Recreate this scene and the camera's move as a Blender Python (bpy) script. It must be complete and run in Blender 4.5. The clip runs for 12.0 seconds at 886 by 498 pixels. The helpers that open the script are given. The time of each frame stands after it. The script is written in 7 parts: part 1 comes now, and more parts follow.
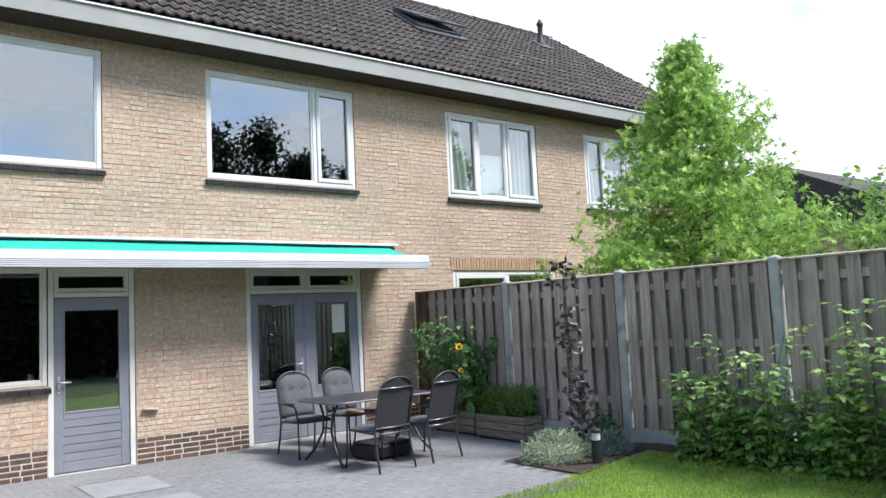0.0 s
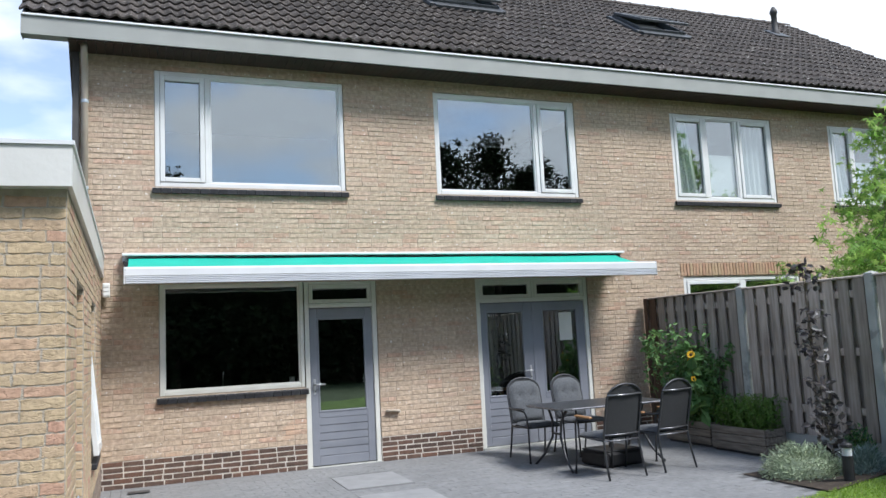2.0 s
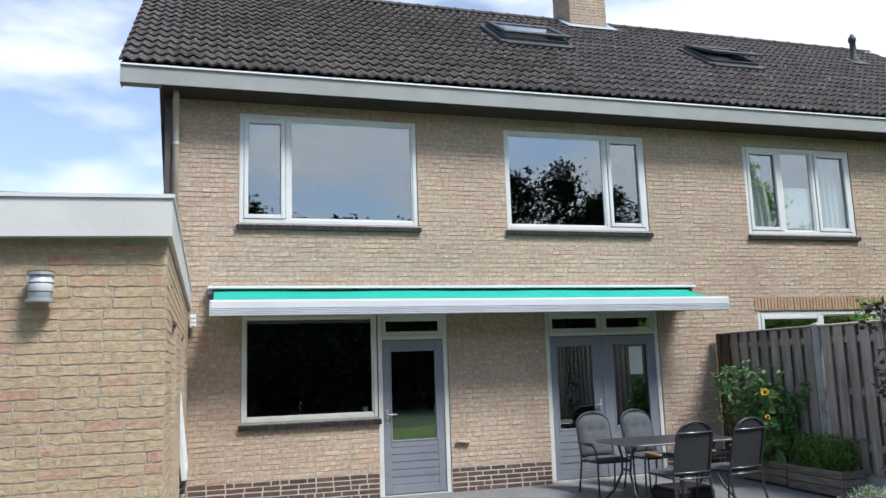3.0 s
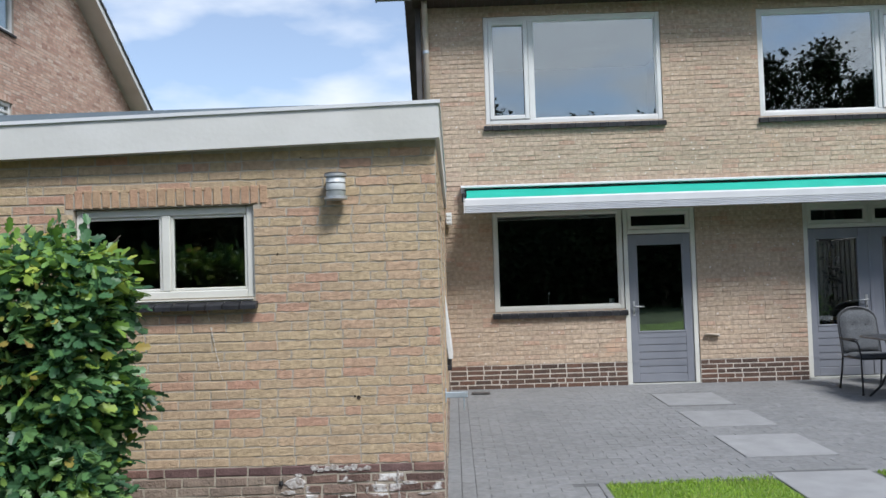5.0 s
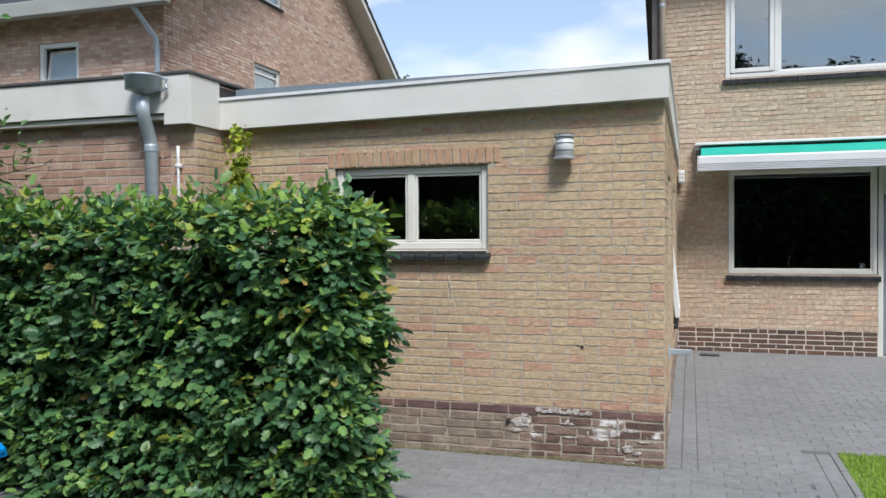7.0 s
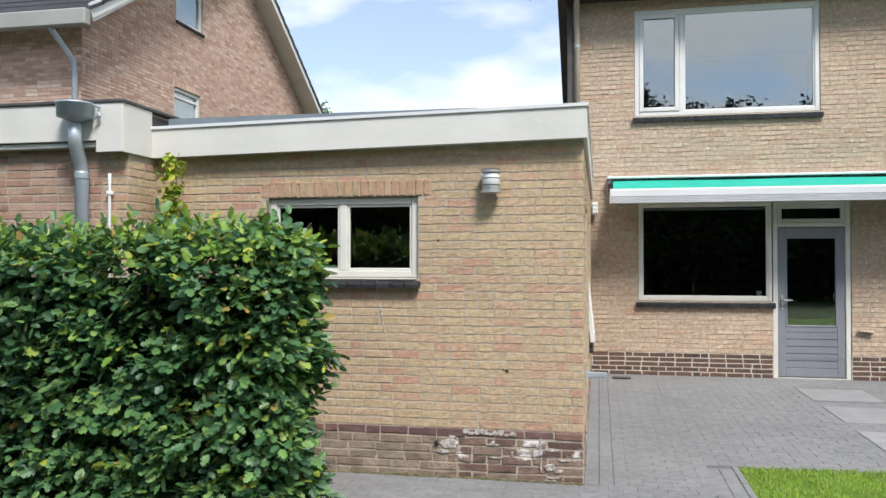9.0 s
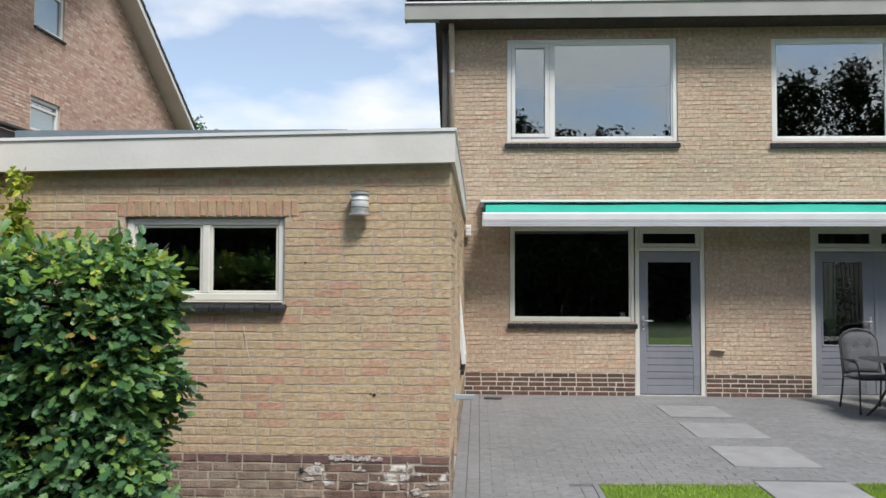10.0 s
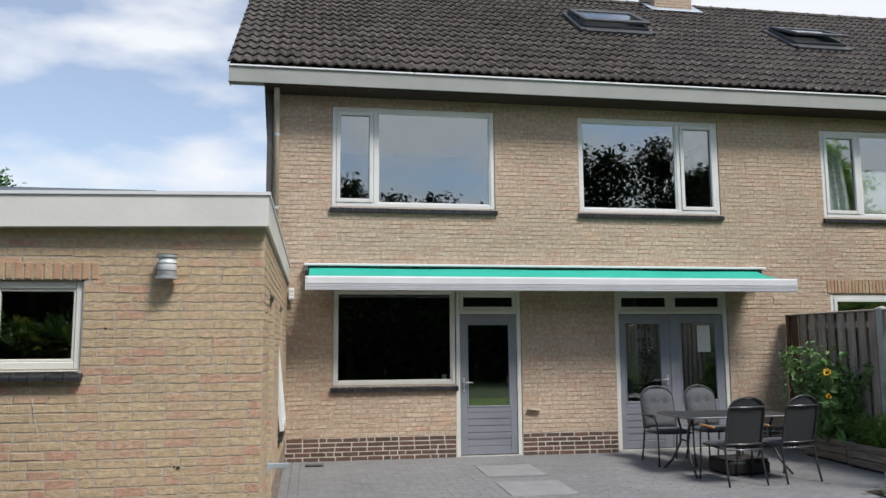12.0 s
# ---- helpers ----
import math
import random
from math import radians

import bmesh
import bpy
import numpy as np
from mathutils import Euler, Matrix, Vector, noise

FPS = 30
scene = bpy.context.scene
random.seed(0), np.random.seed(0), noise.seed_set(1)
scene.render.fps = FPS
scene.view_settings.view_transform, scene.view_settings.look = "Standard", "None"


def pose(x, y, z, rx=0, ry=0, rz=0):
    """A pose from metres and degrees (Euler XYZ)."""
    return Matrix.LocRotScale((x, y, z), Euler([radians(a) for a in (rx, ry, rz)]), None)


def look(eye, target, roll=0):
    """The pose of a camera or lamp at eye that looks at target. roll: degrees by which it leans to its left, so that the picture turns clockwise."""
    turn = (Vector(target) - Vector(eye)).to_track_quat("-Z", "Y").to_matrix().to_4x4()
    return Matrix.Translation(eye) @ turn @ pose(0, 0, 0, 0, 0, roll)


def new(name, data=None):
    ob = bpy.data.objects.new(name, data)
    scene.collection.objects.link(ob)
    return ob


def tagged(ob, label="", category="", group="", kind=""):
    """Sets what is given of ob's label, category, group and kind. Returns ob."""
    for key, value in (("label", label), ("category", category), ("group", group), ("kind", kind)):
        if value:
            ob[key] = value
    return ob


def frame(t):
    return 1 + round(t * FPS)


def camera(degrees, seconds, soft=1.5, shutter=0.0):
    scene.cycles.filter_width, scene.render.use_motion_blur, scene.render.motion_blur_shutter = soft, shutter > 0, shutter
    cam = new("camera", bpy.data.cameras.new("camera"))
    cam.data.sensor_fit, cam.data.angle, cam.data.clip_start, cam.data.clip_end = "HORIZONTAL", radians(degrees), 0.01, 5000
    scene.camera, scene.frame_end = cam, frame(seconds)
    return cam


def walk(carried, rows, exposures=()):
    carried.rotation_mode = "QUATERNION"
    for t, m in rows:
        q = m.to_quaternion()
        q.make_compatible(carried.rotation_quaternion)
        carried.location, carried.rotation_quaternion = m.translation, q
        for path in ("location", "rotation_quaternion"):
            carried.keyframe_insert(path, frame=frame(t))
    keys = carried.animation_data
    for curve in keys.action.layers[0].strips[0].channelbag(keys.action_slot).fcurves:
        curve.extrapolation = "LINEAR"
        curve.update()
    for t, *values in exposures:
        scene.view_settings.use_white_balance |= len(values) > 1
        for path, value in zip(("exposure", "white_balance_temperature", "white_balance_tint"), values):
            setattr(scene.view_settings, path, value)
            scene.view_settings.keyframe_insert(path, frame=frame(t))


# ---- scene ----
cam = camera(58.6, 12.0)
PATH = [
    (0, (1.037, -10.076, 1.594), (2.275, -8.516, 1.77), -2.7),
    (0.5, (1.168, -10.191, 1.531), (2.268, -8.535, 1.748), -2.2),
    (1, (1.186, -10.195, 1.502), (2.144, -8.453, 1.721), -2.5),
    (1.5, (1.093, -10.218, 1.473), (1.932, -8.426, 1.764), -3.1),
    (2, (1.018, -10.279, 1.549), (1.755, -8.433, 1.779), -2.8),
    (2.5, (0.957, -10.403, 1.616), (1.647, -8.538, 1.831), -3.0),
    (3, (0.938, -10.524, 1.648), (1.506, -8.629, 1.947), -1.9),
    (3.5, (0.989, -10.684, 1.603), (1.335, -8.729, 1.844), -1.0),
    (3.7, (0.946, -10.752, 1.6), (1.226, -8.786, 1.844), -0.9),
    (5.5, (0.782, -10.875, 1.551), (0.616, -8.882, 1.574), -1.7),
    (6, (0.783, -10.95, 1.555), (0.441, -8.979, 1.581), -0.7),
    (6.5, (0.828, -11.01, 1.555), (0.311, -9.078, 1.564), -0.0),
    (6.7, (0.864, -11.061, 1.555), (0.278, -9.149, 1.521), -0.2),
    (8.3, (0.778, -11.42, 1.565), (0.168, -9.516, 1.554), -0.4),
    (8.5, (0.77, -11.425, 1.568), (0.222, -9.501, 1.561), -0.1),
    (9, (0.806, -11.421, 1.582), (0.418, -9.459, 1.614), 0.0),
    (9.5, (0.827, -11.382, 1.573), (0.591, -9.397, 1.632), -0.2),
    (10, (0.898, -11.379, 1.605), (0.808, -9.382, 1.688), 0.2),
    (10.5, (0.934, -11.403, 1.596), (0.913, -9.408, 1.735), -0.1),
    (11, (0.987, -11.432, 1.616), (1.088, -9.443, 1.804), -0.2),
    (11.5, (1.029, -11.458, 1.63), (1.223, -9.48, 1.859), -0.2),
    (12, (1.051, -11.458, 1.619), (1.375, -9.499, 1.858), -0.4),
]
walk(cam, [(t, look(eye, target, roll)) for t, eye, target, roll in PATH], [(0, 1.02, 6250, 12), (2, 0.7, 6150, 10), (3.5, 0.5, 6100, 10), (6.0, 0.34, 6250, 10), (8.5, 0.72, 6500, 10), (10, 0.4, 6650, 10), (12, 0.28, 6600, 11)])

# ---- sky and sun ----
world = bpy.data.worlds.new("sky_world")
scene.world = world
world.use_nodes = True
wn, wl = world.node_tree.nodes, world.node_tree.links
wn.clear()
w_out = wn.new("ShaderNodeOutputWorld")
w_bg = wn.new("ShaderNodeBackground")
sky = wn.new("ShaderNodeTexSky")
sky.sky_type = "NISHITA"
sky.sun_disc = False
SUN_EL, SUN_AZ = 52.0, 147.0      # degrees; azimuth clockwise from +y
sky.sun_elevation, sky.sun_rotation = radians(SUN_EL), radians(SUN_AZ)
sky.air_density, sky.dust_density, sky.ozone_density = 1.0, 0.5, 2.0
w_co = wn.new("ShaderNodeTexCoord")
w_map = wn.new("ShaderNodeMapping")
w_map.inputs["Scale"].default_value = (1.0, 1.0, 2.6)
w_map.inputs["Location"].default_value = (0.25, 0.1, 0.40)
w_noise = wn.new("ShaderNodeTexNoise")
w_noise.inputs["Scale"].default_value = 5.0
w_noise.inputs["Detail"].default_value = 7.0
w_noise.inputs["Roughness"].default_value = 0.46
w_ramp = wn.new("ShaderNodeValToRGB")
w_ramp.color_ramp.elements[0].position, w_ramp.color_ramp.elements[1].position = 0.40, 0.60
w_ramp.color_ramp.elements[0].color = (0.22, 0.22, 0.22, 1)      # thin haze in the clear parts
w_mix = wn.new("ShaderNodeMix")
w_mix.data_type = "RGBA"
w_mix.inputs["B"].default_value = (4.9, 5.15, 5.5, 1)      # lit cloud
wl.new(w_co.outputs["Generated"], w_map.inputs["Vector"])
wl.new(w_map.outputs["Vector"], w_noise.inputs["Vector"])
w_sep = wn.new("ShaderNodeSeparateXYZ")
w_lean = wn.new("ShaderNodeMath")
w_lean.operation = "MULTIPLY_ADD"
w_lean.inputs[1].default_value, w_lean.inputs[2].default_value = 0.25, 0.13      # more cloud towards +x
w_sum = wn.new("ShaderNodeMath")
w_high = wn.new("ShaderNodeMath")
w_high.operation = "MULTIPLY_ADD"
w_high.inputs[1].default_value = -0.50                                          # clearer higher up
wl.new(w_co.outputs["Generated"], w_sep.inputs[0])
wl.new(w_sep.outputs["X"], w_lean.inputs[0])
wl.new(w_sep.outputs["Z"], w_high.inputs[0])
w_far = wn.new("ShaderNodeMath")
w_far.operation = "MULTIPLY_ADD"
w_far.inputs[1].default_value = 0.02                                            # broken cloud over the garden
wl.new(w_sep.outputs["Y"], w_far.inputs[0])
wl.new(w_lean.outputs[0], w_far.inputs[2])
wl.new(w_far.outputs[0], w_high.inputs[2])
wl.new(w_high.outputs[0], w_sum.inputs[0])
wl.new(w_noise.outputs["Fac"], w_sum.inputs[1])
wl.new(w_sum.outputs[0], w_ramp.inputs["Fac"])
wl.new(w_ramp.outputs["Color"], w_mix.inputs["Factor"])
w_dim = wn.new("ShaderNodeVectorMath")
w_dim.operation = "SCALE"
w_dim.inputs["Scale"].default_value = 0.86
wl.new(sky.outputs["Color"], w_dim.inputs[0])
wl.new(w_dim.outputs[0], w_mix.inputs["A"])
wl.new(w_mix.outputs["Result"], w_bg.inputs["Color"])
w_bg.inputs["Strength"].default_value = 0.15
wl.new(w_bg.outputs["Background"], w_out.inputs["Surface"])

sun = new("sun", bpy.data.lights.new("sun", "SUN"))
sun.data.energy, sun.data.angle, sun.data.color = 3.2, radians(16), (1.0, 0.975, 0.945)
_a, _e = radians(SUN_AZ), radians(SUN_EL)
sun.matrix_world = look((0, 0, 30), (-math.sin(_a) * math.cos(_e), -math.cos(_a) * math.cos(_e), 30 - math.sin(_e)))


# ---- materials ----
def surf(name, c1, c2, scale=4.0, rough=0.8, bump=0.0, bscale=60.0, vary=0.0, metal=0.0, spots=None, stretch=None,
         palette=None, big=0.0, bigscale=0.6, spec=0.5, rough2=None, crease=0.0):
    """Two-tone noise colour with fine relief; vary: lightness steps from piece to piece; spots: (colour, scale, threshold);
    crease: depth of the folds left by hand moulding."""
    m = bpy.data.materials.new(name)
    m.use_nodes = True
    n, l = m.node_tree.nodes, m.node_tree.links
    b = n["Principled BSDF"]
    co = n.new("ShaderNodeNewGeometry")
    vec = co.outputs["Position"]
    if stretch:
        mp = n.new("ShaderNodeMapping")
        mp.inputs["Scale"].default_value = stretch
        tc = n.new("ShaderNodeTexCoord")
        l.new(tc.outputs["Object"], mp.inputs["Vector"])
        vec = mp.outputs["Vector"]
    t = n.new("ShaderNodeTexNoise")
    t.inputs["Scale"].default_value, t.inputs["Detail"].default_value = scale, 6.0
    l.new(vec, t.inputs["Vector"])
    r = n.new("ShaderNodeValToRGB")
    r.color_ramp.elements[0].position, r.color_ramp.elements[1].position = 0.32, 0.68
    r.color_ramp.elements[0].color, r.color_ramp.elements[1].color = (*c1, 1), (*c2, 1)
    l.new(t.outputs["Fac"], r.inputs["Fac"])
    col = r.outputs["Color"]
    rnd = None
    if vary or palette:
        oi = n.new("ShaderNodeObjectInfo")
        add = n.new("ShaderNodeMath")
        l.new(co.outputs["Random Per Island"], add.inputs[0])
        l.new(oi.outputs["Random"], add.inputs[1])
        fr = n.new("ShaderNodeMath")
        fr.operation = "FRACT"
        l.new(add.outputs[0], fr.inputs[0])
        rnd = fr.outputs[0]
    if palette:
        pr = n.new("ShaderNodeValToRGB")
        pr.color_ramp.interpolation = "LINEAR"
        while len(pr.color_ramp.elements) < len(palette):
            pr.color_ramp.elements.new(0.5)
        for e, (p, c) in zip(pr.color_ramp.elements, palette):
            e.position, e.color = p, (*c, 1)
        l.new(rnd, pr.inputs["Fac"])
        mx = n.new("ShaderNodeMix")
        mx.data_type, mx.blend_type = "RGBA", "MULTIPLY"
        mx.inputs["Factor"].default_value = 1.0
        l.new(pr.outputs["Color"], mx.inputs["A"])
        l.new(col, mx.inputs["B"])
        col = mx.outputs["Result"]
    if big:
        t2 = n.new("ShaderNodeTexNoise")
        t2.inputs["Scale"].default_value, t2.inputs["Detail"].default_value = bigscale, 3.0
        l.new(co.outputs["Position"], t2.inputs["Vector"])
        mr = n.new("ShaderNodeMapRange")
        mr.inputs["From Min"].default_value, mr.inputs["From Max"].default_value = 0.3, 0.7
        mr.inputs["To Min"].default_value, mr.inputs["To Max"].default_value = 1 - big, 1 + big
        l.new(t2.outputs["Fac"], mr.inputs["Value"])
        hs = n.new("ShaderNodeHueSaturation")
        l.new(mr.outputs["Result"], hs.inputs["Value"])
        l.new(col, hs.inputs["Color"])
        col = hs.outputs["Color"]
    if vary:
        mr = n.new("ShaderNodeMapRange")
        mr.inputs["To Min"].default_value, mr.inputs["To Max"].default_value = 1 - vary, 1 + vary
        l.new(rnd, mr.inputs["Value"])
        hs = n.new("ShaderNodeHueSaturation")
        l.new(mr.outputs["Result"], hs.inputs["Value"])
        l.new(col, hs.inputs["Color"])
        col = hs.outputs["Color"]
    for sc, ss, th in (spots or []):
        t3 = n.new("ShaderNodeTexNoise")
        t3.inputs["Scale"].default_value, t3.inputs["Detail"].default_value = ss, 5.0
        l.new(vec, t3.inputs["Vector"])
        r3 = n.new("ShaderNodeValToRGB")
        r3.color_ramp.elements[0].position, r3.color_ramp.elements[1].position = th, th + 0.07
        l.new(t3.outputs["Fac"], r3.inputs["Fac"])
        mx = n.new("ShaderNodeMix")
        mx.data_type = "RGBA"
        mx.inputs["B"].default_value = (*sc, 1)
        l.new(r3.outputs["Color"], mx.inputs["Factor"])
        l.new(col, mx.inputs["A"])
        col = mx.outputs["Result"]
    l.new(col, b.inputs["Base Color"])
    b.inputs["Metallic"].default_value = metal
    b.inputs["Specular IOR Level"].default_value = spec
    b.inputs["Roughness"].default_value = rough
    if rough2 is not None:
        mr = n.new("ShaderNodeMapRange")
        mr.inputs["To Min"].default_value, mr.inputs["To Max"].default_value = rough, rough2
        l.new(t.outputs["Fac"], mr.inputs["Value"])
        l.new(mr.outputs["Result"], b.inputs["Roughness"])
    if bump:
        t4 = n.new("ShaderNodeTexNoise")
        t4.inputs["Scale"].default_value, t4.inputs["Detail"].default_value = bscale, 5.0
        l.new(vec, t4.inputs["Vector"])
        bp = n.new("ShaderNodeBump")
        bp.inputs["Strength"].default_value, bp.inputs["Distance"].default_value = min(1.0, bump * 10), 0.012
        height = t4.outputs["Fac"]
        if crease:
            mp5 = n.new("ShaderNodeMapping")
            mp5.inputs["Scale"].default_value = (7.0, 7.0, 21.0)
            l.new(co.outputs["Position"], mp5.inputs["Vector"])
            t5 = n.new("ShaderNodeTexNoise")
            t5.inputs["Scale"].default_value, t5.inputs["Detail"].default_value, t5.inputs["Distortion"].default_value = 1.0, 2.0, 1.2
            l.new(mp5.outputs["Vector"], t5.inputs["Vector"])
            r5 = n.new("ShaderNodeValToRGB")
            e5 = r5.color_ramp.elements
            e5[0].position, e5[1].position = 0.47, 0.505
            e5[0].color, e5[1].color = (1, 1, 1, 1), (0, 0, 0, 1)
            e5.new(0.53).color = (1, 1, 1, 1)
            l.new(t5.outputs["Fac"], r5.inputs["Fac"])
            m5 = n.new("ShaderNodeMath")
            m5.operation = "MULTIPLY_ADD"
            m5.inputs[1].default_value = crease
            l.new(r5.outputs["Color"], m5.inputs[0])
            l.new(height, m5.inputs[2])
            height = m5.outputs[0]
        l.new(height, bp.inputs["Height"])
        l.new(bp.outputs["Normal"], b.inputs["Normal"])
    return m


def glass_mat(name, tint, straight):
    """Pane: clear seen straight through, with a mirror reflection that grows towards grazing."""
    m = bpy.data.materials.new(name)
    m.use_nodes = True
    n, l = m.node_tree.nodes, m.node_tree.links
    n.clear()
    out = n.new("ShaderNodeOutputMaterial")
    mix = n.new("ShaderNodeMixShader")
    fr = n.new("ShaderNodeLayerWeight")
    fr.inputs["Blend"].default_value = 0.5
    pw = n.new("ShaderNodeMath")
    pw.operation = "POWER"
    pw.inputs[1].default_value = 5.0
    l.new(fr.outputs["Facing"], pw.inputs[0])
    ma = n.new("ShaderNodeMath")
    ma.operation = "MULTIPLY_ADD"
    ma.inputs[1].default_value, ma.inputs[2].default_value = 1 - straight, straight
    l.new(pw.outputs[0], ma.inputs[0])
    tr = n.new("ShaderNodeBsdfTransparent")
    tr.inputs["Color"].default_value = (*tint, 1)
    gl = n.new("ShaderNodeBsdfGlossy")
    gl.inputs["Roughness"].default_value = 0.004
    gl.inputs["Color"].default_value = (0.93, 0.97, 1.0, 1)
    tn = n.new("ShaderNodeTexNoise")
    tn.inputs["Scale"].default_value = 1.1
    bp = n.new("ShaderNodeBump")
    bp.inputs["Strength"].default_value, bp.inputs["Distance"].default_value = 0.05, 0.02
    l.new(tn.outputs["Fac"], bp.inputs["Height"])
    l.new(bp.outputs["Normal"], gl.inputs["Normal"])
    l.new(ma.outputs[0], mix.inputs["Fac"])
    l.new(tr.outputs[0], mix.inputs[1])
    l.new(gl.outputs[0], mix.inputs[2])
    l.new(mix.outputs[0], out.inputs["Surface"])
    return m


def leaf_mat(name, palette, rough=0.5, trans=0.25, spec=0.4):
    """Leaves: colour steps from leaf to leaf, some light coming through."""
    m = bpy.data.materials.new(name)
    m.use_nodes = True
    n, l = m.node_tree.nodes, m.node_tree.links
    b = n["Principled BSDF"]
    co = n.new("ShaderNodeNewGeometry")
    pr = n.new("ShaderNodeValToRGB")
    while len(pr.color_ramp.elements) < len(palette):
        pr.color_ramp.elements.new(0.5)
    for e, (p, c) in zip(pr.color_ramp.elements, palette):
        e.position, e.color = p, (*c, 1)
    l.new(co.outputs["Random Per Island"], pr.inputs["Fac"])
    tn = n.new("ShaderNodeTexNoise")
    tn.inputs["Scale"].default_value = 2.5
    l.new(co.outputs["Position"], tn.inputs["Vector"])
    mr = n.new("ShaderNodeMapRange")
    mr.inputs["To Min"].default_value, mr.inputs["To Max"].default_value = 0.6, 1.4
    l.new(tn.outputs["Fac"], mr.inputs["Value"])
    hs = n.new("ShaderNodeHueSaturation")
    l.new(mr.outputs["Result"], hs.inputs["Value"])
    l.new(pr.outputs["Color"], hs.inputs["Color"])
    l.new(hs.outputs["Color"], b.inputs["Base Color"])
    b.inputs["Roughness"].default_value = rough
    b.inputs["Specular IOR Level"].default_value = spec
    tl = n.new("ShaderNodeBsdfTranslucent")
    l.new(hs.outputs["Color"], tl.inputs["Color"])
    mx = n.new("ShaderNodeMixShader")
    mx.inputs["Fac"].default_value = trans
    out = n["Material Output"]
    l.new(b.outputs[0], mx.inputs[1])
    l.new(tl.outputs[0], mx.inputs[2])
    l.new(mx.outputs[0], out.inputs["Surface"])
    return m


TAN = [(0.0, (0.45, 0.345, 0.248)), (0.2, (0.475, 0.37, 0.27)), (0.45, (0.435, 0.337, 0.245)), (0.7, (0.48, 0.382, 0.285)), (0.9, (0.455, 0.332, 0.245)), (1.0, (0.45, 0.305, 0.22))]
BRICK = surf("facade_brick", (0.74, 0.73, 0.72), (1.12, 1.12, 1.12), 20, 0.92, 0.06, 30, palette=TAN, big=0.12, bigscale=0.7, spots=[((0.70, 0.66, 0.61), 22, 0.645), ((0.20, 0.155, 0.12), 26, 0.665), ((0.52, 0.35, 0.24), 1.1, 0.66)])
TAN2 = [(0.0, (0.455, 0.35, 0.22)), (0.25, (0.485, 0.378, 0.24)), (0.5, (0.44, 0.338, 0.22)), (0.78, (0.475, 0.35, 0.23)), (0.90, (0.465, 0.305, 0.21)), (1.0, (0.46, 0.275, 0.195))]
GBRICK = surf("garage_brick", (0.80, 0.79, 0.78), (1.08, 1.07, 1.06), 26, 0.93, 0.05, 42, palette=TAN2, big=0.08, bigscale=0.9, crease=0.35, spots=[((0.26, 0.20, 0.14), 30, 0.685)])
SOLDIER = surf("lintel_brick", (0.8, 0.8, 0.8), (1, 1, 1), 20, 0.92, 0.06, 60, palette=[(0, (0.44, 0.31, 0.19)), (0.5, (0.45, 0.27, 0.175)), (1, (0.46, 0.34, 0.21))])
PLINTH = surf("plinth_brick", (0.65, 0.65, 0.65), (1.0, 1.0, 1.0), 16, 0.85, 0.06, 60, palette=[(0, (0.085, 0.055, 0.042)), (0.5, (0.13, 0.082, 0.06)), (1, (0.17, 0.09, 0.06))])
GPLINTH = surf("garage_plinth_brick", (0.6, 0.6, 0.6), (1.0, 1.0, 1.0), 10, 0.88, 0.08, 60, palette=[(0, (0.24, 0.175, 0.135)), (0.4, (0.33, 0.265, 0.205)), (0.7, (0.26, 0.18, 0.14)), (1, (0.33, 0.27, 0.21))], spots=[((0.20, 0.20, 0.15), 3.5, 0.60), ((0.48, 0.44, 0.39), 9, 0.66)])
RPLINTH = surf("red_plinth_brick", (0.6, 0.6, 0.6), (1.0, 1.0, 1.0), 12, 0.88, 0.08, 60, palette=[(0, (0.14, 0.085, 0.07)), (0.5, (0.21, 0.13, 0.10)), (1, (0.28, 0.205, 0.16))], spots=[((0.66, 0.64, 0.61), 6.5, 0.60)])
CAPBRICK = surf("purple_plinth_brick", (0.7, 0.7, 0.7), (1.0, 1.0, 1.0), 16, 0.8, 0.06, 60, palette=[(0, (0.13, 0.075, 0.07)), (0.5, (0.17, 0.10, 0.09)), (1, (0.23, 0.13, 0.10))], spots=[((0.45, 0.41, 0.38), 8, 0.68)])
LIME = surf("salt_crust", (0.20, 0.155, 0.125), (0.56, 0.54, 0.51), 48, 0.95, 0.08, 50)
GMORTAR = surf("garage_mortar", (0.345, 0.302, 0.238), (0.435, 0.385, 0.31), 16, 0.97, 0.05, 120)
MORTAR = surf("mortar", (0.36, 0.285, 0.215), (0.46, 0.37, 0.285), 14, 0.97, 0.05, 120)
MORTAR_D = surf("pale_mortar", (0.47, 0.42, 0.36), (0.60, 0.55, 0.48), 9, 0.97, 0.05, 120)
RBRICK = surf("neighbour_brick", (0.95, 0.95, 0.95), (1.22, 1.22, 1.22), 10, 0.9, 0.05, 40, palette=[(0, (0.42, 0.27, 0.205)), (0.35, (0.50, 0.335, 0.26)), (0.62, (0.53, 0.38, 0.30)), (0.8, (0.58, 0.46, 0.38)), (0.9, (0.45, 0.29, 0.22)), (1, (0.34, 0.205, 0.16))])
RGBRICK = surf("red_garage_brick", (0.75, 0.75, 0.75), (1, 1, 1), 14, 0.92, 0.06, 60, palette=[(0, (0.36, 0.215, 0.155)), (0.5, (0.43, 0.28, 0.205)), (1, (0.47, 0.34, 0.26))])
RMORTAR = surf("grey_mortar", (0.35, 0.30, 0.25), (0.43, 0.375, 0.32), 9, 0.97, 0.04, 120)
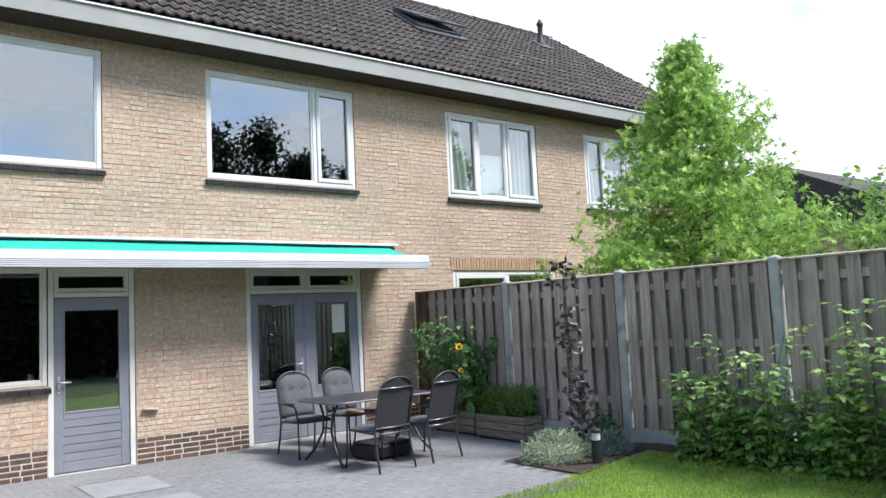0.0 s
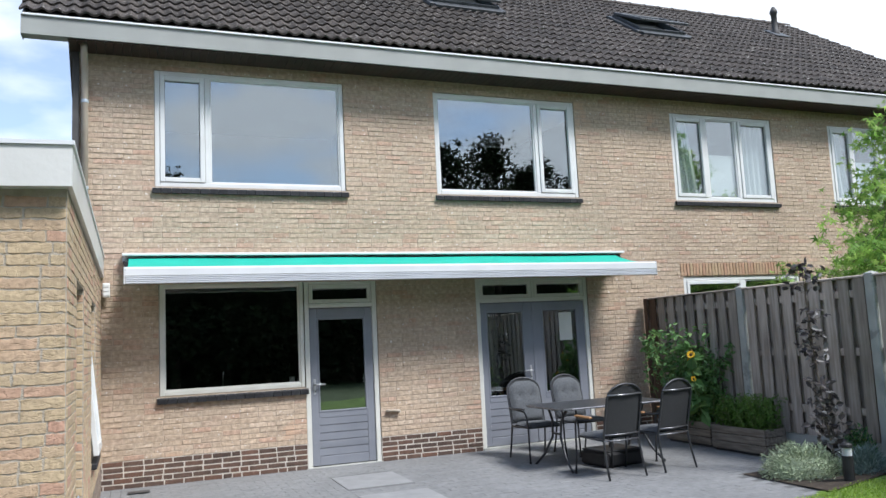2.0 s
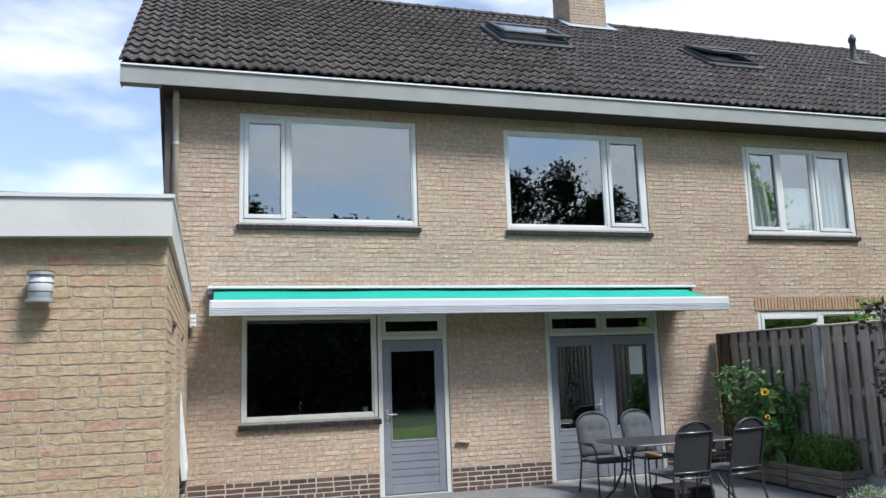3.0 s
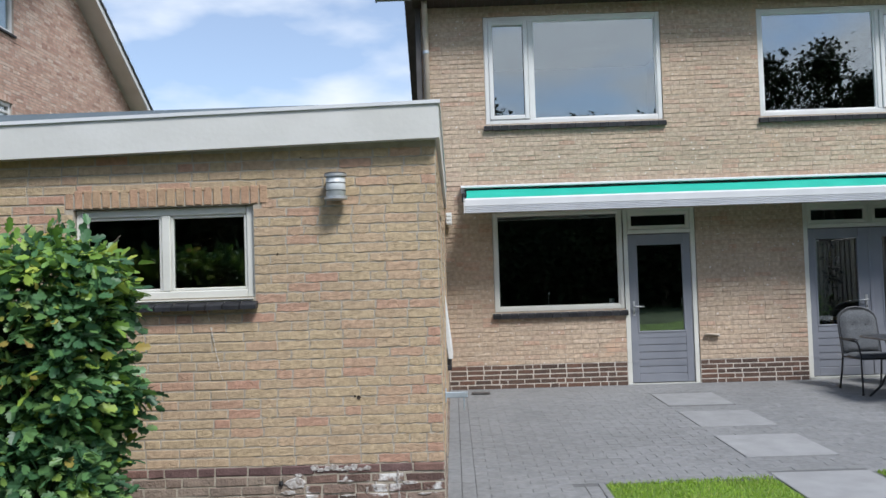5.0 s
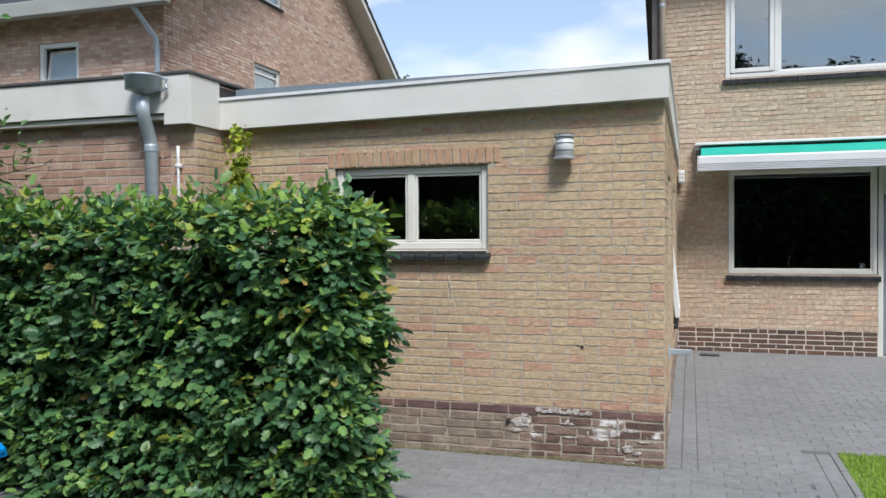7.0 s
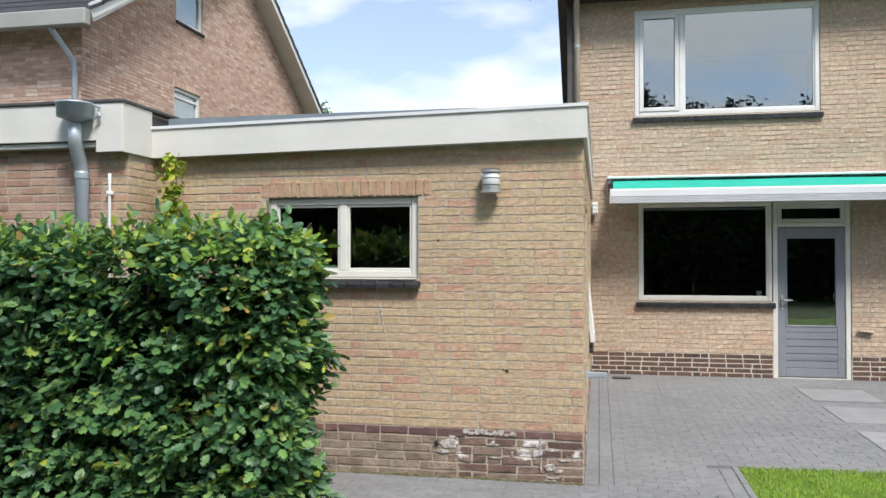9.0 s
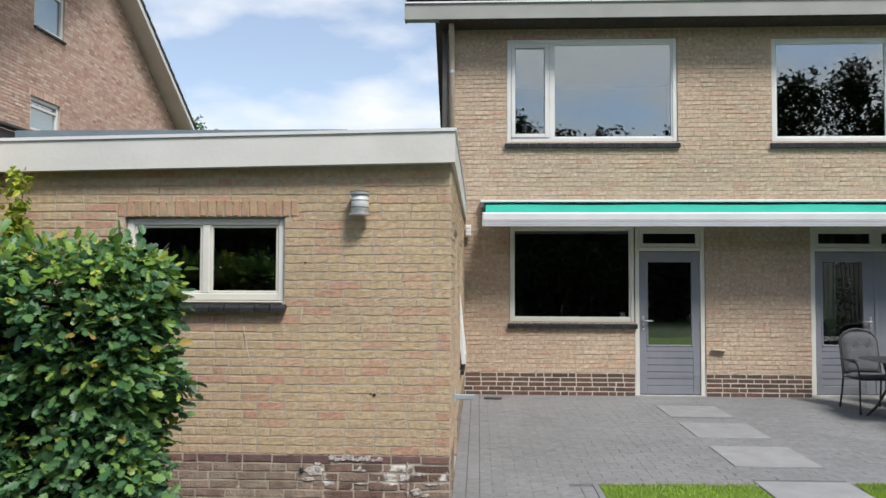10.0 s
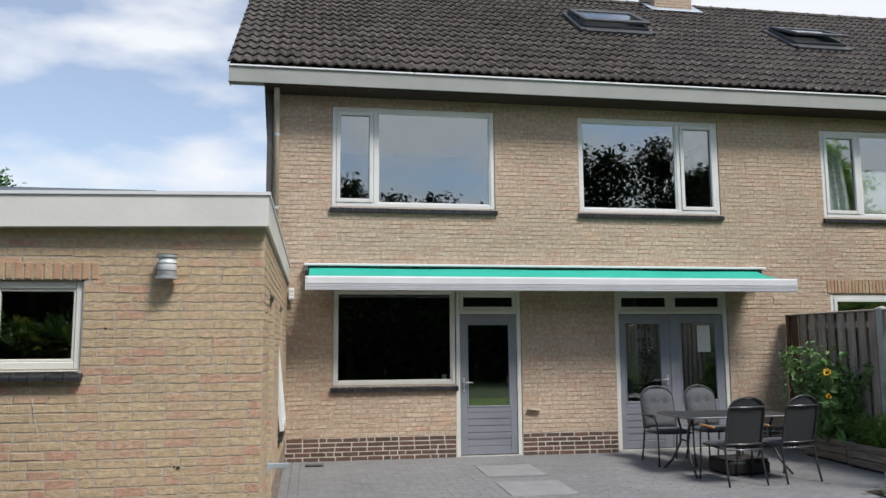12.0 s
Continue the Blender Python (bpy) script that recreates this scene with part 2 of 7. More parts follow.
TILE = surf("roof_tile", (0.030, 0.024, 0.020), (0.080, 0.066, 0.056), 16, 0.85, 0.07, 60, vary=0.30, spots=[((0.46, 0.44, 0.40), 30, 0.635), ((0.19, 0.175, 0.15), 9, 0.64)])
NTILE = surf("black_roof_tile", (0.028, 0.028, 0.03), (0.05, 0.05, 0.053), 7, 0.6, 0.03, 60, vary=0.2)
WHITE = surf("white_paint", (0.63, 0.63, 0.61), (0.70, 0.70, 0.68), 3, 0.35, 0.01, 40)
CREAM = surf("cream_paint", (0.60, 0.592, 0.53), (0.67, 0.66, 0.605), 3, 0.45, 0.015, 40)
FASCIA = surf("garage_fascia_paint", (0.57, 0.562, 0.525), (0.645, 0.636, 0.60), 2.2, 0.4, 0.012, 30, spots=[((0.55, 0.53, 0.48), 3.5, 0.74)])
GUTTER = surf("gutter_paint", (0.275, 0.283, 0.262), (0.32, 0.328, 0.305), 2, 0.7, 0.01, 40)
SOFFIT = surf("soffit_board", (0.026, 0.014, 0.009), (0.042, 0.024, 0.015), 5, 0.7, 0.02, 60)
ZINC = surf("zinc", (0.33, 0.385, 0.43), (0.45, 0.505, 0.55), 6, 0.42, 0.01, 50, metal=0.45, rough2=0.6)
ALU = surf("aluminium", (0.46, 0.465, 0.47), (0.58, 0.585, 0.59), 8, 0.5, 0.01, 80, metal=0.85)
LIP = surf("bright_metal_lip", (0.74, 0.75, 0.755), (0.80, 0.81, 0.815), 3, 0.35)
WALU = surf("white_aluminium", (0.62, 0.63, 0.635), (0.68, 0.69, 0.695), 3, 0.3)
RIBALU = surf("grey_aluminium", (0.50, 0.515, 0.54), (0.56, 0.575, 0.60), 3, 0.35)
GREEN = surf("awning_canvas", (0.010, 0.36, 0.265), (0.018, 0.41, 0.305), 2.5, 0.8, 0.01, 300)
DOORGREY = surf("door_paint", (0.185, 0.195, 0.222), (0.225, 0.235, 0.262), 2.5, 0.4, 0.012, 60)
BLACK = surf("black_rubber", (0.012, 0.012, 0.013), (0.022, 0.022, 0.023), 10, 0.6)
SILL = surf("glazed_sill_tile", (0.018, 0.018, 0.02), (0.035, 0.035, 0.038), 14, 0.5, 0.02, 40, vary=0.2, spec=0.25)
BROWNPIPE = surf("brown_pipe", (0.34, 0.28, 0.215), (0.42, 0.36, 0.29), 5, 0.5, 0.01, 40)
DARKBOARD = surf("dark_board", (0.055, 0.05, 0.048), (0.085, 0.08, 0.075), 6, 0.6, 0.02, 60)
PANE = glass_mat("window_glass", (0.80, 0.84, 0.82), 0.22)
OLDPANE = glass_mat("single_glass", (0.80, 0.84, 0.82), 0.09)
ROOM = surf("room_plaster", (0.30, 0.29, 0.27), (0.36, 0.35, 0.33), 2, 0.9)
# near-black colour that carries the darkness of unlit rooms
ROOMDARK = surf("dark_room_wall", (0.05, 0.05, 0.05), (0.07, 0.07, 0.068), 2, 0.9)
CURTAIN = surf("curtain_cloth", (0.50, 0.53, 0.55), (0.58, 0.61, 0.63), 4, 0.9, 0.02, 200)
PAVER = surf("concrete_paver", (0.180, 0.181, 0.180), (0.232, 0.233, 0.231), 18, 0.88, 0.05, 150, vary=0.06, big=0.12, bigscale=0.5)
JOINT = surf("paver_joint", (0.105, 0.106, 0.105), (0.14, 0.14, 0.137), 8, 0.95, 0.04, 200)
SLAB = surf("concrete_slab", (0.245, 0.245, 0.244), (0.30, 0.30, 0.298), 5, 0.85, 0.03, 160, vary=0.05)
SOIL = surf("soil", (0.035, 0.026, 0.018), (0.07, 0.052, 0.037), 9, 0.95, 0.08, 40)
LAWN = surf("lawn_soil", (0.09, 0.15, 0.024), (0.15, 0.235, 0.04), 3, 0.95, 0.06, 60)
FENCEWOOD = surf("weathered_wood", (0.25, 0.205, 0.17), (0.435, 0.375, 0.32), 3.0, 0.85, 0.05, 14, vary=0.26, stretch=(9, 9, 0.7), big=0.2, bigscale=0.9, spots=[((0.09, 0.07, 0.055), 5.0, 0.70)])
FENCEEND = surf("brown_stained_wood", (0.06, 0.035, 0.022), (0.11, 0.065, 0.042), 3, 0.8, 0.04, 16, stretch=(9, 9, 0.7))
CONCRETE = surf("fence_concrete", (0.33, 0.335, 0.31), (0.44, 0.44, 0.405), 6, 0.92, 0.05, 90, spots=[((0.24, 0.245, 0.225), 4, 0.62)])
PLANTERWOOD = surf("planter_wood", (0.16, 0.13, 0.10), (0.29, 0.245, 0.195), 5, 0.85, 0.05, 20, vary=0.15, stretch=(8, 0.8, 8))
STEEL = surf("dark_powder_coat", (0.035, 0.037, 0.04), (0.055, 0.057, 0.06), 20, 0.42, 0.01, 200, metal=0.3)
TEXTILE = surf("black_mesh_fabric", (0.018, 0.019, 0.02), (0.035, 0.036, 0.038), 120, 0.75, 0.03, 500)
CUSHION = surf("grey_cushion", (0.075, 0.08, 0.085), (0.115, 0.12, 0.125), 60, 0.95, 0.04, 300)
ARMWOOD = surf("teak_armrest", (0.30, 0.155, 0.065), (0.40, 0.22, 0.10), 6, 0.55, 0.02, 40)
TABLETOP = surf("table_top", (0.030, 0.031, 0.033), (0.05, 0.051, 0.053), 9, 0.38, 0.01, 200)
BARK = surf("bark", (0.07, 0.055, 0.04), (0.15, 0.12, 0.09), 14, 0.9, 0.08, 40)
STEM = surf("green_stem", (0.10, 0.14, 0.04), (0.16, 0.20, 0.07), 10, 0.7)
PALEBLUE = surf("pale_blue_blind", (0.34, 0.44, 0.50), (0.40, 0.50, 0.56), 3, 0.8)
BLUEPLASTIC = surf("blue_plastic", (0.005, 0.22, 0.62), (0.008, 0.27, 0.70), 3, 0.3)
WHITEPLASTIC = surf("white_plastic", (0.66, 0.67, 0.66), (0.74, 0.75, 0.73), 3, 0.4, 0.01, 60)
REDPLASTIC = surf("red_plastic", (0.55, 0.02, 0.02), (0.62, 0.03, 0.025), 3, 0.35)
LAMPGLASS = surf("frosted_lamp_glass", (0.48, 0.50, 0.50), (0.56, 0.58, 0.58), 5, 0.4)
BIN = surf("grey_worktop", (0.24, 0.24, 0.24), (0.3, 0.3, 0.3), 6, 0.4)
CHROME = surf("chrome", (0.7, 0.7, 0.72), (0.8, 0.8, 0.82), 5, 0.15, metal=1.0)
PETAL = surf("sunflower_petal", (0.75, 0.42, 0.01), (0.85, 0.52, 0.02), 30, 0.6)
SEEDS = surf("sunflower_disc", (0.05, 0.025, 0.01), (0.09, 0.05, 0.02), 80, 0.9)
HEDGELEAF = leaf_mat("hedge_leaf", [(0, (0.032, 0.088, 0.040)), (0.35, (0.060, 0.148, 0.058)), (0.7, (0.098, 0.205, 0.070)), (0.965, (0.175, 0.30, 0.075)), (0.992, (0.30, 0.36, 0.05)), (1, (0.35, 0.22, 0.08))], 0.44, 0.2)
HEDGETIP = leaf_mat("young_hedge_leaf", [(0, (0.13, 0.25, 0.04)), (0.6, (0.21, 0.34, 0.055)), (0.95, (0.38, 0.44, 0.07)), (1, (0.42, 0.28, 0.09))], 0.4, 0.3)
TREELEAF = leaf_mat("light_green_leaf", [(0, (0.14, 0.29, 0.05)), (0.5, (0.31, 0.51, 0.11)), (1, (0.52, 0.68, 0.19))], 0.5, 0.5)
RASPLEAF = leaf_mat("raspberry_leaf", [(0, (0.095, 0.215, 0.055)), (0.5, (0.18, 0.35, 0.085)), (0.95, (0.29, 0.46, 0.11)), (0.97, (0.50, 0.58, 0.09)), (1, (0.55, 0.58, 0.10))], 0.5, 0.4)
RASPTIP = leaf_mat("young_raspberry_leaf", [(0, (0.27, 0.43, 0.13)), (0.5, (0.38, 0.55, 0.19)), (1, (0.52, 0.66, 0.27))], 0.5, 0.4)
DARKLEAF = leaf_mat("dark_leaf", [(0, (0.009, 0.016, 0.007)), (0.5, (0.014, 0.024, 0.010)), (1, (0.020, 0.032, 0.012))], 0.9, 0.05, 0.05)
PURPLELEAF = leaf_mat("copper_leaf", [(0, (0.04, 0.034, 0.035)), (0.6, (0.085, 0.075, 0.074)), (1, (0.26, 0.255, 0.245))], 0.5, 0.15)
TOMLEAF = leaf_mat("vegetable_leaf", [(0, (0.07, 0.16, 0.05)), (0.5, (0.12, 0.24, 0.075)), (1, (0.20, 0.33, 0.10))], 0.55, 0.25)
HERBLEAF = leaf_mat("herb_leaf", [(0, (0.07, 0.16, 0.025)), (0.5, (0.11, 0.22, 0.035)), (1, (0.17, 0.29, 0.05))], 0.55, 0.3)
GREYLEAF = leaf_mat("silver_leaf", [(0, (0.27, 0.33, 0.21)), (0.5, (0.38, 0.445, 0.295)), (1, (0.50, 0.55, 0.39))], 0.7, 0.15)
FESCUE = leaf_mat("blue_fescue", [(0, (0.13, 0.19, 0.18)), (0.5, (0.20, 0.28, 0.27)), (1, (0.30, 0.36, 0.33))], 0.6, 0.15)
MOSS = surf("moss_and_soil", (0.075, 0.062, 0.035), (0.19, 0.175, 0.085), 30, 0.95, 0.08, 60)
GRASS = leaf_mat("grass_blade", [(0, (0.18, 0.305, 0.035)), (0.5, (0.275, 0.43, 0.05)), (0.9, (0.36, 0.50, 0.075)), (1, (0.44, 0.46, 0.15))], 0.6, 0.3)

CLIMBLEAF = leaf_mat("climber_leaf", [(0, (0.20, 0.30, 0.04)), (0.6, (0.36, 0.44, 0.06)), (1, (0.55, 0.55, 0.07))], 0.5, 0.35)
FELT = surf("grey_roofing_felt", (0.095, 0.125, 0.145), (0.14, 0.17, 0.19), 4, 0.75, 0.02, 60)
EARTH = surf("rough_grass", (0.035, 0.055, 0.016), (0.065, 0.095, 0.028), 0.8, 0.95, 0.05, 20)


# ---- mesh helpers ----
class Mesh:
    """Collects vertices and faces of one part."""

    def __init__(self):
        self.v, self.f = [], []

    def quad(self, *pts):
        k = len(self.v)
        self.v.extend(tuple(p) for p in pts)
        self.f.append(tuple(range(k, k + len(pts))))

    def box(self, x0, x1, y0, y1, z0, z1, bev=0.0, m=None):
        """A box, its edges cut by bev."""
        k = len(self.v)
        if bev <= 0:
            pts = [(x, y, z) for z in (z0, z1) for y in (y0, y1) for x in (x0, x1)]
            fs = [(0, 2, 3, 1), (4, 5, 7, 6), (0, 1, 5, 4), (2, 6, 7, 3), (0, 4, 6, 2), (1, 3, 7, 5)]
        else:
            b = min(bev, (x1 - x0) / 2.5, (y1 - y0) / 2.5, (z1 - z0) / 2.5)
            pts, idx = [], {}
            for sx in (0, 1):
                for sy in (0, 1):
                    for sz in (0, 1):
                        X, Y, Z = (x0, x1)[sx], (y0, y1)[sy], (z0, z1)[sz]
                        dx, dy, dz = (b, -b)[sx], (b, -b)[sy], (b, -b)[sz]
                        idx[sx, sy, sz, 0] = len(pts)
                        pts.append((X, Y + dy, Z + dz))
                        idx[sx, sy, sz, 1] = len(pts)
                        pts.append((X + dx, Y, Z + dz))
                        idx[sx, sy, sz, 2] = len(pts)
                        pts.append((X + dx, Y + dy, Z))
            i = lambda a, b_, c, d: idx[a, b_, c, d]
            fs = [(i(0, 0, 0, 0), i(0, 0, 1, 0), i(0, 1, 1, 0), i(0, 1, 0, 0)), (i(1, 0, 0, 0), i(1, 1, 0, 0), i(1, 1, 1, 0), i(1, 0, 1, 0)),
                  (i(0, 0, 0, 1), i(1, 0, 0, 1), i(1, 0, 1, 1), i(0, 0, 1, 1)), (i(0, 1, 0, 1), i(0, 1, 1, 1), i(1, 1, 1, 1), i(1, 1, 0, 1)),
                  (i(0, 0, 0, 2), i(0, 1, 0, 2), i(1, 1, 0, 2), i(1, 0, 0, 2)), (i(0, 0, 1, 2), i(1, 0, 1, 2), i(1, 1, 1, 2), i(0, 1, 1, 2))]
            for s in (0, 1):
                for r in (0, 1):
                    fs.append((i(s, r, 0, 0), i(s, r, 0, 1), i(s, r, 1, 1), i(s, r, 1, 0)))
                    fs.append((i(s, 0, r, 0), i(s, 0, r, 2), i(s, 1, r, 2), i(s, 1, r, 0)))
                    fs.append((i(0, s, r, 1), i(0, s, r, 2), i(1, s, r, 2), i(1, s, r, 1)))
                    for q in (0, 1):
                        fs.append((i(s, r, q, 0), i(s, r, q, 1), i(s, r, q, 2)))
        if m is not None:
            pts = [tuple(m @ Vector(p)) for p in pts]
        self.v.extend(pts)
        self.f.extend(tuple(a + k for a in f) for f in fs)
        return self

    def tube(self, path, radius, sides=8, caps=True):
        """A round bar along a path; radius is one number or one for each point."""
        path = [Vector(p) for p in path]
        rad = radius if isinstance(radius, (list, tuple)) else [radius] * len(path)
        k = len(self.v)
        up = None
        for a, p in enumerate(path):
            d = (path[min(a + 1, len(path) - 1)] - path[max(a - 1, 0)]).normalized()
            if up is None:
                up = d.orthogonal().normalized()
            up = (up - d * up.dot(d))
            up = up.normalized() if up.length > 1e-6 else d.orthogonal().normalized()
            side = d.cross(up)
            for s in range(sides):
                an = 2 * math.pi * s / sides
                self.v.append(tuple(p + (up * math.cos(an) + side * math.sin(an)) * rad[a]))
        for a in range(len(path) - 1):
            for s in range(sides):
                t = (s + 1) % sides
                self.f.append((k + a * sides + s, k + a * sides + t, k + (a + 1) * sides + t, k + (a + 1) * sides + s))
        if caps:
            self.f.append(tuple(k + s for s in reversed(range(sides))))
            self.f.append(tuple(k + (len(path) - 1) * sides + s for s in range(sides)))
        return self

    def lathe(self, profile, centre, sides=20):
        """A turned body: profile of (radius, height) round a standing axis."""
        k = len(self.v)
        for r, z in profile:
            for s in range(sides):
                an = 2 * math.pi * s / sides
                self.v.append((centre[0] + r * math.cos(an), centre[1] + r * math.sin(an), centre[2] + z))
        for a in range(len(profile) - 1):
            for s in range(sides):
                t = (s + 1) % sides
                self.f.append((k + a * sides + s, k + a * sides + t, k + (a + 1) * sides + t, k + (a + 1) * sides + s))
        self.f.append(tuple(k + s for s in reversed(range(sides))))
        self.f.append(tuple(k + (len(profile) - 1) * sides + s for s in range(sides)))
        return self

    def prism(self, outline, axis, a, b):
        """An outline of (u, v) drawn out along an axis from a to b; for x: (y, z), for y: (x, z), for z: (x, y)."""
        k, n = len(self.v), len(outline)
        for w in (a, b):
            for u, v in outline:
                self.v.append({"x": (w, u, v), "y": (u, w, v), "z": (u, v, w)}[axis])
        for i in range(n):
            j = (i + 1) % n
            self.f.append((k + i, k + j, k + n + j, k + n + i))
        self.f.append(tuple(k + i for i in reversed(range(n))))
        self.f.append(tuple(k + n + i for i in range(n)))
        return self

    def data(self, name, mat, smooth=False):
        me = bpy.data.meshes.new(name)
        me.from_pydata(self.v, [], self.f)
        if len(self.f) < 60000:
            bm = bmesh.new()
            bm.from_mesh(me)
            bmesh.ops.recalc_face_normals(bm, faces=bm.faces)
            bm.to_mesh(me)
            bm.free()
        me.materials.append(mat)
        if smooth:
            me.polygons.foreach_set("use_smooth", [True] * len(me.polygons))
        me.update()
        return me


def part(name, mesh, material, parent=None, label="", smooth=False, kind=""):
    """Links a mesh as one object, under a thing or a part if one is given."""
    ob = new(name, mesh.data(name, material, smooth))
    if parent is not None:
        ob.parent = parent
    return tagged(ob, label=label, kind=kind)


def thing(name, label, category, at=None, group="", kind=""):
    """An empty at a thing's base, to carry its parts."""
    ob = new(name)
    ob.empty_display_size = 0.1
    if at is not None:
        ob.matrix_world = at if isinstance(at, Matrix) else Matrix.Translation(at)
    return tagged(ob, label, category, group, kind)


def solid(name, mesh, material, label, category, group="", kind="", smooth=False):
    ob = part(name, mesh, material, None, "", smooth)
    return tagged(ob, label, category, group, kind)


def ground_z(y):
    """The paving falls gently away from the house."""
    return 0.012 * max(min(y, 0.0), -6.2)


# a plane frame for walls: u along the wall, d outwards, z up
def facing_front(y):
    return lambda u, d, z: (u, y - d, z)


def facing_right(x):
    return lambda u, d, z: (x + d, u, z)


def wall_mesh(fr, u0, u1, z0, z1, holes, thick, top=None):
    """A wall with thickness and real openings; top(u) may replace the level top by a gable line."""
    m = Mesh()
    us = sorted({u0, u1, *(h for q in holes for h in q[:2])})
    zs = sorted({z0, z1, *(h for q in holes for h in q[2:4])})
    us = [u for u in us if u0 <= u <= u1]
    zs = [z for z in zs if z0 <= z <= z1]

    def inside(u, z):
        return any(a < u < b and c < z < d for a, b, c, d in holes)
    for a, b in zip(us, us[1:]):
        for c, d in zip(zs, zs[1:]):
            if inside((a + b) / 2, (c + d) / 2):
                continue
            m.quad(fr(a, 0, c), fr(b, 0, c), fr(b, 0, d), fr(a, 0, d))
            m.quad(fr(a, -thick, c), fr(a, -thick, d), fr(b, -thick, d), fr(b, -thick, c))
    for a, b, c, d in holes:
        m.quad(fr(a, 0, c), fr(a, -thick, c), fr(a, -thick, d), fr(a, 0, d))
        m.quad(fr(b, 0, c), fr(b, 0, d), fr(b, -thick, d), fr(b, -thick, c))
        m.quad(fr(a, 0, d), fr(a, -thick, d), fr(b, -thick, d), fr(b, 0, d))
        m.quad(fr(a, 0, c), fr(b, 0, c), fr(b, -thick, c), fr(a, -thick, c))
    m.quad(fr(u0, 0, z0), fr(u0, -thick, z0), fr(u0, -thick, z1), fr(u0, 0, z1))
    m.quad(fr(u1, 0, z0), fr(u1, 0, z1), fr(u1, -thick, z1), fr(u1, -thick, z0))
    m.quad(fr(u0, 0, z1), fr(u0, -thick, z1), fr(u1, -thick, z1), fr(u1, 0, z1))
    return m


COURSE, STRETCHER, HEADER = 0.0650, 0.2250, 0.1130


def course_cells(u0, u1, zc, holes, rng):
    """The bricks of one course as (start, end), headers and stretchers mixed as they come."""
    spans, cur = [], u0
    for a, b, c, d in sorted(holes):
        if c < zc < d:
            if a > cur:
                spans.append((cur, a))
            cur = max(cur, b)
    if cur < u1:
        spans.append((cur, u1))
    for a, b in spans:
        u = a
        first = rng.random()
        while u < b - 0.02:
            w = HEADER if (rng.random() < 0.22 or (u == a and first < 0.5)) else STRETCHER
            w *= rng.uniform(0.97, 1.03)
            e = u + w
            if b - e < 0.07:
                e = b
            yield u, min(e, b)
            u = e


def brick_into(m, fr, a, b, c, d, proud, rng, rough=0.0025, cut=0.0035, jut=0.0):
    """One brick with cut edges and an uneven face; jut: how far some stand out at the foot."""
    j = lambda s: rng.uniform(-s, s)
    k = len(m.v)
    p = proud * (1 + j(0.45))
    foot = [rng.uniform(0.0, jut) if rng.random() < 0.45 else 0.0 for _ in range(2)]
    foot = [foot[0], foot[1], -0.3 * foot[1], -0.3 * foot[0]]
    outer = [(a, c), (b, c), (b, d), (a, d)]
    inner = [(a + cut, c + cut), (b - cut, c + cut), (b - cut, d - cut), (a + cut, d - cut)]
    for u, z in outer:
        m.v.append(fr(u, -0.004, z))
    for (u, z), o in zip(outer, foot):
        m.v.append(fr(u + j(rough), p * 0.45 + o * 0.8, z + j(rough)))
    for (u, z), o in zip(inner, foot):
        m.v.append(fr(u + j(rough), p + j(rough) * 0.6 + o, z + j(rough)))
    for q in range(4):
        r = (q + 1) % 4
        m.f.append((k + q, k + r, k + 4 + r, k + 4 + q))
        m.f.append((k + 4 + q, k + 4 + r, k + 8 + r, k + 8 + q))
    m.f.append((k + 8, k + 9, k + 10, k + 11))


def brick_field(fr, u0, u1, z0, z1, holes, seed, proud=0.008, joint=0.011, rough=0.0025, keep=None, top=None, jut=0.0):
    """All bricks of a wall face in one mesh; keep(u, z) picks bricks out, which come back as a list."""
    rng = random.Random(seed)
    m, out = Mesh(), []
    k = 0
    z = z0
    while z + COURSE <= z1 + 0.012:
        zc = z + COURSE / 2
        lo, hi = u0, u1
        if top is not None:
            lo, hi = top(zc)
        if hi - lo > 0.1:
            for a, b in course_cells(lo, hi, zc, holes, rng):
                wob = rng.uniform(-0.0015, 0.0015)
                args = (a + joint / 2, b - joint / 2, z + joint / 2 + wob, z + COURSE - joint / 2 + wob)
                if keep is not None and keep((a + b) / 2, zc):
                    out.append(args)
                else:
                    brick_into(m, fr, *args, proud, rng, rough, jut=jut)
        z += COURSE
        k += 1
    return m, out


# ---- the house: shell ----
X0, X1, YB = 0.37, 16.13, 8.65                 # side walls and back wall
EAVE_Y, EAVE_Z, SLOPE, RIDGE_Y = -0.46, 5.562, 0.72, 4.45
RIDGE_Z = EAVE_Z + SLOPE * (RIDGE_Y - EAVE_Y)
PITCH = math.atan(SLOPE)
VERGE_L, VERGE_R = -0.135, 16.60

HOLES = {"window_1": (1.303, 3.747, 3.625, 5.13), "window_2": (5.077, 7.41, 3.615, 5.112), "window_3": (9.21, 11.33, 3.61, 5.062),
         "window_4": (12.64, 14.60, 3.602, 5.042), "window_5": (1.342, 3.125, 1.035, 2.42), "door_1": (3.125, 4.115, 0.0, 2.42),
         "door_2": (5.585, 7.43, 0.02, 2.42), "window_6": (9.22, 11.65, 0.90, 2.37)}
front = facing_front(0.0)
wall = part("wall_1", wall_mesh(front, X0, X1, -0.4, 5.36, list(HOLES.values()), 0.28), MORTAR)
tagged(wall, "tan brick garden facade of a semi-detached house", "wall", kind="structure")
keep_out = [(a, b, c - (0.085 if n.startswith("window") else 0), d) for n, (a, b, c, d) in HOLES.items()]
pl, _ = brick_field(front, X0, X1, -0.01, 0.315, keep_out, 11, 0.004, joint=0.015)
part("plinth_bricks", pl, PLINTH, wall, "dark brown plinth bricks with pale joints", kind="stuff")
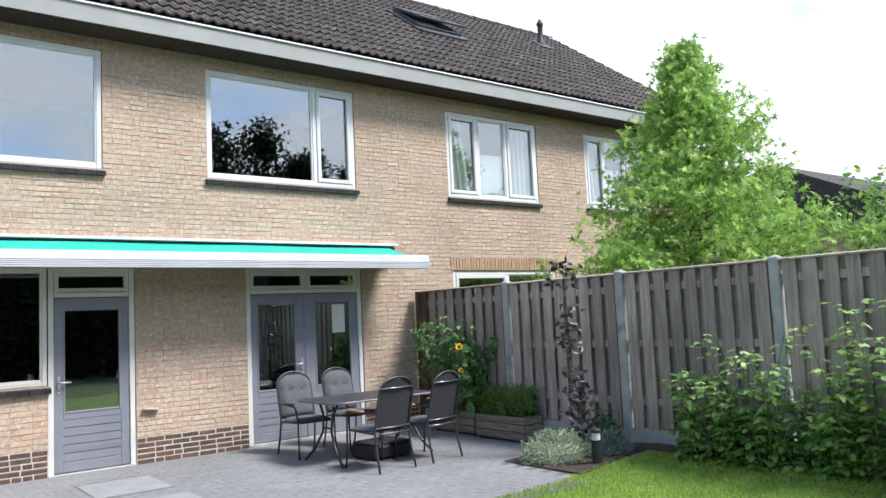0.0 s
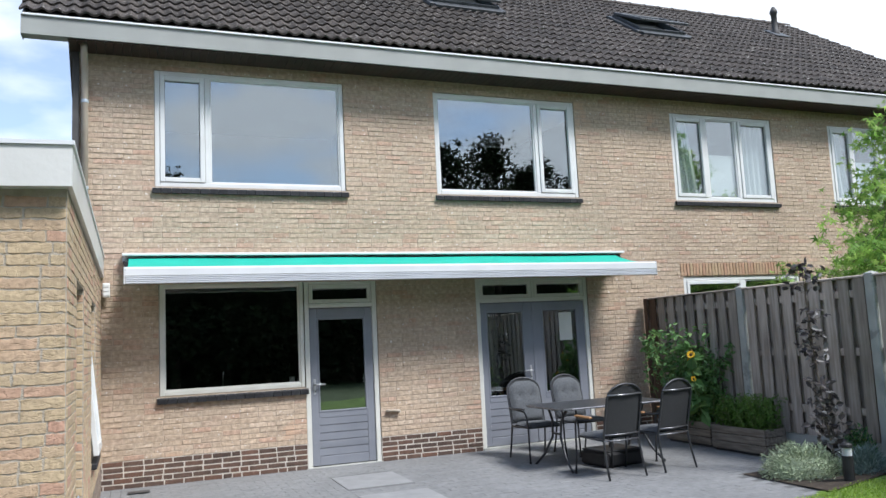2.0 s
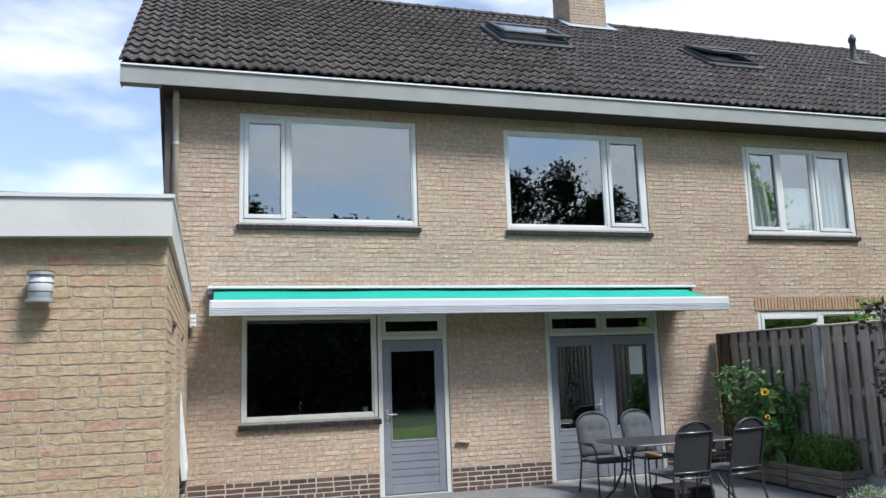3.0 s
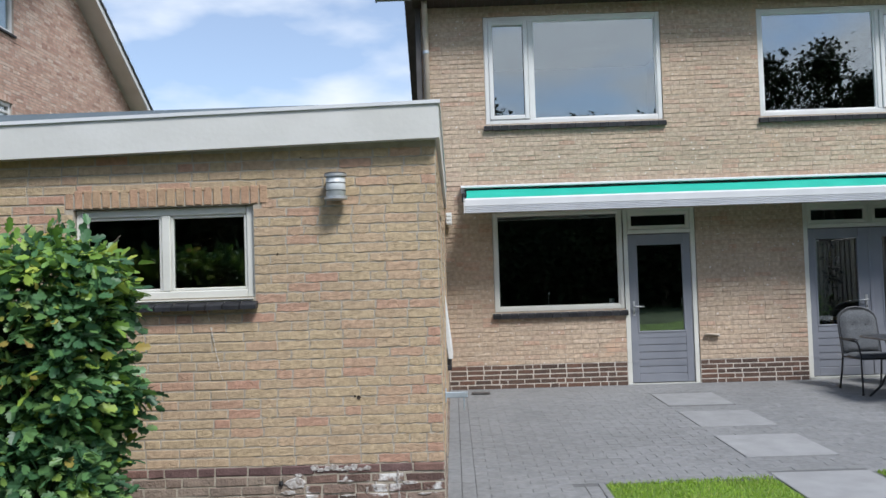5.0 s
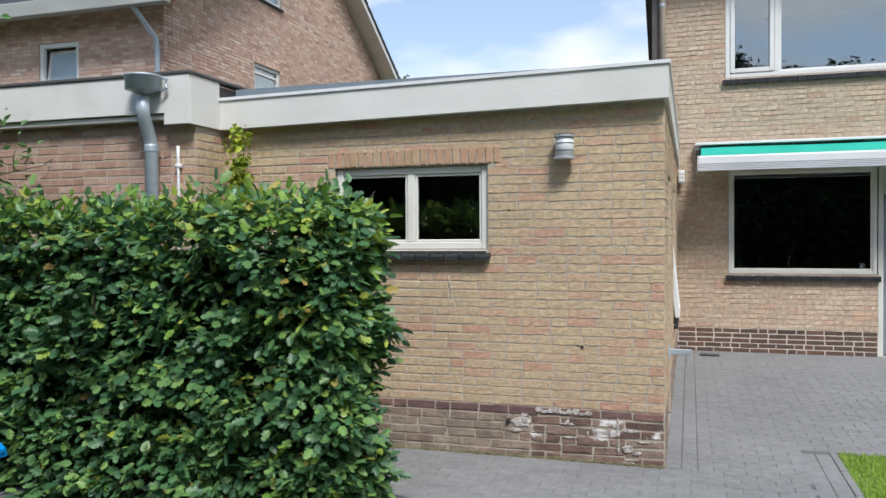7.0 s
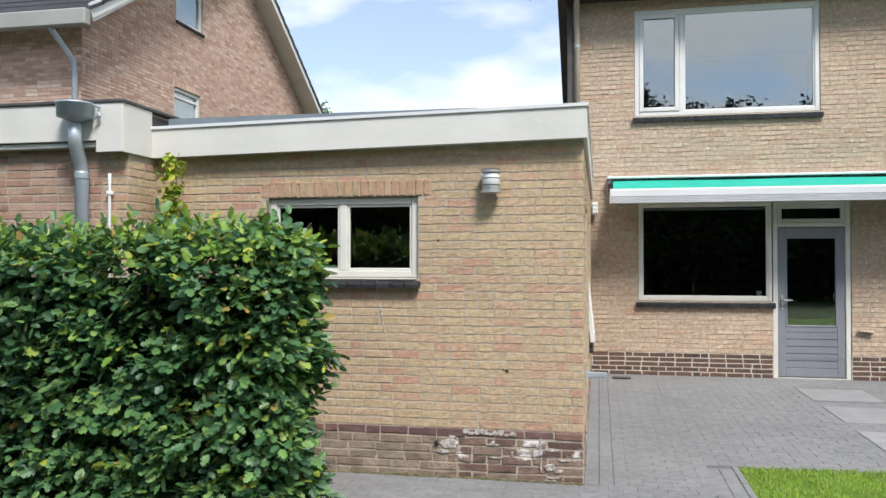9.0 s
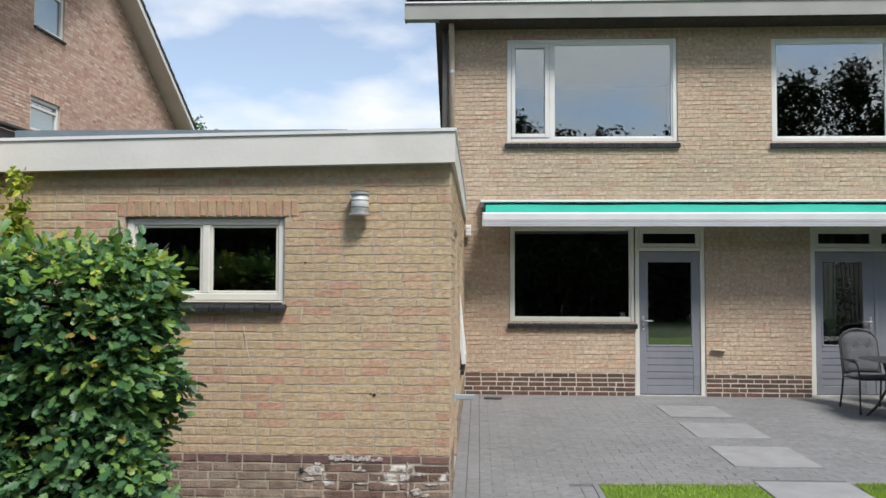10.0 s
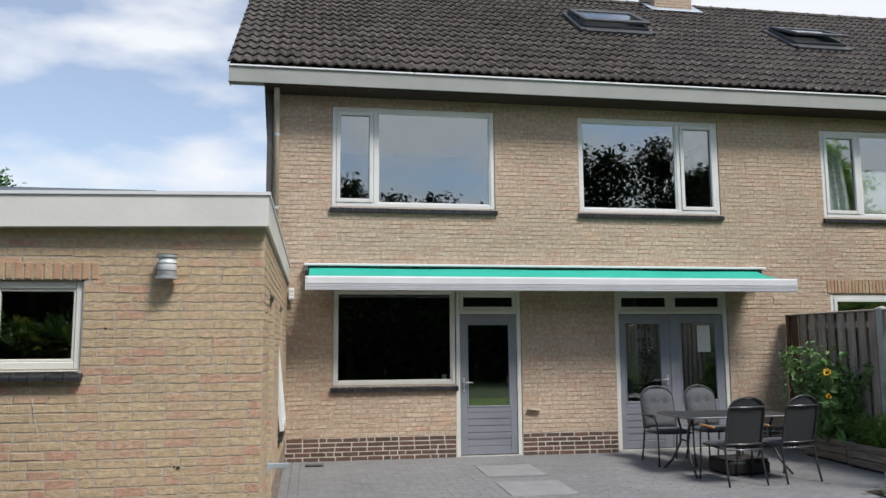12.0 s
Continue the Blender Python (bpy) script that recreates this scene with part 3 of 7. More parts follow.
part("plinth_mortar", wall_mesh(facing_front(-0.0005), X0, X1, -0.05, 0.318, [h for h in keep_out if h[2] < 0.3 and h[3] > 0.0], 0.004), MORTAR_D, wall)
up, _ = brick_field(front, X0, X1, 0.315, 5.34, keep_out, 12, 0.0030, joint=0.009, rough=0.0032, jut=0.007)
part("facade_bricks", up, BRICK, wall, "rough tan facing bricks", kind="stuff")
gf = facing_front(-0.004)
# soldier course over the neighbour's ground-floor window
m = Mesh()
rng = random.Random(5)
u = 9.17
while u < 11.7:
    brick_into(m, facing_front(-0.006), u + 0.004, u + 0.056, 2.385, 2.585, 0.008, rng)
    u += 0.062
part("lintel_bricks", m, SOLDIER, wall, "upright lintel bricks", kind="stuff")

side = wall_mesh(facing_right(X0 + 0.28), 0.28, YB, -0.4, 5.36, [], 0.28)
tagged(part("wall_2", side, MORTAR), "brick side wall", "wall", kind="structure")
side = wall_mesh(facing_right(X1), 0.28, YB, -0.4, 5.36, [], 0.28)
tagged(part("wall_3", side, MORTAR), "brick side wall", "wall", kind="structure")
tagged(part("wall_4", Mesh().box(X0, X1, YB, YB + 0.28, -0.4, 5.36), MORTAR), "brick back wall", "wall", kind="structure")
for n, x in (("wall_5", X0), ("wall_6", X1 - 0.28)):
    m = Mesh().prism([(0.0, 5.36), (YB, 5.36), (RIDGE_Y + 0.25, RIDGE_Z - 0.32), (RIDGE_Y - 0.25, RIDGE_Z - 0.32)], "x", x, x + 0.28)
    tagged(part(n, m, BRICK), "tan brick gable wall", "wall", kind="structure")
# inner walls added to limit depth, their near-black colour standing in for shade
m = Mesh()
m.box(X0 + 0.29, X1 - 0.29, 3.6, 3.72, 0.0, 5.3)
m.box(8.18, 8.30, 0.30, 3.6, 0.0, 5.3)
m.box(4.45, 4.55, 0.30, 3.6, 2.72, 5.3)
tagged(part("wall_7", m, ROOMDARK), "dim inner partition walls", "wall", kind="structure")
tagged(part("ceiling_1", Mesh().box(X0 + 0.29, X1 - 0.29, 0.29, 8.6, 2.55, 2.70), ROOM), "plastered ceiling between the storeys", "ceiling", kind="structure")
tagged(part("ceiling_2", Mesh().box(X0 + 0.29, X1 - 0.29, 0.29, 8.6, 5.30, 5.36), ROOM), "plastered upper ceiling", "ceiling", kind="structure")
tagged(part("floor", Mesh().box(X0 + 0.29, X1 - 0.29, 0.29, 8.6, -0.12, -0.02), BIN), "dark indoor floor", "floor", kind="structure")


# ---- windows and doors ----
def rect_frame(m, x0, x1, z0, z1, w, y0, y1, bev=0.006, bottom=None):
    b = w if bottom is None else bottom
    m.box(x0, x0 + w, y0, y1, z0, z1, bev)
    m.box(x1 - w, x1, y0, y1, z0, z1, bev)
    m.box(x0 + w, x1 - w, y0 + 0.002, y1, z1 - w, z1, bev)
    m.box(x0 + w, x1 - w, y0 + 0.002, y1, z0, z0 + b, bev)


def pane(parent, x0, x1, z0, z1, y):
    ob = part("pane", Mesh().box(x0, x1, y, y + 0.006, z0, z1), PANE, parent)
    ob.visible_shadow = False
    return ob


def tile_sill(parent, x0, x1, z, n=None):
    """A sill of dark glazed tiles, sloping outwards."""
    n = n or max(2, round((x1 - x0) / 0.115))
    s = part("window_sill", Mesh().box(x0, x1, -0.010, 0.06, z - 0.082, z - 0.012), MORTAR_D, parent, "dark glazed tile sill")
    w = (x1 - x0) / n
    for k in range(n):
        a = x0 + k * w
        t = Mesh().prism([(-0.058, z - 0.088), (-0.058, z - 0.034), (-0.050, z - 0.026), (0.05, z - 0.002), (0.05, z - 0.030), (-0.012, z - 0.088)], "x", a + 0.003, a + w - 0.003)
        part("tile", t, SILL, s)


def window(name, label, paint, mull, sashes, sill=True, w=0.062, y=0.012):
    x0, x1, z0, z1 = HOLES[name]
    win = thing(name, label, "window", (x0, 0, z0), kind="structure")
    win.matrix_world = Matrix.Identity(4)
    m = Mesh()
    rect_frame(m, x0 + 0.003, x1 - 0.003, z0 + 0.003, z1 - 0.003, w, y, y + 0.11)
    for c in mull:
        m.box(c - w / 2, c + w / 2, y + 0.004, y + 0.10, z0 + w, z1 - w, 0.006)
    part("window_frame", m, paint, win)
    edges = [x0 + w, *(e for c in mull for e in (c - w / 2, c + w / 2)), x1 - w]
    for k in range(0, len(edges), 2):
        a, b, c, d = edges[k], edges[k + 1], z0 + w, z1 - w
        if k // 2 in sashes:
            s = Mesh()
            rect_frame(s, a + 0.004, b - 0.004, c + 0.004, d - 0.004, 0.058, y - 0.012, y + 0.05)
            sa = part("sash", s, paint, win)
            part("gasket", frame_gap(a + 0.062, b - 0.062, c + 0.062, d - 0.062, 0.006, y + 0.03), BLACK, sa)
            pane(sa, a + 0.055, b - 0.055, c + 0.055, d - 0.055, y + 0.034)
        else:
            s = Mesh()
            rect_frame(s, a, b, c, d, 0.022, y + 0.016, y + 0.05, 0.004)
            part("glazing_bead", s, paint, win)
            pane(win, a + 0.018, b - 0.018, c + 0.018, d - 0.018, y + 0.036)
    if sill:
        tile_sill(win, x0 - 0.03, x1 + 0.03, z0)
    return win


def frame_gap(x0, x1, z0, z1, w, y):
    m = Mesh()
    rect_frame(m, x0, x1, z0, z1, w, y, y + 0.004, 0.0)
    return m


w1 = window("window_1", "large white-framed window with a narrow casement, reflecting clouds", WHITE, [1.945], {0})
w2 = window("window_2", "white-framed window with a narrow casement, reflecting dark trees", WHITE, [6.73], {1})
w3 = window("window_3", "white three-light window with pale curtains", WHITE, [9.91, 10.57], {0, 2})
w4 = window("window_4", "white three-light window with pale curtains behind a tree", WHITE, [13.22, 13.85], {0, 2})
w5 = window("window_5", "wide kitchen window in a pale frame under the awning", CREAM, [], set(), w=0.055)
w6 = window("window_6", "white-framed neighbour window showing above the fence", WHITE, [10.45], {0})


def curtain(x0, x1, z0, z1, y, seed, lean=0.0):
    """A hanging cloth with folds; lean draws its lower edge aside."""
    rng = random.Random(seed)
    m, n = Mesh(), 40
    ph = rng.random() * 6
    for k in range(n + 1):
        s = k / n
        for r in range(5):
            q = r / 4
            x = x0 + (x1 - x0) * s * (1 - lean * (1 - abs(q - 0.0)) * 0.0) + lean * (1 - q) * s
            m.v.append((x, y + 0.03 * math.sin(s * (x1 - x0) * 55 + ph + 0.3 * q) + 0.01 * math.sin(s * 31), z0 + (z1 - z0) * q))
    for k in range(n):
        for r in range(4):
            a = k * 5 + r
            m.f.append((a, a + 5, a + 6, a + 1))
    return m


for a, b, c, d, s, ln in ((9.26, 9.62, 3.64, 5.04, 1, 0.20), (10.62, 11.27, 3.64, 5.04, 2, 0.0), (12.69, 12.98, 3.64, 5.0, 3, 0.16), (13.90, 14.53, 3.64, 5.0, 4, 0.0)):
    solid("curtain", curtain(a, b, c, d, 0.118, s, ln), CURTAIN, "pale grey net curtain hanging behind the glass", "curtain", "curtains of the neighbour", smooth=True)
for a, b in ((9.945, 10.535), (13.255, 13.815)):
    solid("roller_blind", Mesh().box(a, b, 0.085, 0.088, 3.72, 4.40).box(a, b, 0.081, 0.092, 4.39, 4.41, 0.003), CURTAIN, "pale blind pulled up over the lower half", "blind", "blinds of the neighbour")


def door_leaf(parent, x0, x1, z0, z1, gx0, gx1, gz0, gz1, y, handle_x, handle_dir, hinge_x):
    """A grey panelled leaf with a tall pane over tongued boards."""
    m = Mesh()
    m.box(x0, gx0, y, y + 0.045, z0, z1, 0.004)
    m.box(gx1, x1, y, y + 0.045, z0, z1, 0.004)
    m.box(gx0, gx1, y + 0.001, y + 0.045, gz1, z1, 0.004)
    m.box(gx0, gx1, y + 0.001, y + 0.045, gz0 - 0.075, gz0, 0.004)
    m.box(gx0, gx1, y + 0.001, y + 0.045, z0, z0 + 0.115, 0.004)
    leaf = part("leaf", m, DOORGREY, parent)
    lo, hi = z0 + 0.115, gz0 - 0.075
    n = 5
    h = (hi - lo) / n
    for k in range(n):
        b = Mesh().prism([(y + 0.006, lo + k * h + 0.010), (y + 0.014, lo + k * h + 0.001), (y + 0.04, lo + k * h + 0.001), (y + 0.04, lo + (k + 1) * h - 0.001), (y + 0.006, lo + (k + 1) * h - 0.001)], "x", gx0 - 0.004, gx1 + 0.004)
        part("board", b, DOORGREY, leaf)
    s = Mesh()
    rect_frame(s, gx0 - 0.004, gx1 + 0.004, gz0 - 0.004, gz1 + 0.004, 0.024, y - 0.008, y + 0.02, 0.005)
    part("glazing_bead", s, DOORGREY, leaf)
    pane(leaf, gx0 + 0.012, gx1 - 0.012, gz0 + 0.012, gz1 - 0.012, y + 0.012)
    if handle_x is not None:
        part("handle_plate", Mesh().box(handle_x - 0.016, handle_x + 0.016, y - 0.010, y, 0.93, 1.13, 0.005), ALU, leaf)
        hm = Mesh().tube([(handle_x, y - 0.005, 1.06), (handle_x, y - 0.050, 1.06), (handle_x + handle_dir * 0.02, y - 0.056, 1.06), (handle_x + handle_dir * 0.13, y - 0.054, 1.058)], 0.010, 8)
        part("handle", hm, ALU, leaf, "brushed metal lever handle", smooth=True)
        part("keyhole", Mesh().lathe([(0.007, 0), (0.007, 0.02)], (handle_x, y - 0.012, 0.962), 8), BLACK, leaf)
    for z in (0.22, 0.95, 1.80):
        part("hinge", Mesh().tube([(hinge_x, y - 0.008, z), (hinge_x, y - 0.008, z + 0.09)], 0.008, 8), ALU, leaf)
    return leaf


def door(name, label, splits):
    x0, x1, z0, z1 = HOLES[name]
    d = thing(name, label, "door", kind="structure")
    m = Mesh()
    y = 0.012
    fw = 0.066
    m.box(x0 + 0.002, x0 + fw, y, y + 0.11, z0, z1 - 0.002, 0.005)
    m.box(x1 - fw, x1 - 0.002, y, y + 0.11, z0, z1 - 0.002, 0.005)
    m.box(x0 + fw, x1 - fw, y + 0.002, y + 0.11, z1 - 0.06, z1 - 0.002, 0.005)
    m.box(x0 + fw, x1 - fw, y - 0.006, y + 0.11, 2.055, 2.110, 0.006)
    fr = part("door_frame", m, CREAM, d)
    n = len(splits) - 1
    for a, b in zip(splits, splits[1:]):
        s = Mesh()
        e0, e1 = (a if a == splits[0] else a + 0.02), (b if b == splits[-1] else b - 0.02)
        rect_frame(s, e0 + 0.004, e1 - 0.004, 2.112, z1 - 0.062, 0.052, y + 0.004, y + 0.06, 0.005)
        tr = part("transom_sash", s, CREAM, d)
        pane(tr, e0 + 0.05, e1 - 0.05, 2.16, z1 - 0.112, y + 0.03)
    if n > 1:
        part("transom_post", Mesh().box(splits[1] - 0.0195, splits[1] + 0.0195, y + 0.001, y + 0.08, 2.111, z1 - 0.061, 0.004), CREAM, d)
    part("threshold", Mesh().box(x0 + 0.002, x1 - 0.002, -0.02, 0.12, z0 - 0.03, z0 + 0.012, 0.006), CONCRETE, d, "worn stone threshold")
    return d


d1 = door("door_1", "closed grey back door with a tall pane and boarded foot", [3.191, 4.049])
door_leaf(d1, 3.195, 4.045, 0.022, 2.045, 3.295, 3.945, 0.70, 1.915, 0.03, 3.245, 1, 4.047)
part("inner_bolt", Mesh().box(3.905, 3.915, 0.05, 0.056, 1.05, 1.16), ALU, d1)
d2 = door("door_2", "closed grey double garden doors with tall panes", [5.651, 6.505, 7.364])
door_leaf(d2, 5.655, 6.490, 0.040, 2.045, 5.740, 6.335, 0.715, 1.925, 0.03, 6.415, -1, 5.653)
door_leaf(d2, 6.494, 7.360, 0.040, 2.045, 6.640, 7.240, 0.725, 1.935, 0.03, None, 1, 7.362)
part("meeting_strip", Mesh().box(6.472, 6.512, 0.018, 0.03, 0.05, 2.04, 0.004), DOORGREY, d2)
# things that show through the panes
solid("tap", Mesh().tube([(2.13, 0.42, 1.00), (2.13, 0.42, 1.22), (2.13, 0.40, 1.27), (2.13, 0.34, 1.285), (2.13, 0.31, 1.25)], 0.012, 8).lathe([(0.03, 0), (0.028, 0.02), (0.016, 0.035)], (2.13, 0.42, 0.99), 10), CHROME, "chrome kitchen tap behind the window", "tap", smooth=True)
solid("cup", Mesh().lathe([(0.030, 0), (0.036, 0.004), (0.038, 0.125), (0.034, 0.125), (0.030, 0.01)], (2.985, 0.20, 1.05), 14), WHITEPLASTIC, "white cup standing on the inner window ledge", "cup", smooth=True)
solid("worktop", Mesh().box(1.2, 3.05, 0.16, 0.85, 1.005, 1.045, 0.006).box(1.2, 3.05, 0.30, 0.83, 0.0, 1.004, 0.004), BIN, "dark kitchen worktop along the window", "worktop")
solid("dining_table", Mesh().box(5.75, 6.55, 1.1, 2.4, 0.72, 0.76, 0.008).box(5.80, 5.87, 1.15, 1.22, -0.02, 0.719, 0.006).box(6.43, 6.50, 1.15, 1.22, -0.02, 0.719, 0.006).box(5.80, 5.87, 2.28, 2.35, -0.02, 0.719, 0.006).box(6.43, 6.50, 2.28, 2.35, -0.02, 0.719, 0.006), ARMWOOD, "brown wooden table inside the garden doors", "table")
# pale card on the glass that paints the bright patch seen in the pane
solid("notice", Mesh().box(6.93, 7.145, 0.0375, 0.0395, 1.47, 1.88).box(7.02, 7.05, 0.0365, 0.0375, 1.86, 1.885), CREAM, "pale sheet fixed inside the garden door pane", "paper")
m = Mesh()
for k in range(14):
    m.box(5.70 + k * 0.045, 5.735 + k * 0.045, 0.9, 0.93, 0.7, 2.4)
solid("vertical_blind", m, BIN, "dark vertical blind inside the garden doors", "blind")


# ---- eaves, roof ----
m = Mesh()
m.prism([(EAVE_Y, 5.288), (EAVE_Y, 5.522), (EAVE_Y + 0.022, 5.522), (EAVE_Y + 0.022, 5.308), (EAVE_Y + 0.17, 5.308), (EAVE_Y + 0.17, 5.51), (EAVE_Y + 0.19, 5.51), (EAVE_Y + 0.19, 5.298), (EAVE_Y + 0.024, 5.298), (EAVE_Y + 0.024, 5.288)], "x", VERGE_L, VERGE_R)
gut = solid("gutter", m, GUTTER, "long pale grey-green box gutter under the roof edge", "gutter")
x = VERGE_L
while x < VERGE_R - 0.1:
    e = min(x + 2.6, VERGE_R)
    part("zinc_edge", Mesh().box(x, e - 0.006, EAVE_Y - 0.026, EAVE_Y + 0.0, 5.507, 5.531, 0.004), LIP, gut, "bright metal lip")
    x = e
for x in (VERGE_L - 0.012, VERGE_R):
    part("end_board", Mesh().box(x, x + 0.012, EAVE_Y - 0.004, EAVE_Y + 0.20, 5.283, 5.525), GUTTER, gut)
sof = tagged(part("soffit", Mesh().box(X0 - 0.03, VERGE_R - 0.02, EAVE_Y + 0.193, -0.009, 5.286, 5.298), DARKBOARD), "dark brown boarded soffit under the eaves", "soffit", kind="structure")
sb = Mesh().box(0.0, 0.097, EAVE_Y + 0.028, -0.010, 5.270, 5.2845, 0.004).data("board", SOFFIT)
x = X0 - 0.03
while x < VERGE_R - 0.12:
    ob = new("board", sb)
    ob.parent = sof
    ob.matrix_world = Matrix.Translation((x, 0, 0))
    x += 0.10
# dark strips added at the corners to stand for the side wall's shade
m = Mesh()
for x in (X0, X1 - 0.09):
    m.box(x - 0.002, x + 0.075, -0.040, -0.010, 2.75, 5.285, 0.004)
tagged(part("trim", m, DARKBOARD), "dark corner board up the house edge", "trim", kind="structure")
dp = thing("downpipe", "brown rainwater downpipe at the house corner", "downpipe")
part("pipe", Mesh().tube([(0.51, -0.30, 5.29), (0.51, -0.28, 5.20), (0.51, -0.10, 5.05), (0.51, -0.075, 4.98), (0.51, -0.075, 2.70)], 0.040, 12), BROWNPIPE, dp, smooth=True)
for z in (4.62, 3.55, 2.95):
    part("pipe_clip", Mesh().lathe([(0.045, 0), (0.046, 0.02), (0.045, 0.04)], (0.51, -0.075, z), 12).box(0.495, 0.525, -0.04, 0.0, z, z + 0.035), ZINC, dp)


def roof_point(x, y, up=0.0):
    """A point on the garden-side slope, raised square to it."""
    return (x, y - up * math.sin(PITCH), EAVE_Z + SLOPE * (y - EAVE_Y) + up * math.cos(PITCH))


roof = part("roof_1", Mesh().prism([(EAVE_Y + 0.03, EAVE_Z - 0.05), (RIDGE_Y, RIDGE_Z - 0.035), (2 * RIDGE_Y - EAVE_Y, EAVE_Z - 0.05), (2 * RIDGE_Y - EAVE_Y, EAVE_Z - 0.20), (RIDGE_Y, RIDGE_Z - 0.22), (EAVE_Y + 0.19, EAVE_Z - 0.12)], "x", VERGE_L + 0.04, VERGE_R - 0.04), DARKBOARD)
tagged(roof, "gabled roof of dark brown concrete tiles, with lichen", "roof", kind="structure")
for x in (VERGE_L, VERGE_R - 0.03):
    b = Mesh().prism([(EAVE_Y, EAVE_Z - 0.02), (RIDGE_Y, RIDGE_Z - 0.02), (RIDGE_Y, RIDGE_Z - 0.22), (EAVE_Y + 0.2, EAVE_Z - 0.10)], "x", x, x + 0.03)
    part("barge_board", b, DARKBOARD, roof)
b = Mesh()
rng = random.Random(3)
x = VERGE_L
while x < VERGE_R - 0.1:
    prof = [(0.13 * math.cos(q), 0.095 * math.sin(q)) for q in np.linspace(0, math.pi, 9)]
    k = len(b.v)
    for (xx, sc) in ((x - 0.03, 1.10), (x + 0.02, 1.0), (x + 0.40, 0.97)):
        for py, pz in prof:
            b.v.append((xx, RIDGE_Y + py * sc, RIDGE_Z - 0.03 + pz * sc + rng.uniform(0, 0.004)))
    for r in range(2):
        for q in range(8):
            b.f.append((k + r * 9 + q, k + r * 9 + q + 1, k + (r + 1) * 9 + q + 1, k + (r + 1) * 9 + q))
    b.f.append(tuple(k + q for q in range(9)))
    x += 0.40
part("ridge_tiles", b, TILE, roof, "half-round ridge tiles", kind="stuff")

# window in the roof
def skylight(x0, x1, ya, yb, open_by, label):
    """A roof window on the slope between two heights of plan depth, its sash lifted by open_by degrees."""
    base = Matrix.Translation(roof_point(0, ya, 0.03)) @ Matrix.Rotation(PITCH, 4, "X")
    L = (yb - ya) / math.cos(PITCH)
    s = thing("roof_window", label, "roof window", group="roof windows")
    m = Mesh()
    for a in ((x0 - 0.09, x0, -0.12, L + 0.06), (x1, x1 + 0.09, -0.12, L + 0.06), (x0, x1, -0.20, 0.0), (x0, x1, L, L + 0.06)):
        m.box(*a, 0.0, 0.06, 0.006, base)
    part("flashing", m, ZINCDARK, s)
    m = Mesh()
    for a in ((x0, x0 + 0.06, 0, L), (x1 - 0.06, x1, 0, L), (x0 + 0.06, x1 - 0.06, 0, 0.06), (x0 + 0.06, x1 - 0.06, L - 0.06, L)):
        m.box(*a, 0.0, 0.11, 0.008, base)
    part("frame", m, ZINCDARK, s)
    piv = base @ Matrix.Translation((0, L - 0.05, 0.11)) @ Matrix.Rotation(radians(open_by), 4, "X")
    m = Mesh()
    D = -(L - 0.05)
    for a in ((x0 - 0.01, x0 + 0.09, D, 0), (x1 - 0.09, x1 + 0.01, D, 0), (x0 + 0.09, x1 - 0.09, D, D + 0.13), (x0 + 0.09, x1 - 0.09, -0.12, 0)):
        m.box(*a, 0.0, 0.05, 0.008, piv)
    sash = part("sash", m, ZINCDARK, s)
    m = Mesh()
    m.box(x0 + 0.085, x1 - 0.085, D + 0.12, -0.11, 0.020, 0.028, 0, piv)
    part("pane", m, OLDPANE, sash)
    # black sheet over the deck standing in for the shaded room below
    m = Mesh()
    m.box(x0 + 0.06, x1 - 0.06, 0.06, L - 0.06, -0.02, 0.0, 0, base)
    part("dark_reveal", m, BLACK, s)
    return s


ZINCDARK = surf("grey_flashing", (0.05, 0.055, 0.06), (0.08, 0.086, 0.092), 6, 0.55, 0.01, 60, metal=0.2)
SKY1, SKY2 = (5.97, 7.26, 2.08, 3.02), (10.06, 11.16, 1.80, 2.64)
skylight(*SKY1, -3.0, "grey roof window, nearly closed, in the tiled roof")
skylight(*SKY2, -7.0, "grey roof window, open a crack, in the tiled roof")

CH = (8.33, 9.20, 4.05, 4.85)
chim = thing("chimney", "square tan brick chimney with grey lead flashing at the ridge", "chimney", group="")
m = Mesh().box(CH[0], CH[1], CH[2], CH[3], RIDGE_Z - 0.9, RIDGE_Z + 1.15)
part("stack", m, MORTAR, chim)
cb, _ = brick_field(facing_front(CH[2]), CH[0], CH[1], RIDGE_Z - 0.45, RIDGE_Z + 1.1, [], 41, 0.007)
part("brick_face", cb, BRICK, chim, kind="stuff")
cb, _ = brick_field(lambda u, d, z: (CH[0] - d, u, z), CH[2], CH[3], RIDGE_Z - 0.35, RIDGE_Z + 1.1, [], 42, 0.007)
part("brick_face", cb, BRICK, chim, kind="stuff")
part("cap", Mesh().box(CH[0] - 0.06, CH[1] + 0.06, CH[2] - 0.06, CH[3] + 0.06, RIDGE_Z + 1.15, RIDGE_Z + 1.25, 0.015), CONCRETE, chim)
m = Mesh()
bm_ = Matrix.Translation(roof_point(0, CH[2], 0.055)) @ Matrix.Rotation(PITCH, 4, "X")
m.box(CH[0] - 0.16, CH[1] + 0.16, -0.20, 0.02, 0.0, 0.02, 0.006, bm_)
m.box(CH[0] - 0.16, CH[0], 0.02, 0.55, 0.0, 0.02, 0.006, bm_)
m.box(CH[1], CH[1] + 0.16, 0.02, 0.55, 0.0, 0.02, 0.006, bm_)
part("flashing", m, ZINC, chim)
PX, PY = 14.92, 3.15
vp = thing("vent_pipe", "dark capped vent pipe standing on the roof tiles", "vent pipe")
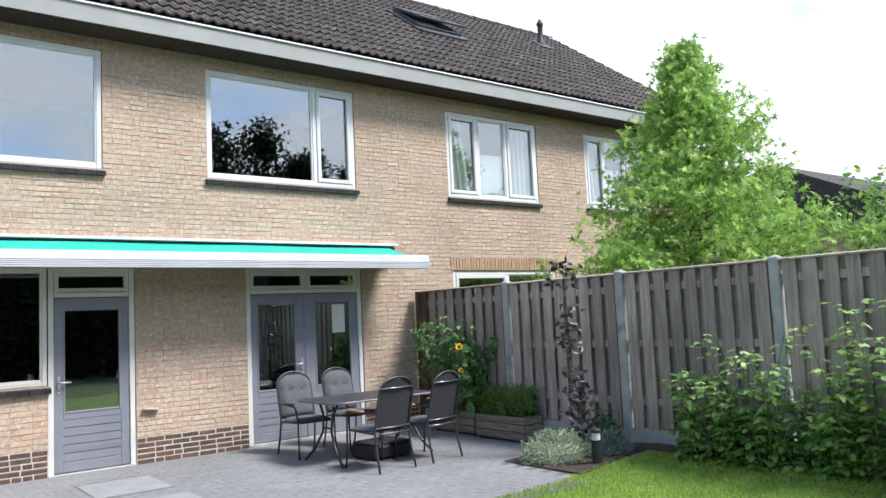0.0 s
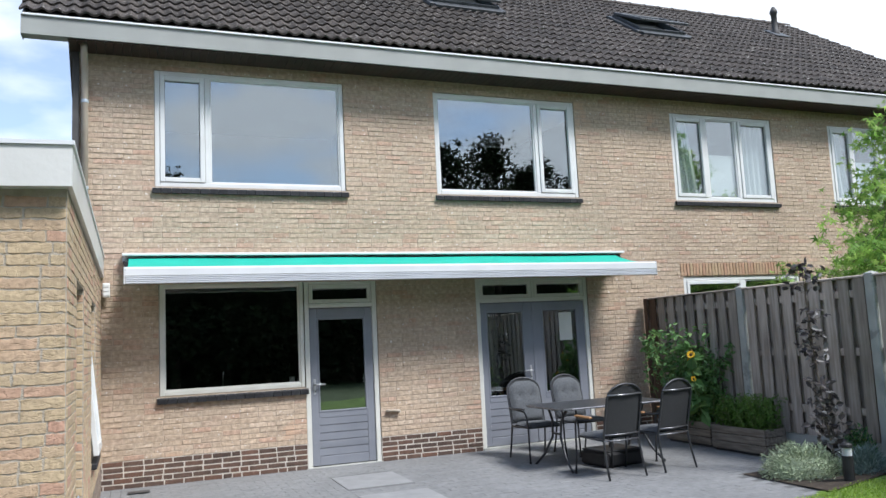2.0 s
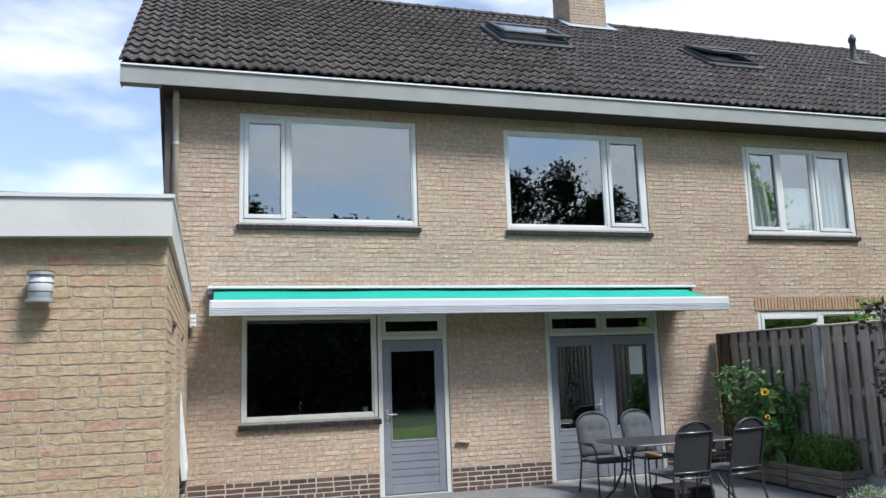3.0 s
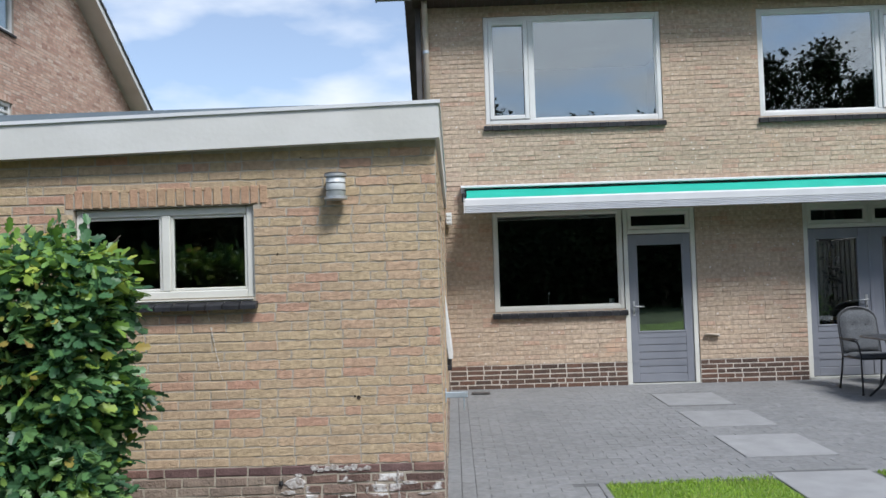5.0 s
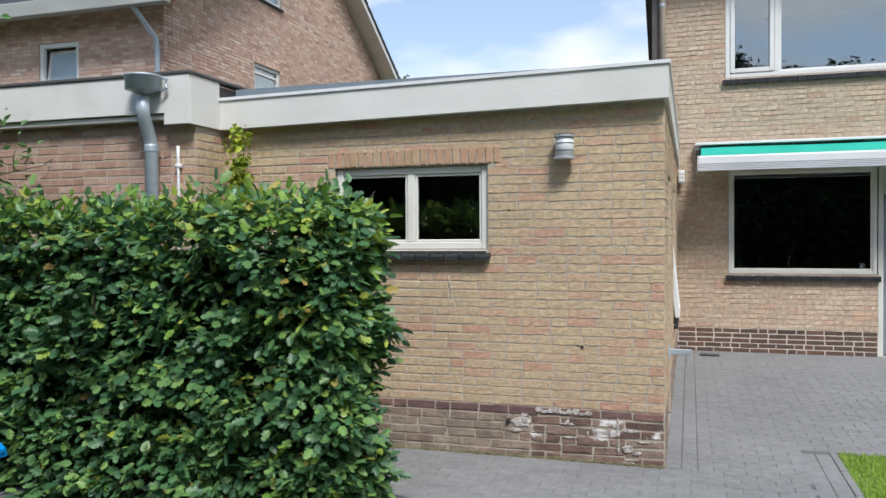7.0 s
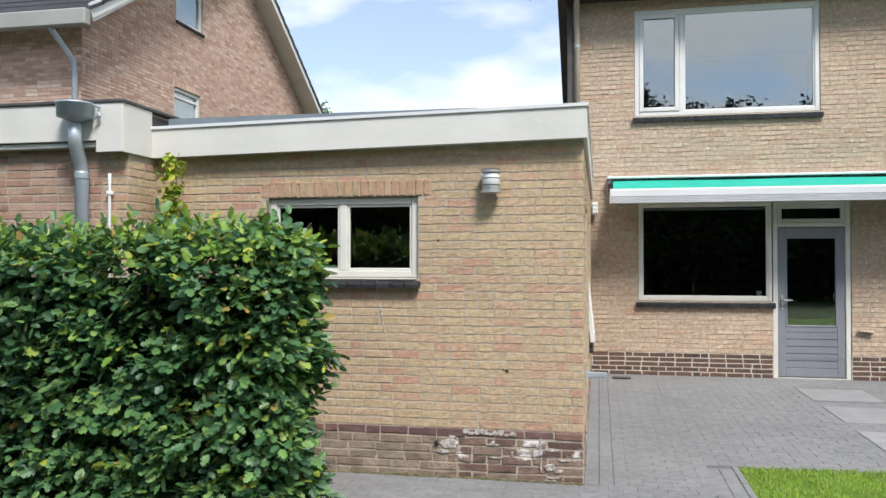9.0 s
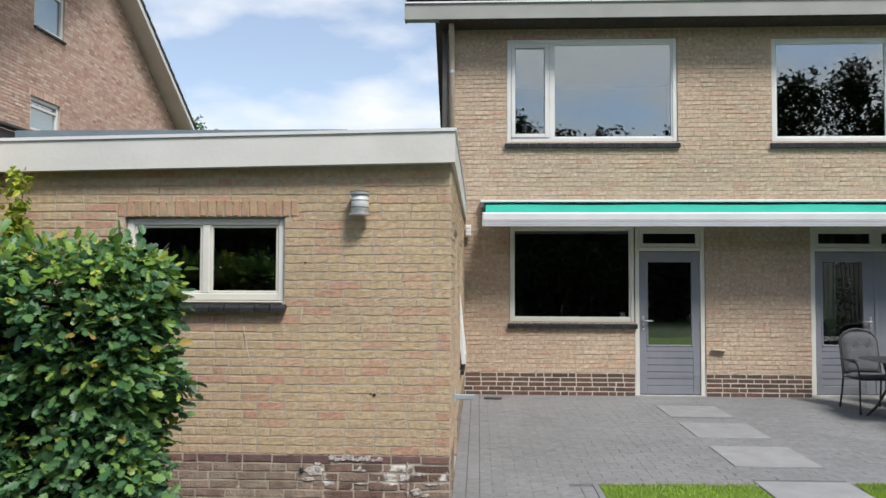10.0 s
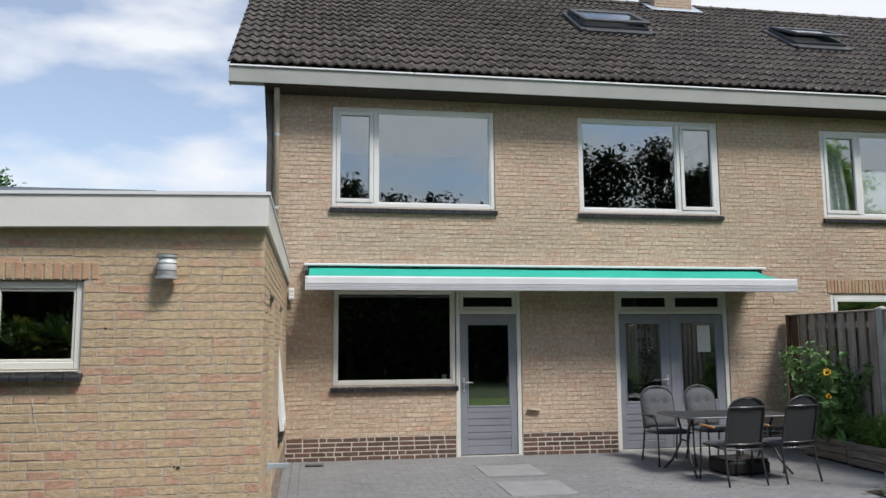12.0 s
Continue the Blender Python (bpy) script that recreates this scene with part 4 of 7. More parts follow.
part("pipe", Mesh().lathe([(0.095, -0.15), (0.095, 0.10), (0.065, 0.16), (0.065, 0.52), (0.085, 0.53), (0.085, 0.60), (0.03, 0.70)], roof_point(PX, PY), 14), DARKBOARD, vp, smooth=True)
m = Mesh()
m.box(PX - 0.22, PX + 0.22, -0.25, 0.25, 0.05, 0.075, 0.01, Matrix.Translation(roof_point(0, PY)) @ Matrix.Rotation(PITCH, 4, "X"))
part("collar", m, ZINCDARK, vp)


# ---- awning ----
aw = thing("awning", "partly drawn-out green awning with white aluminium bars on the facade", "awning")
part("cassette", Mesh().prism([(-0.02, 2.68), (-0.02, 2.777), (-0.13, 2.777), (-0.15, 2.765), (-0.15, 2.745), (-0.05, 2.735), (-0.05, 2.68)], "x", 0.927, 8.042), WALU, aw)
part("roller", Mesh().tube([(0.98, -0.085, 2.69), (7.99, -0.085, 2.69)], 0.035, 12), BLACK, aw)
AF = -0.785
m = Mesh()
rng = random.Random(8)
N = 60
for k in range(N + 1):
    s = k / N
    for r in range(7):
        q = r / 6
        x0_, x1_ = 1.00 - 0.02 * q ** 2, 7.90 + 0.14 * q ** 2
        sag = -0.018 * math.sin(math.pi * q) + 0.004 * math.sin(s * 21 + q * 3) + (0.006 * math.sin(q * 9) if abs(s - 0.53) < 0.03 else 0)
        m.v.append((x0_ + (x1_ - x0_) * s, -0.10 + (AF + 0.115) * q, 2.712 + (2.522 - 2.712) * q + sag))
for k in range(N):
    for r in range(6):
        a = k * 7 + r
        m.f.append((a, a + 7, a + 8, a + 1))
part("canvas", m, GREEN, aw, "turquoise green canvas", smooth=True)
m = Mesh().prism([(AF, 2.435), (AF - 0.012, 2.44), (AF - 0.012, 2.52), (AF + 0.01, 2.540), (AF + 0.06, 2.545), (AF + 0.09, 2.525), (AF + 0.09, 2.435)], "x", 0.963, 8.128)
fb = part("front_bar", m, WALU, aw, "white front bar")
for k in range(4):
    z = 2.350 + k * 0.0212
    part("rib", Mesh().prism([(AF - 0.004 + 0.002 * k, z), (AF - 0.010, z + 0.004), (AF - 0.010, z + 0.0175), (AF - 0.002, z + 0.0205), (AF + 0.06, z + 0.0205), (AF + 0.06, z)], "x", 0.964, 8.127), RIBALU, fb)
for x in (0.953, 8.129):
    part("end_cap", Mesh().box(x - 0.006, x + 0.006, AF - 0.014, AF + 0.09, 2.346, 2.541, 0.004), WALU, aw)
for x, s in ((1.04, 1), (7.97, -1)):
    part("arm", Mesh().tube([(x, -0.10, 2.58), (x + s * 1.5, -0.32, 2.51), (x + s * 0.25, AF + 0.05, 2.46)], 0.024, 8), WALU, aw)
    part("bracket", Mesh().box(x - 0.10, x + 0.03, -0.14, 0.0, 2.56, 2.68, 0.008), BLACK, aw)


def place_hash(q, a, b):
    """A repeatable uneven number between -1 and 1."""
    return noise.noise(Vector((q * 0.9 + a * 31, b * 17, a * 5 - b * 3)))


# ---- the garage ----
GX0, GX1, GY = -2.80, 0.690, -5.457
GB = -0.145
GTOP = 2.50
GWIN = (-1.812, -0.572, 1.457, 2.092)
gfront = facing_front(GY)
gwall = part("wall_8", wall_mesh(gfront, GX0, GX1, -0.5, GTOP, [GWIN], 0.22), GMORTAR)
tagged(gwall, "weathered tan brick end wall of the garage", "wall", kind="structure")
GHOLES = [(GWIN[0], GWIN[1], GWIN[2] - 0.05, GWIN[3]), (GWIN[0] - 0.055, GWIN[1] + 0.055, GWIN[3], GWIN[3] + 0.135)]
near = lambda u, z: u > -0.75 and z < 2.6
gp, _ = brick_field(gfront, GX0, -0.26, GB, GB + 6 * COURSE, [], 21, 0.006, 0.012, 0.004)
part("garage_plinth_bricks", gp, GPLINTH, gwall, "greyed plinth bricks", kind="stuff")
gp, _ = brick_field(gfront, -0.26, GX1, GB, GB + 6 * COURSE, [], 28, 0.006, 0.016, 0.006)
part("garage_plinth_bricks", gp, RPLINTH, gwall, "red-brown plinth bricks with salt in the joints", kind="stuff")
gp, _ = brick_field(gfront, GX0, GX1, GB + 6 * COURSE, GB + 7 * COURSE, [], 29, 0.007, 0.012, 0.004)
part("plinth_cap_bricks", gp, CAPBRICK, gwall, "purple-brown capping course", kind="stuff")
gu, GARAGE_NEAR = brick_field(gfront, GX0, GX1, GB + 7 * COURSE, GTOP, GHOLES, 22, 0.0036, 0.0115, 0.0024, keep=near, jut=0.002)
part("garage_bricks", gu, GBRICK, gwall, "rough hand-moulded bricks", kind="stuff")
m = Mesh()
rng = random.Random(31)
u = GWIN[0] - 0.055
while u < GWIN[1] + 0.045:
    brick_into(m, gfront, u + 0.005, u + 0.056, GWIN[3] + 0.006, GWIN[3] + 0.128, 0.010, rng, 0.004)
    u += 0.0638
part("lintel_bricks", m, SOLDIER, gwall, "upright reddish lintel bricks", kind="stuff")

GDOOR, GSIDE = (-4.60, -3.72, -0.05, 2.06), (-2.50, -1.60, 0.62, 2.06)
gright = facing_right(GX1)
swall = part("wall_9", wall_mesh(gright, GY + 0.22, 0.0, -0.5, GTOP, [GDOOR, GSIDE], 0.22), GMORTAR)
tagged(swall, "tan brick long wall of the garage beside the paving", "wall", kind="structure")
sp, _ = brick_field(gright, GY, -0.002, GB, GB + 7 * COURSE, [GDOOR], 23, 0.0055, 0.012, 0.0025)
part("garage_plinth_bricks", sp, GPLINTH, swall, kind="stuff")
su, _ = brick_field(gright, GY, -0.002, GB + 7 * COURSE, GTOP, [GDOOR, (GSIDE[0], GSIDE[1], GSIDE[2] - 0.05, GSIDE[3])], 24, 0.0036, 0.0115, 0.0026, jut=0.002)
part("garage_bricks", su, GBRICK, swall, kind="stuff")
# brick faces of the two far reveals
for y, lo in ((GDOOR[1], -0.05), (GSIDE[1], 0.64)):
    rv, _ = brick_field(facing_front(y), GX1 - 0.2, GX1 - 0.002, lo, 2.05, [], 27, 0.004, 0.012, 0.002)
    part("reveal_bricks", rv, GBRICK, swall, kind="stuff")
tagged(part("wall_10", Mesh().box(GX0 - 0.22, GX0, GY + 0.22, 0.0, -0.5, GTOP), MORTAR), "brick party wall of the garage", "wall", kind="structure")
tagged(part("wall_11", Mesh().box(GX0, X0, -0.02, 0.20, -0.5, GTOP), MORTAR), "brick back wall of the garage", "wall", kind="structure")
gd = thing("door_3", "plain grey side door set back in the garage wall", "door", kind="structure")
part("leaf", Mesh().box(GX1 - 0.20, GX1 - 0.155, GDOOR[0] + 0.06, GDOOR[1] - 0.06, GDOOR[2] + 0.02, GDOOR[3] - 0.06, 0.006), DOORGREY, gd)
m = Mesh()
for a, b in ((GDOOR[0] + 0.002, GDOOR[0] + 0.06), (GDOOR[1] - 0.06, GDOOR[1] - 0.012)):
    m.box(GX1 - 0.21, GX1 - 0.14, a, b, GDOOR[2], GDOOR[3] - 0.002, 0.005)
m.box(GX1 - 0.21, GX1 - 0.14, GDOOR[0] + 0.06, GDOOR[1] - 0.06, GDOOR[3] - 0.06, GDOOR[3] - 0.002, 0.005)
part("door_frame", m, CREAM, gd)
part("handle", Mesh().tube([(GX1 - 0.155, GDOOR[0] + 0.14, 1.04), (GX1 - 0.10, GDOOR[0] + 0.14, 1.04), (GX1 - 0.10, GDOOR[0] + 0.26, 1.04)], 0.009, 8), ALU, gd)
gs = thing("window_8", "side window of the garage, its white sash pushed open at the foot", "window", kind="structure")
m = Mesh()
for a, b in ((GSIDE[0] + 0.002, GSIDE[0] + 0.055), (GSIDE[1] - 0.055, GSIDE[1] - 0.01)):
    m.box(GX1 - 0.16, GX1 - 0.09, a, b, GSIDE[2], GSIDE[3] - 0.002, 0.005)
for a, b in ((GSIDE[2], GSIDE[2] + 0.06), (GSIDE[3] - 0.06, GSIDE[3] - 0.002), (1.60, 1.65)):
    m.box(GX1 - 0.16, GX1 - 0.09, GSIDE[0] + 0.055, GSIDE[1] - 0.055, a, b, 0.005)
part("window_frame", m, WHITE, gs)
tilt = Matrix.Translation((GX1 - 0.08, 0, 1.60)) @ Matrix.Rotation(radians(-6), 4, "Y")
m = Mesh()
for a, b, c, d in ((GSIDE[0] + 0.05, GSIDE[0] + 0.11, -0.93, 0), (GSIDE[1] - 0.11, GSIDE[1] - 0.05, -0.93, 0), (GSIDE[0] + 0.11, GSIDE[1] - 0.11, -0.93, -0.86), (GSIDE[0] + 0.11, GSIDE[1] - 0.11, -0.06, 0)):
    m.box(0.0, 0.05, a, b, c, d, 0.006, tilt)
sash = part("sash", m, WHITE, gs, "white sash tilted outwards")
m = Mesh()
m.box(0.02, 0.026, GSIDE[0] + 0.10, GSIDE[1] - 0.10, -0.88, -0.05, 0, tilt)
part("pane", m, PANE, sash).visible_shadow = False
part("window_sill", Mesh().box(GX1 - 0.09, GX1 + 0.05, GSIDE[0], GSIDE[1], 0.565, 0.615, 0.008), SILL, gs)

gw = thing("window_7", "small two-light cream window of the garage over a dark tile sill", "window", kind="structure")
m = Mesh()
rect_frame(m, GWIN[0] + 0.003, GWIN[1] - 0.003, GWIN[2], GWIN[3] - 0.003, 0.055, GY + 0.035, GY + 0.12)
m.box(-1.190 - 0.030, -1.190 + 0.030, GY + 0.037, GY + 0.11, GWIN[2] + 0.055, GWIN[3] - 0.058, 0.006)
part("window_frame", m, CREAM, gw)
for a, b in ((GWIN[0] + 0.058, -1.220), (-1.160, GWIN[1] - 0.058)):
    s = Mesh()
    rect_frame(s, a, b, GWIN[2] + 0.055, GWIN[3] - 0.058, 0.020, GY + 0.05, GY + 0.08, 0.004)
    part("glazing_bead", s, CREAM, gw)
    part("pane", Mesh().box(a + 0.016, b - 0.016, GY + 0.066, GY + 0.072, GWIN[2] + 0.07, GWIN[3] - 0.074), OLDPANE, gw).visible_shadow = False
part("sill_board", Mesh().prism([(GY - 0.012, GWIN[2] - 0.012), (GY + 0.10, GWIN[2] - 0.012), (GY + 0.10, GWIN[2] - 0.001), (GY + 0.03, GWIN[2] - 0.001), (GY - 0.012, GWIN[2] - 0.006)], "x", GWIN[0] + 0.01, GWIN[1] - 0.01), CREAM, gw)
s = part("window_sill", Mesh().box(GWIN[0] - 0.005, GWIN[1] + 0.02, GY - 0.005, GY + 0.06, GWIN[2] - 0.065, GWIN[2] - 0.03), MORTAR_D, gw, "dark glazed tile sill")
n = 11
w = (GWIN[1] - GWIN[0] + 0.03) / n
for k in range(n):
    a = GWIN[0] - 0.005 + k * w
    part("tile", Mesh().prism([(GY - 0.075, GWIN[2] - 0.078), (GY - 0.075, GWIN[2] - 0.052), (GY - 0.066, GWIN[2] - 0.044), (GY + 0.04, GWIN[2] - 0.014), (GY + 0.04, GWIN[2] - 0.045), (GY - 0.03, GWIN[2] - 0.078)], "x", a + 0.004, a + w - 0.004), SILL, s)

# flat roof and fascia, falling a little towards the step
def fz(x):
    return 2.490 - 0.018 * (GX1 - x)


FY, FX = GY - 0.115, GX1 + 0.032
groof = thing("roof_2", "flat garage roof with a broad white fascia and zinc edge", "roof", kind="structure")
m = Mesh()
k = len(m.v)
m.v += [(GX0, FY, fz(GX0)), (FX, FY, fz(FX)), (FX, FY, fz(FX) + 0.230), (GX0, FY, fz(GX0) + 0.230), (GX0, FY + 0.022, fz(GX0)), (FX - 0.022, FY + 0.022, fz(FX)), (FX - 0.022, FY + 0.022, fz(FX) + 0.230), (GX0, FY + 0.022, fz(GX0) + 0.230)]
m.f += [(0, 1, 2, 3), (4, 7, 6, 5), (0, 4, 5, 1), (3, 2, 6, 7), (0, 3, 7, 4)]
part("fascia", m, FASCIA, groof, "white painted fascia board")
m = Mesh()
m.v += [(FX, FY, fz(FX)), (FX, -0.012, fz(FX)), (FX, -0.012, fz(FX) + 0.230), (FX, FY, fz(FX) + 0.230), (FX - 0.022, FY + 0.022, fz(FX)), (FX - 0.022, -0.012, fz(FX)), (FX - 0.022, -0.012, fz(FX) + 0.230), (FX - 0.022, FY + 0.022, fz(FX) + 0.230)]
m.f += [(0, 1, 2, 3), (4, 7, 6, 5), (0, 4, 5, 1), (3, 2, 6, 7), (1, 5, 6, 2)]
part("fascia", m, FASCIA, groof)
m = Mesh()
m.quad((GX0, FY + 0.022, fz(GX0) + 0.006), (FX - 0.022, FY + 0.022, fz(FX) + 0.006), (FX - 0.022, GY + 0.01, fz(FX) + 0.006), (GX0, GY + 0.01, fz(GX0) + 0.006))
m.quad((FX - 0.022, FY + 0.022, fz(FX) + 0.006), (FX - 0.022, -0.012, fz(FX) + 0.006), (GX1 - 0.01, -0.012, fz(FX) + 0.006), (GX1 - 0.01, GY, fz(FX) + 0.006))
part("soffit_board", m, FASCIA, groof)
m = Mesh()
m.v += [(GX0, FY + 0.02, fz(GX0) + 0.205), (FX - 0.02, FY + 0.02, fz(FX) + 0.205), (FX - 0.02, -0.02, fz(FX) + 0.205), (GX0, -0.02, fz(GX0) + 0.205), (GX0, FY + 0.02, 2.33), (FX - 0.1, FY + 0.1, 2.47), (FX - 0.1, -0.02, 2.47), (GX0, -0.02, 2.33)]
m.f += [(0, 1, 2, 3)]
part("deck", m, DARKBOARD, groof)
m = Mesh()
for a, b in ((GX0, FX + 0.012),):
    for y0, y1, z0, z1 in ((FY - 0.014, FY + 0.10, 0.231, 0.255),):
        k = len(m.v)
        m.v += [(a, y0, fz(a) + z0), (b, y0, fz(b) + z0), (b, y1, fz(b) + z0), (a, y1, fz(a) + z0), (a, y0, fz(a) + z1), (b, y0, fz(b) + z1), (b, y1, fz(b) + z1), (a, y1, fz(a) + z1)]
        m.f += [tuple(k + i for i in q) for q in ((0, 1, 5, 4), (1, 2, 6, 5), (2, 3, 7, 6), (3, 0, 4, 7), (4, 5, 6, 7), (3, 2, 1, 0))]
part("zinc_edge", m, WALU, groof, "light metal roof edge")
part("zinc_edge", Mesh().box(FX - 0.09, FX + 0.012, FY + 0.102, -0.012, fz(FX) + 0.231, fz(FX) + 0.255, 0.004), WALU, groof)
k = Mesh()
k.v += [(GX0 + 0.12, FY + 0.085, fz(GX0) + 0.252), (-0.10, FY + 0.085, fz(-0.10) + 0.252), (-0.10, FY + 0.098, fz(-0.10) + 0.282), (GX0 + 0.12, FY + 0.098, fz(GX0) + 0.335), (GX0 + 0.12, FY + 0.6, fz(GX0) + 0.30), (-0.10, FY + 0.6, fz(-0.10) + 0.25)]
k.f += [(0, 1, 2, 3), (3, 2, 5, 4)]
part("roofing_felt", k, FELT, groof, "grey felt upstand")

# wall lamp
LX, LZ, LY = 0.012, 2.10, GY - 0.085
lamp = thing("wall_lamp", "brushed metal cylinder wall lamp with slats on the garage", "wall lamp")
part("wall_plate", Mesh().box(LX - 0.045, LX + 0.045, GY - 0.035, GY, LZ + 0.02, LZ + 0.14, 0.008), ALU, lamp)
part("diffuser", Mesh().lathe([(0.066, 0.0), (0.066, 0.165)], (LX, LY, LZ), 20), LAMPGLASS, lamp, smooth=True)
for z0, z1, r in ((-0.004, 0.016, 0.078), (0.150, 0.170, 0.078), (0.052, 0.060, 0.069), (0.104, 0.112, 0.069)):
    part("ring", Mesh().lathe([(r - 0.012, z0), (r, z0 + 0.002), (r, z1 - 0.002), (r - 0.012, z1)], (LX, LY, LZ), 22), ALU if r > 0.07 else STEEL, lamp)
part("lid", Mesh().lathe([(0.074, 0.1705), (0.070, 0.176), (0.01, 0.178)], (LX, LY, LZ), 22), STEEL, lamp)

solid("junction_box", Mesh().box(GX1 + 0.02, GX1 + 0.10, -0.12, -0.06, 2.25, 2.42, 0.008).box(GX1 + 0.03, GX1 + 0.095, -0.128, -0.12, 2.27, 2.30, 0.002).box(GX1 + 0.03, GX1 + 0.095, -0.128, -0.12, 2.32, 2.35, 0.002).box(GX1 + 0.03, GX1 + 0.095, -0.128, -0.12, 2.37, 2.40, 0.002).box(GX1 + 0.01, GX1 + 0.05, -0.062, -0.01, 2.30, 2.36), WHITEPLASTIC, "small white ribbed junction box in the corner under the roof edge", "junction box")
hb = thing("gate_hinge", "galvanised flat gate hinge standing out from the garage wall", "hinge")
part("strap", Mesh().box(GX1, GX1 + 0.18, -4.56, -4.545, 0.595, 0.640, 0.004), ZINC, hb)
part("plate", Mesh().box(GX1 + 0.002, GX1 + 0.014, -4.66, -4.46, 0.575, 0.66, 0.004), ZINC, hb)
part("pin", Mesh().tube([(GX1 + 0.15, -4.553, 0.50), (GX1 + 0.15, -4.553, 0.60)], 0.006, 8), ZINC, hb)
solid("drain_cover", Mesh().box(0.98, 1.22, -0.48, -0.36, ground_z(-0.4) + 0.012, ground_z(-0.4) + 0.022, 0.003), DARKBOARD, "small dark drain grate in the paving", "drain")
# lime crust where the plinth has broken up
rng = random.Random(78)
m = Mesh()
for cx, cz, rx, rz_ in [(0.12 + 0.045 * i, 0.282 + 0.008 * ((i * 7) % 3 - 1), 0.028, 0.012 + 0.005 * (i % 3)) for i in range(-7, 2)] + [(-0.33, 0.19, 0.075, 0.042), (-0.37, 0.13, 0.05, 0.016), (0.37, 0.20, 0.008, 0.06), (0.375, 0.06, 0.010, 0.06), (0.45, 0.175, 0.05, 0.012), (0.44, 0.045, 0.045, 0.028), (0.50, 0.02, 0.035, 0.014), (0.45, -0.06, 0.05, 0.016), (-0.30, 0.245, 0.03, 0.012), (0.02, 0.198, 0.05, 0.006), (0.22, 0.165, 0.007, 0.03), (0.47, -0.03, 0.05, 0.007), (0.03, 0.10, 0.05, 0.006), (0.55, 0.10, 0.04, 0.006), (0.16, 0.13, 0.008, 0.025)]:
    k, n_ = len(m.v), 18
    for y_, sc_ in ((GY - 0.004, 1.0), (GY - 0.014, 0.85)):
        for q in range(n_):
            an = 6.2832 * q / n_
            r_ = sc_ * (1 + 0.45 * place_hash(q, cx, cz))
            m.v.append((cx + rx * r_ * math.cos(an), y_, cz + rz_ * r_ * math.sin(an)))
    for q in range(n_):
        m.f.append((k + q, k + (q + 1) % n_, k + n_ + (q + 1) % n_, k + n_ + q))
    m.f.append(tuple(k + n_ + q for q in range(n_)))
part("lime_crust", m, LIME, gwall, "white lime crust on broken plinth bricks")
solid("vent_hole", Mesh().lathe([(0.012, 0), (0.017, 0.012), (0.012, 0.03)], (-0.42, GY - 0.018, 0.18), 9), BLACK, "small dark hole in the crumbled plinth bricks", "hole")
# chipped spots in the garage bricks
for cx, cz, r_ in ((0.12, 0.755, 0.013), (-0.41, 1.744, 0.009), (0.095, 0.765, 0.008), (-0.235, 2.40, 0.006)):
    m = Mesh()
    m.v += [(cx + r_ * (1 + 0.5 * place_hash(q, cx, cz)) * math.cos(q * 0.785), GY - 0.0085, cz + r_ * (1 + 0.5 * place_hash(q + 9, cx, cz)) * math.sin(q * 0.785)) for q in range(8)]
    m.v.append((cx, GY - 0.006, cz))
    m.f += [(q, (q + 1) % 8, 8) for q in range(8)]
    part("chip", m, SOIL, gwall, "small dark chip in a brick")
# soil and moss gathered along the foot of the wall
m = Mesh()
rng = random.Random(78)
x = GX0 + 0.02
while x < GX1 - 0.02:
    w_ = rng.uniform(0.012, 0.03)
    out_ = 0.012 + 0.030 * abs(place_hash(x * 9, 1, 2)) + rng.uniform(0, 0.008)
    up_ = ground_z(GY) + 0.008 + 0.028 * abs(place_hash(x * 7, 3, 1)) + rng.uniform(0, 0.006)
    m.box(x, x + w_ + 0.004, GY - 0.012 - out_, GY - 0.006, ground_z(GY) - 0.03, up_, 0.006)
    x += w_
part("moss_strip", m, MOSS, gwall, "brown soil and moss at the foot of the wall", kind="stuff")
# pale salt run under the window
m = Mesh()
rng = random.Random(77)
z, x = 1.385, -0.90
while z > 0.75:
    dz = rng.uniform(0.03, 0.06)
    w_ = rng.uniform(0.002, 0.005) * (0.5 + (z - 0.7))
    x2 = x + 0.011 * dz / 0.05 + rng.uniform(-0.003, 0.003)
    if rng.random() < 0.85:
        m.quad((x - w_, GY - 0.0135, z), (x + w_, GY - 0.0135, z), (x2 + w_, GY - 0.0135, z - dz * 0.8), (x2 - w_, GY - 0.0135, z - dz * 0.8))
    x, z = x2, z - dz
SALT = surf("salt_stain", (0.46, 0.41, 0.34), (0.60, 0.56, 0.50), 40, 0.95)
part("salt_streak", m, SALT, gwall, "pale salt run on the bricks")

# ---- the neighbour's garage beyond the step ----
NY, NX = -5.86, -2.80
ng = thing("neighbour_garage", "red brick garage with a deep cream fascia and dark roof edge", "garage")
nf = facing_front(NY)
part("wall", wall_mesh(nf, -9.5, NX, -0.5, 2.55, [], 0.22), RMORTAR, ng)
nb, _ = brick_field(nf, -9.5, NX - 0.22, -0.16, 2.50, [], 51, 0.004, 0.012, 0.003)
part("wall_bricks", nb, RGBRICK, ng, kind="stuff")
nb, _ = brick_field(nf, NX - 0.218, NX, -0.16, 2.50, [], 52, 0.004, 0.012, 0.003)
part("corner_bricks", nb, GBRICK, ng, kind="stuff")
nr = facing_right(NX)
part("return_wall", wall_mesh(nr, NY + 0.22, 0.0, -0.5, 2.55, [], 0.1), RMORTAR, ng)
nb, _ = brick_field(nr, NY, GY, -0.16, 2.40, [], 53, 0.004, 0.012, 0.003)
part("return_bricks", nb, GBRICK, ng, kind="stuff")
NT = 2.805
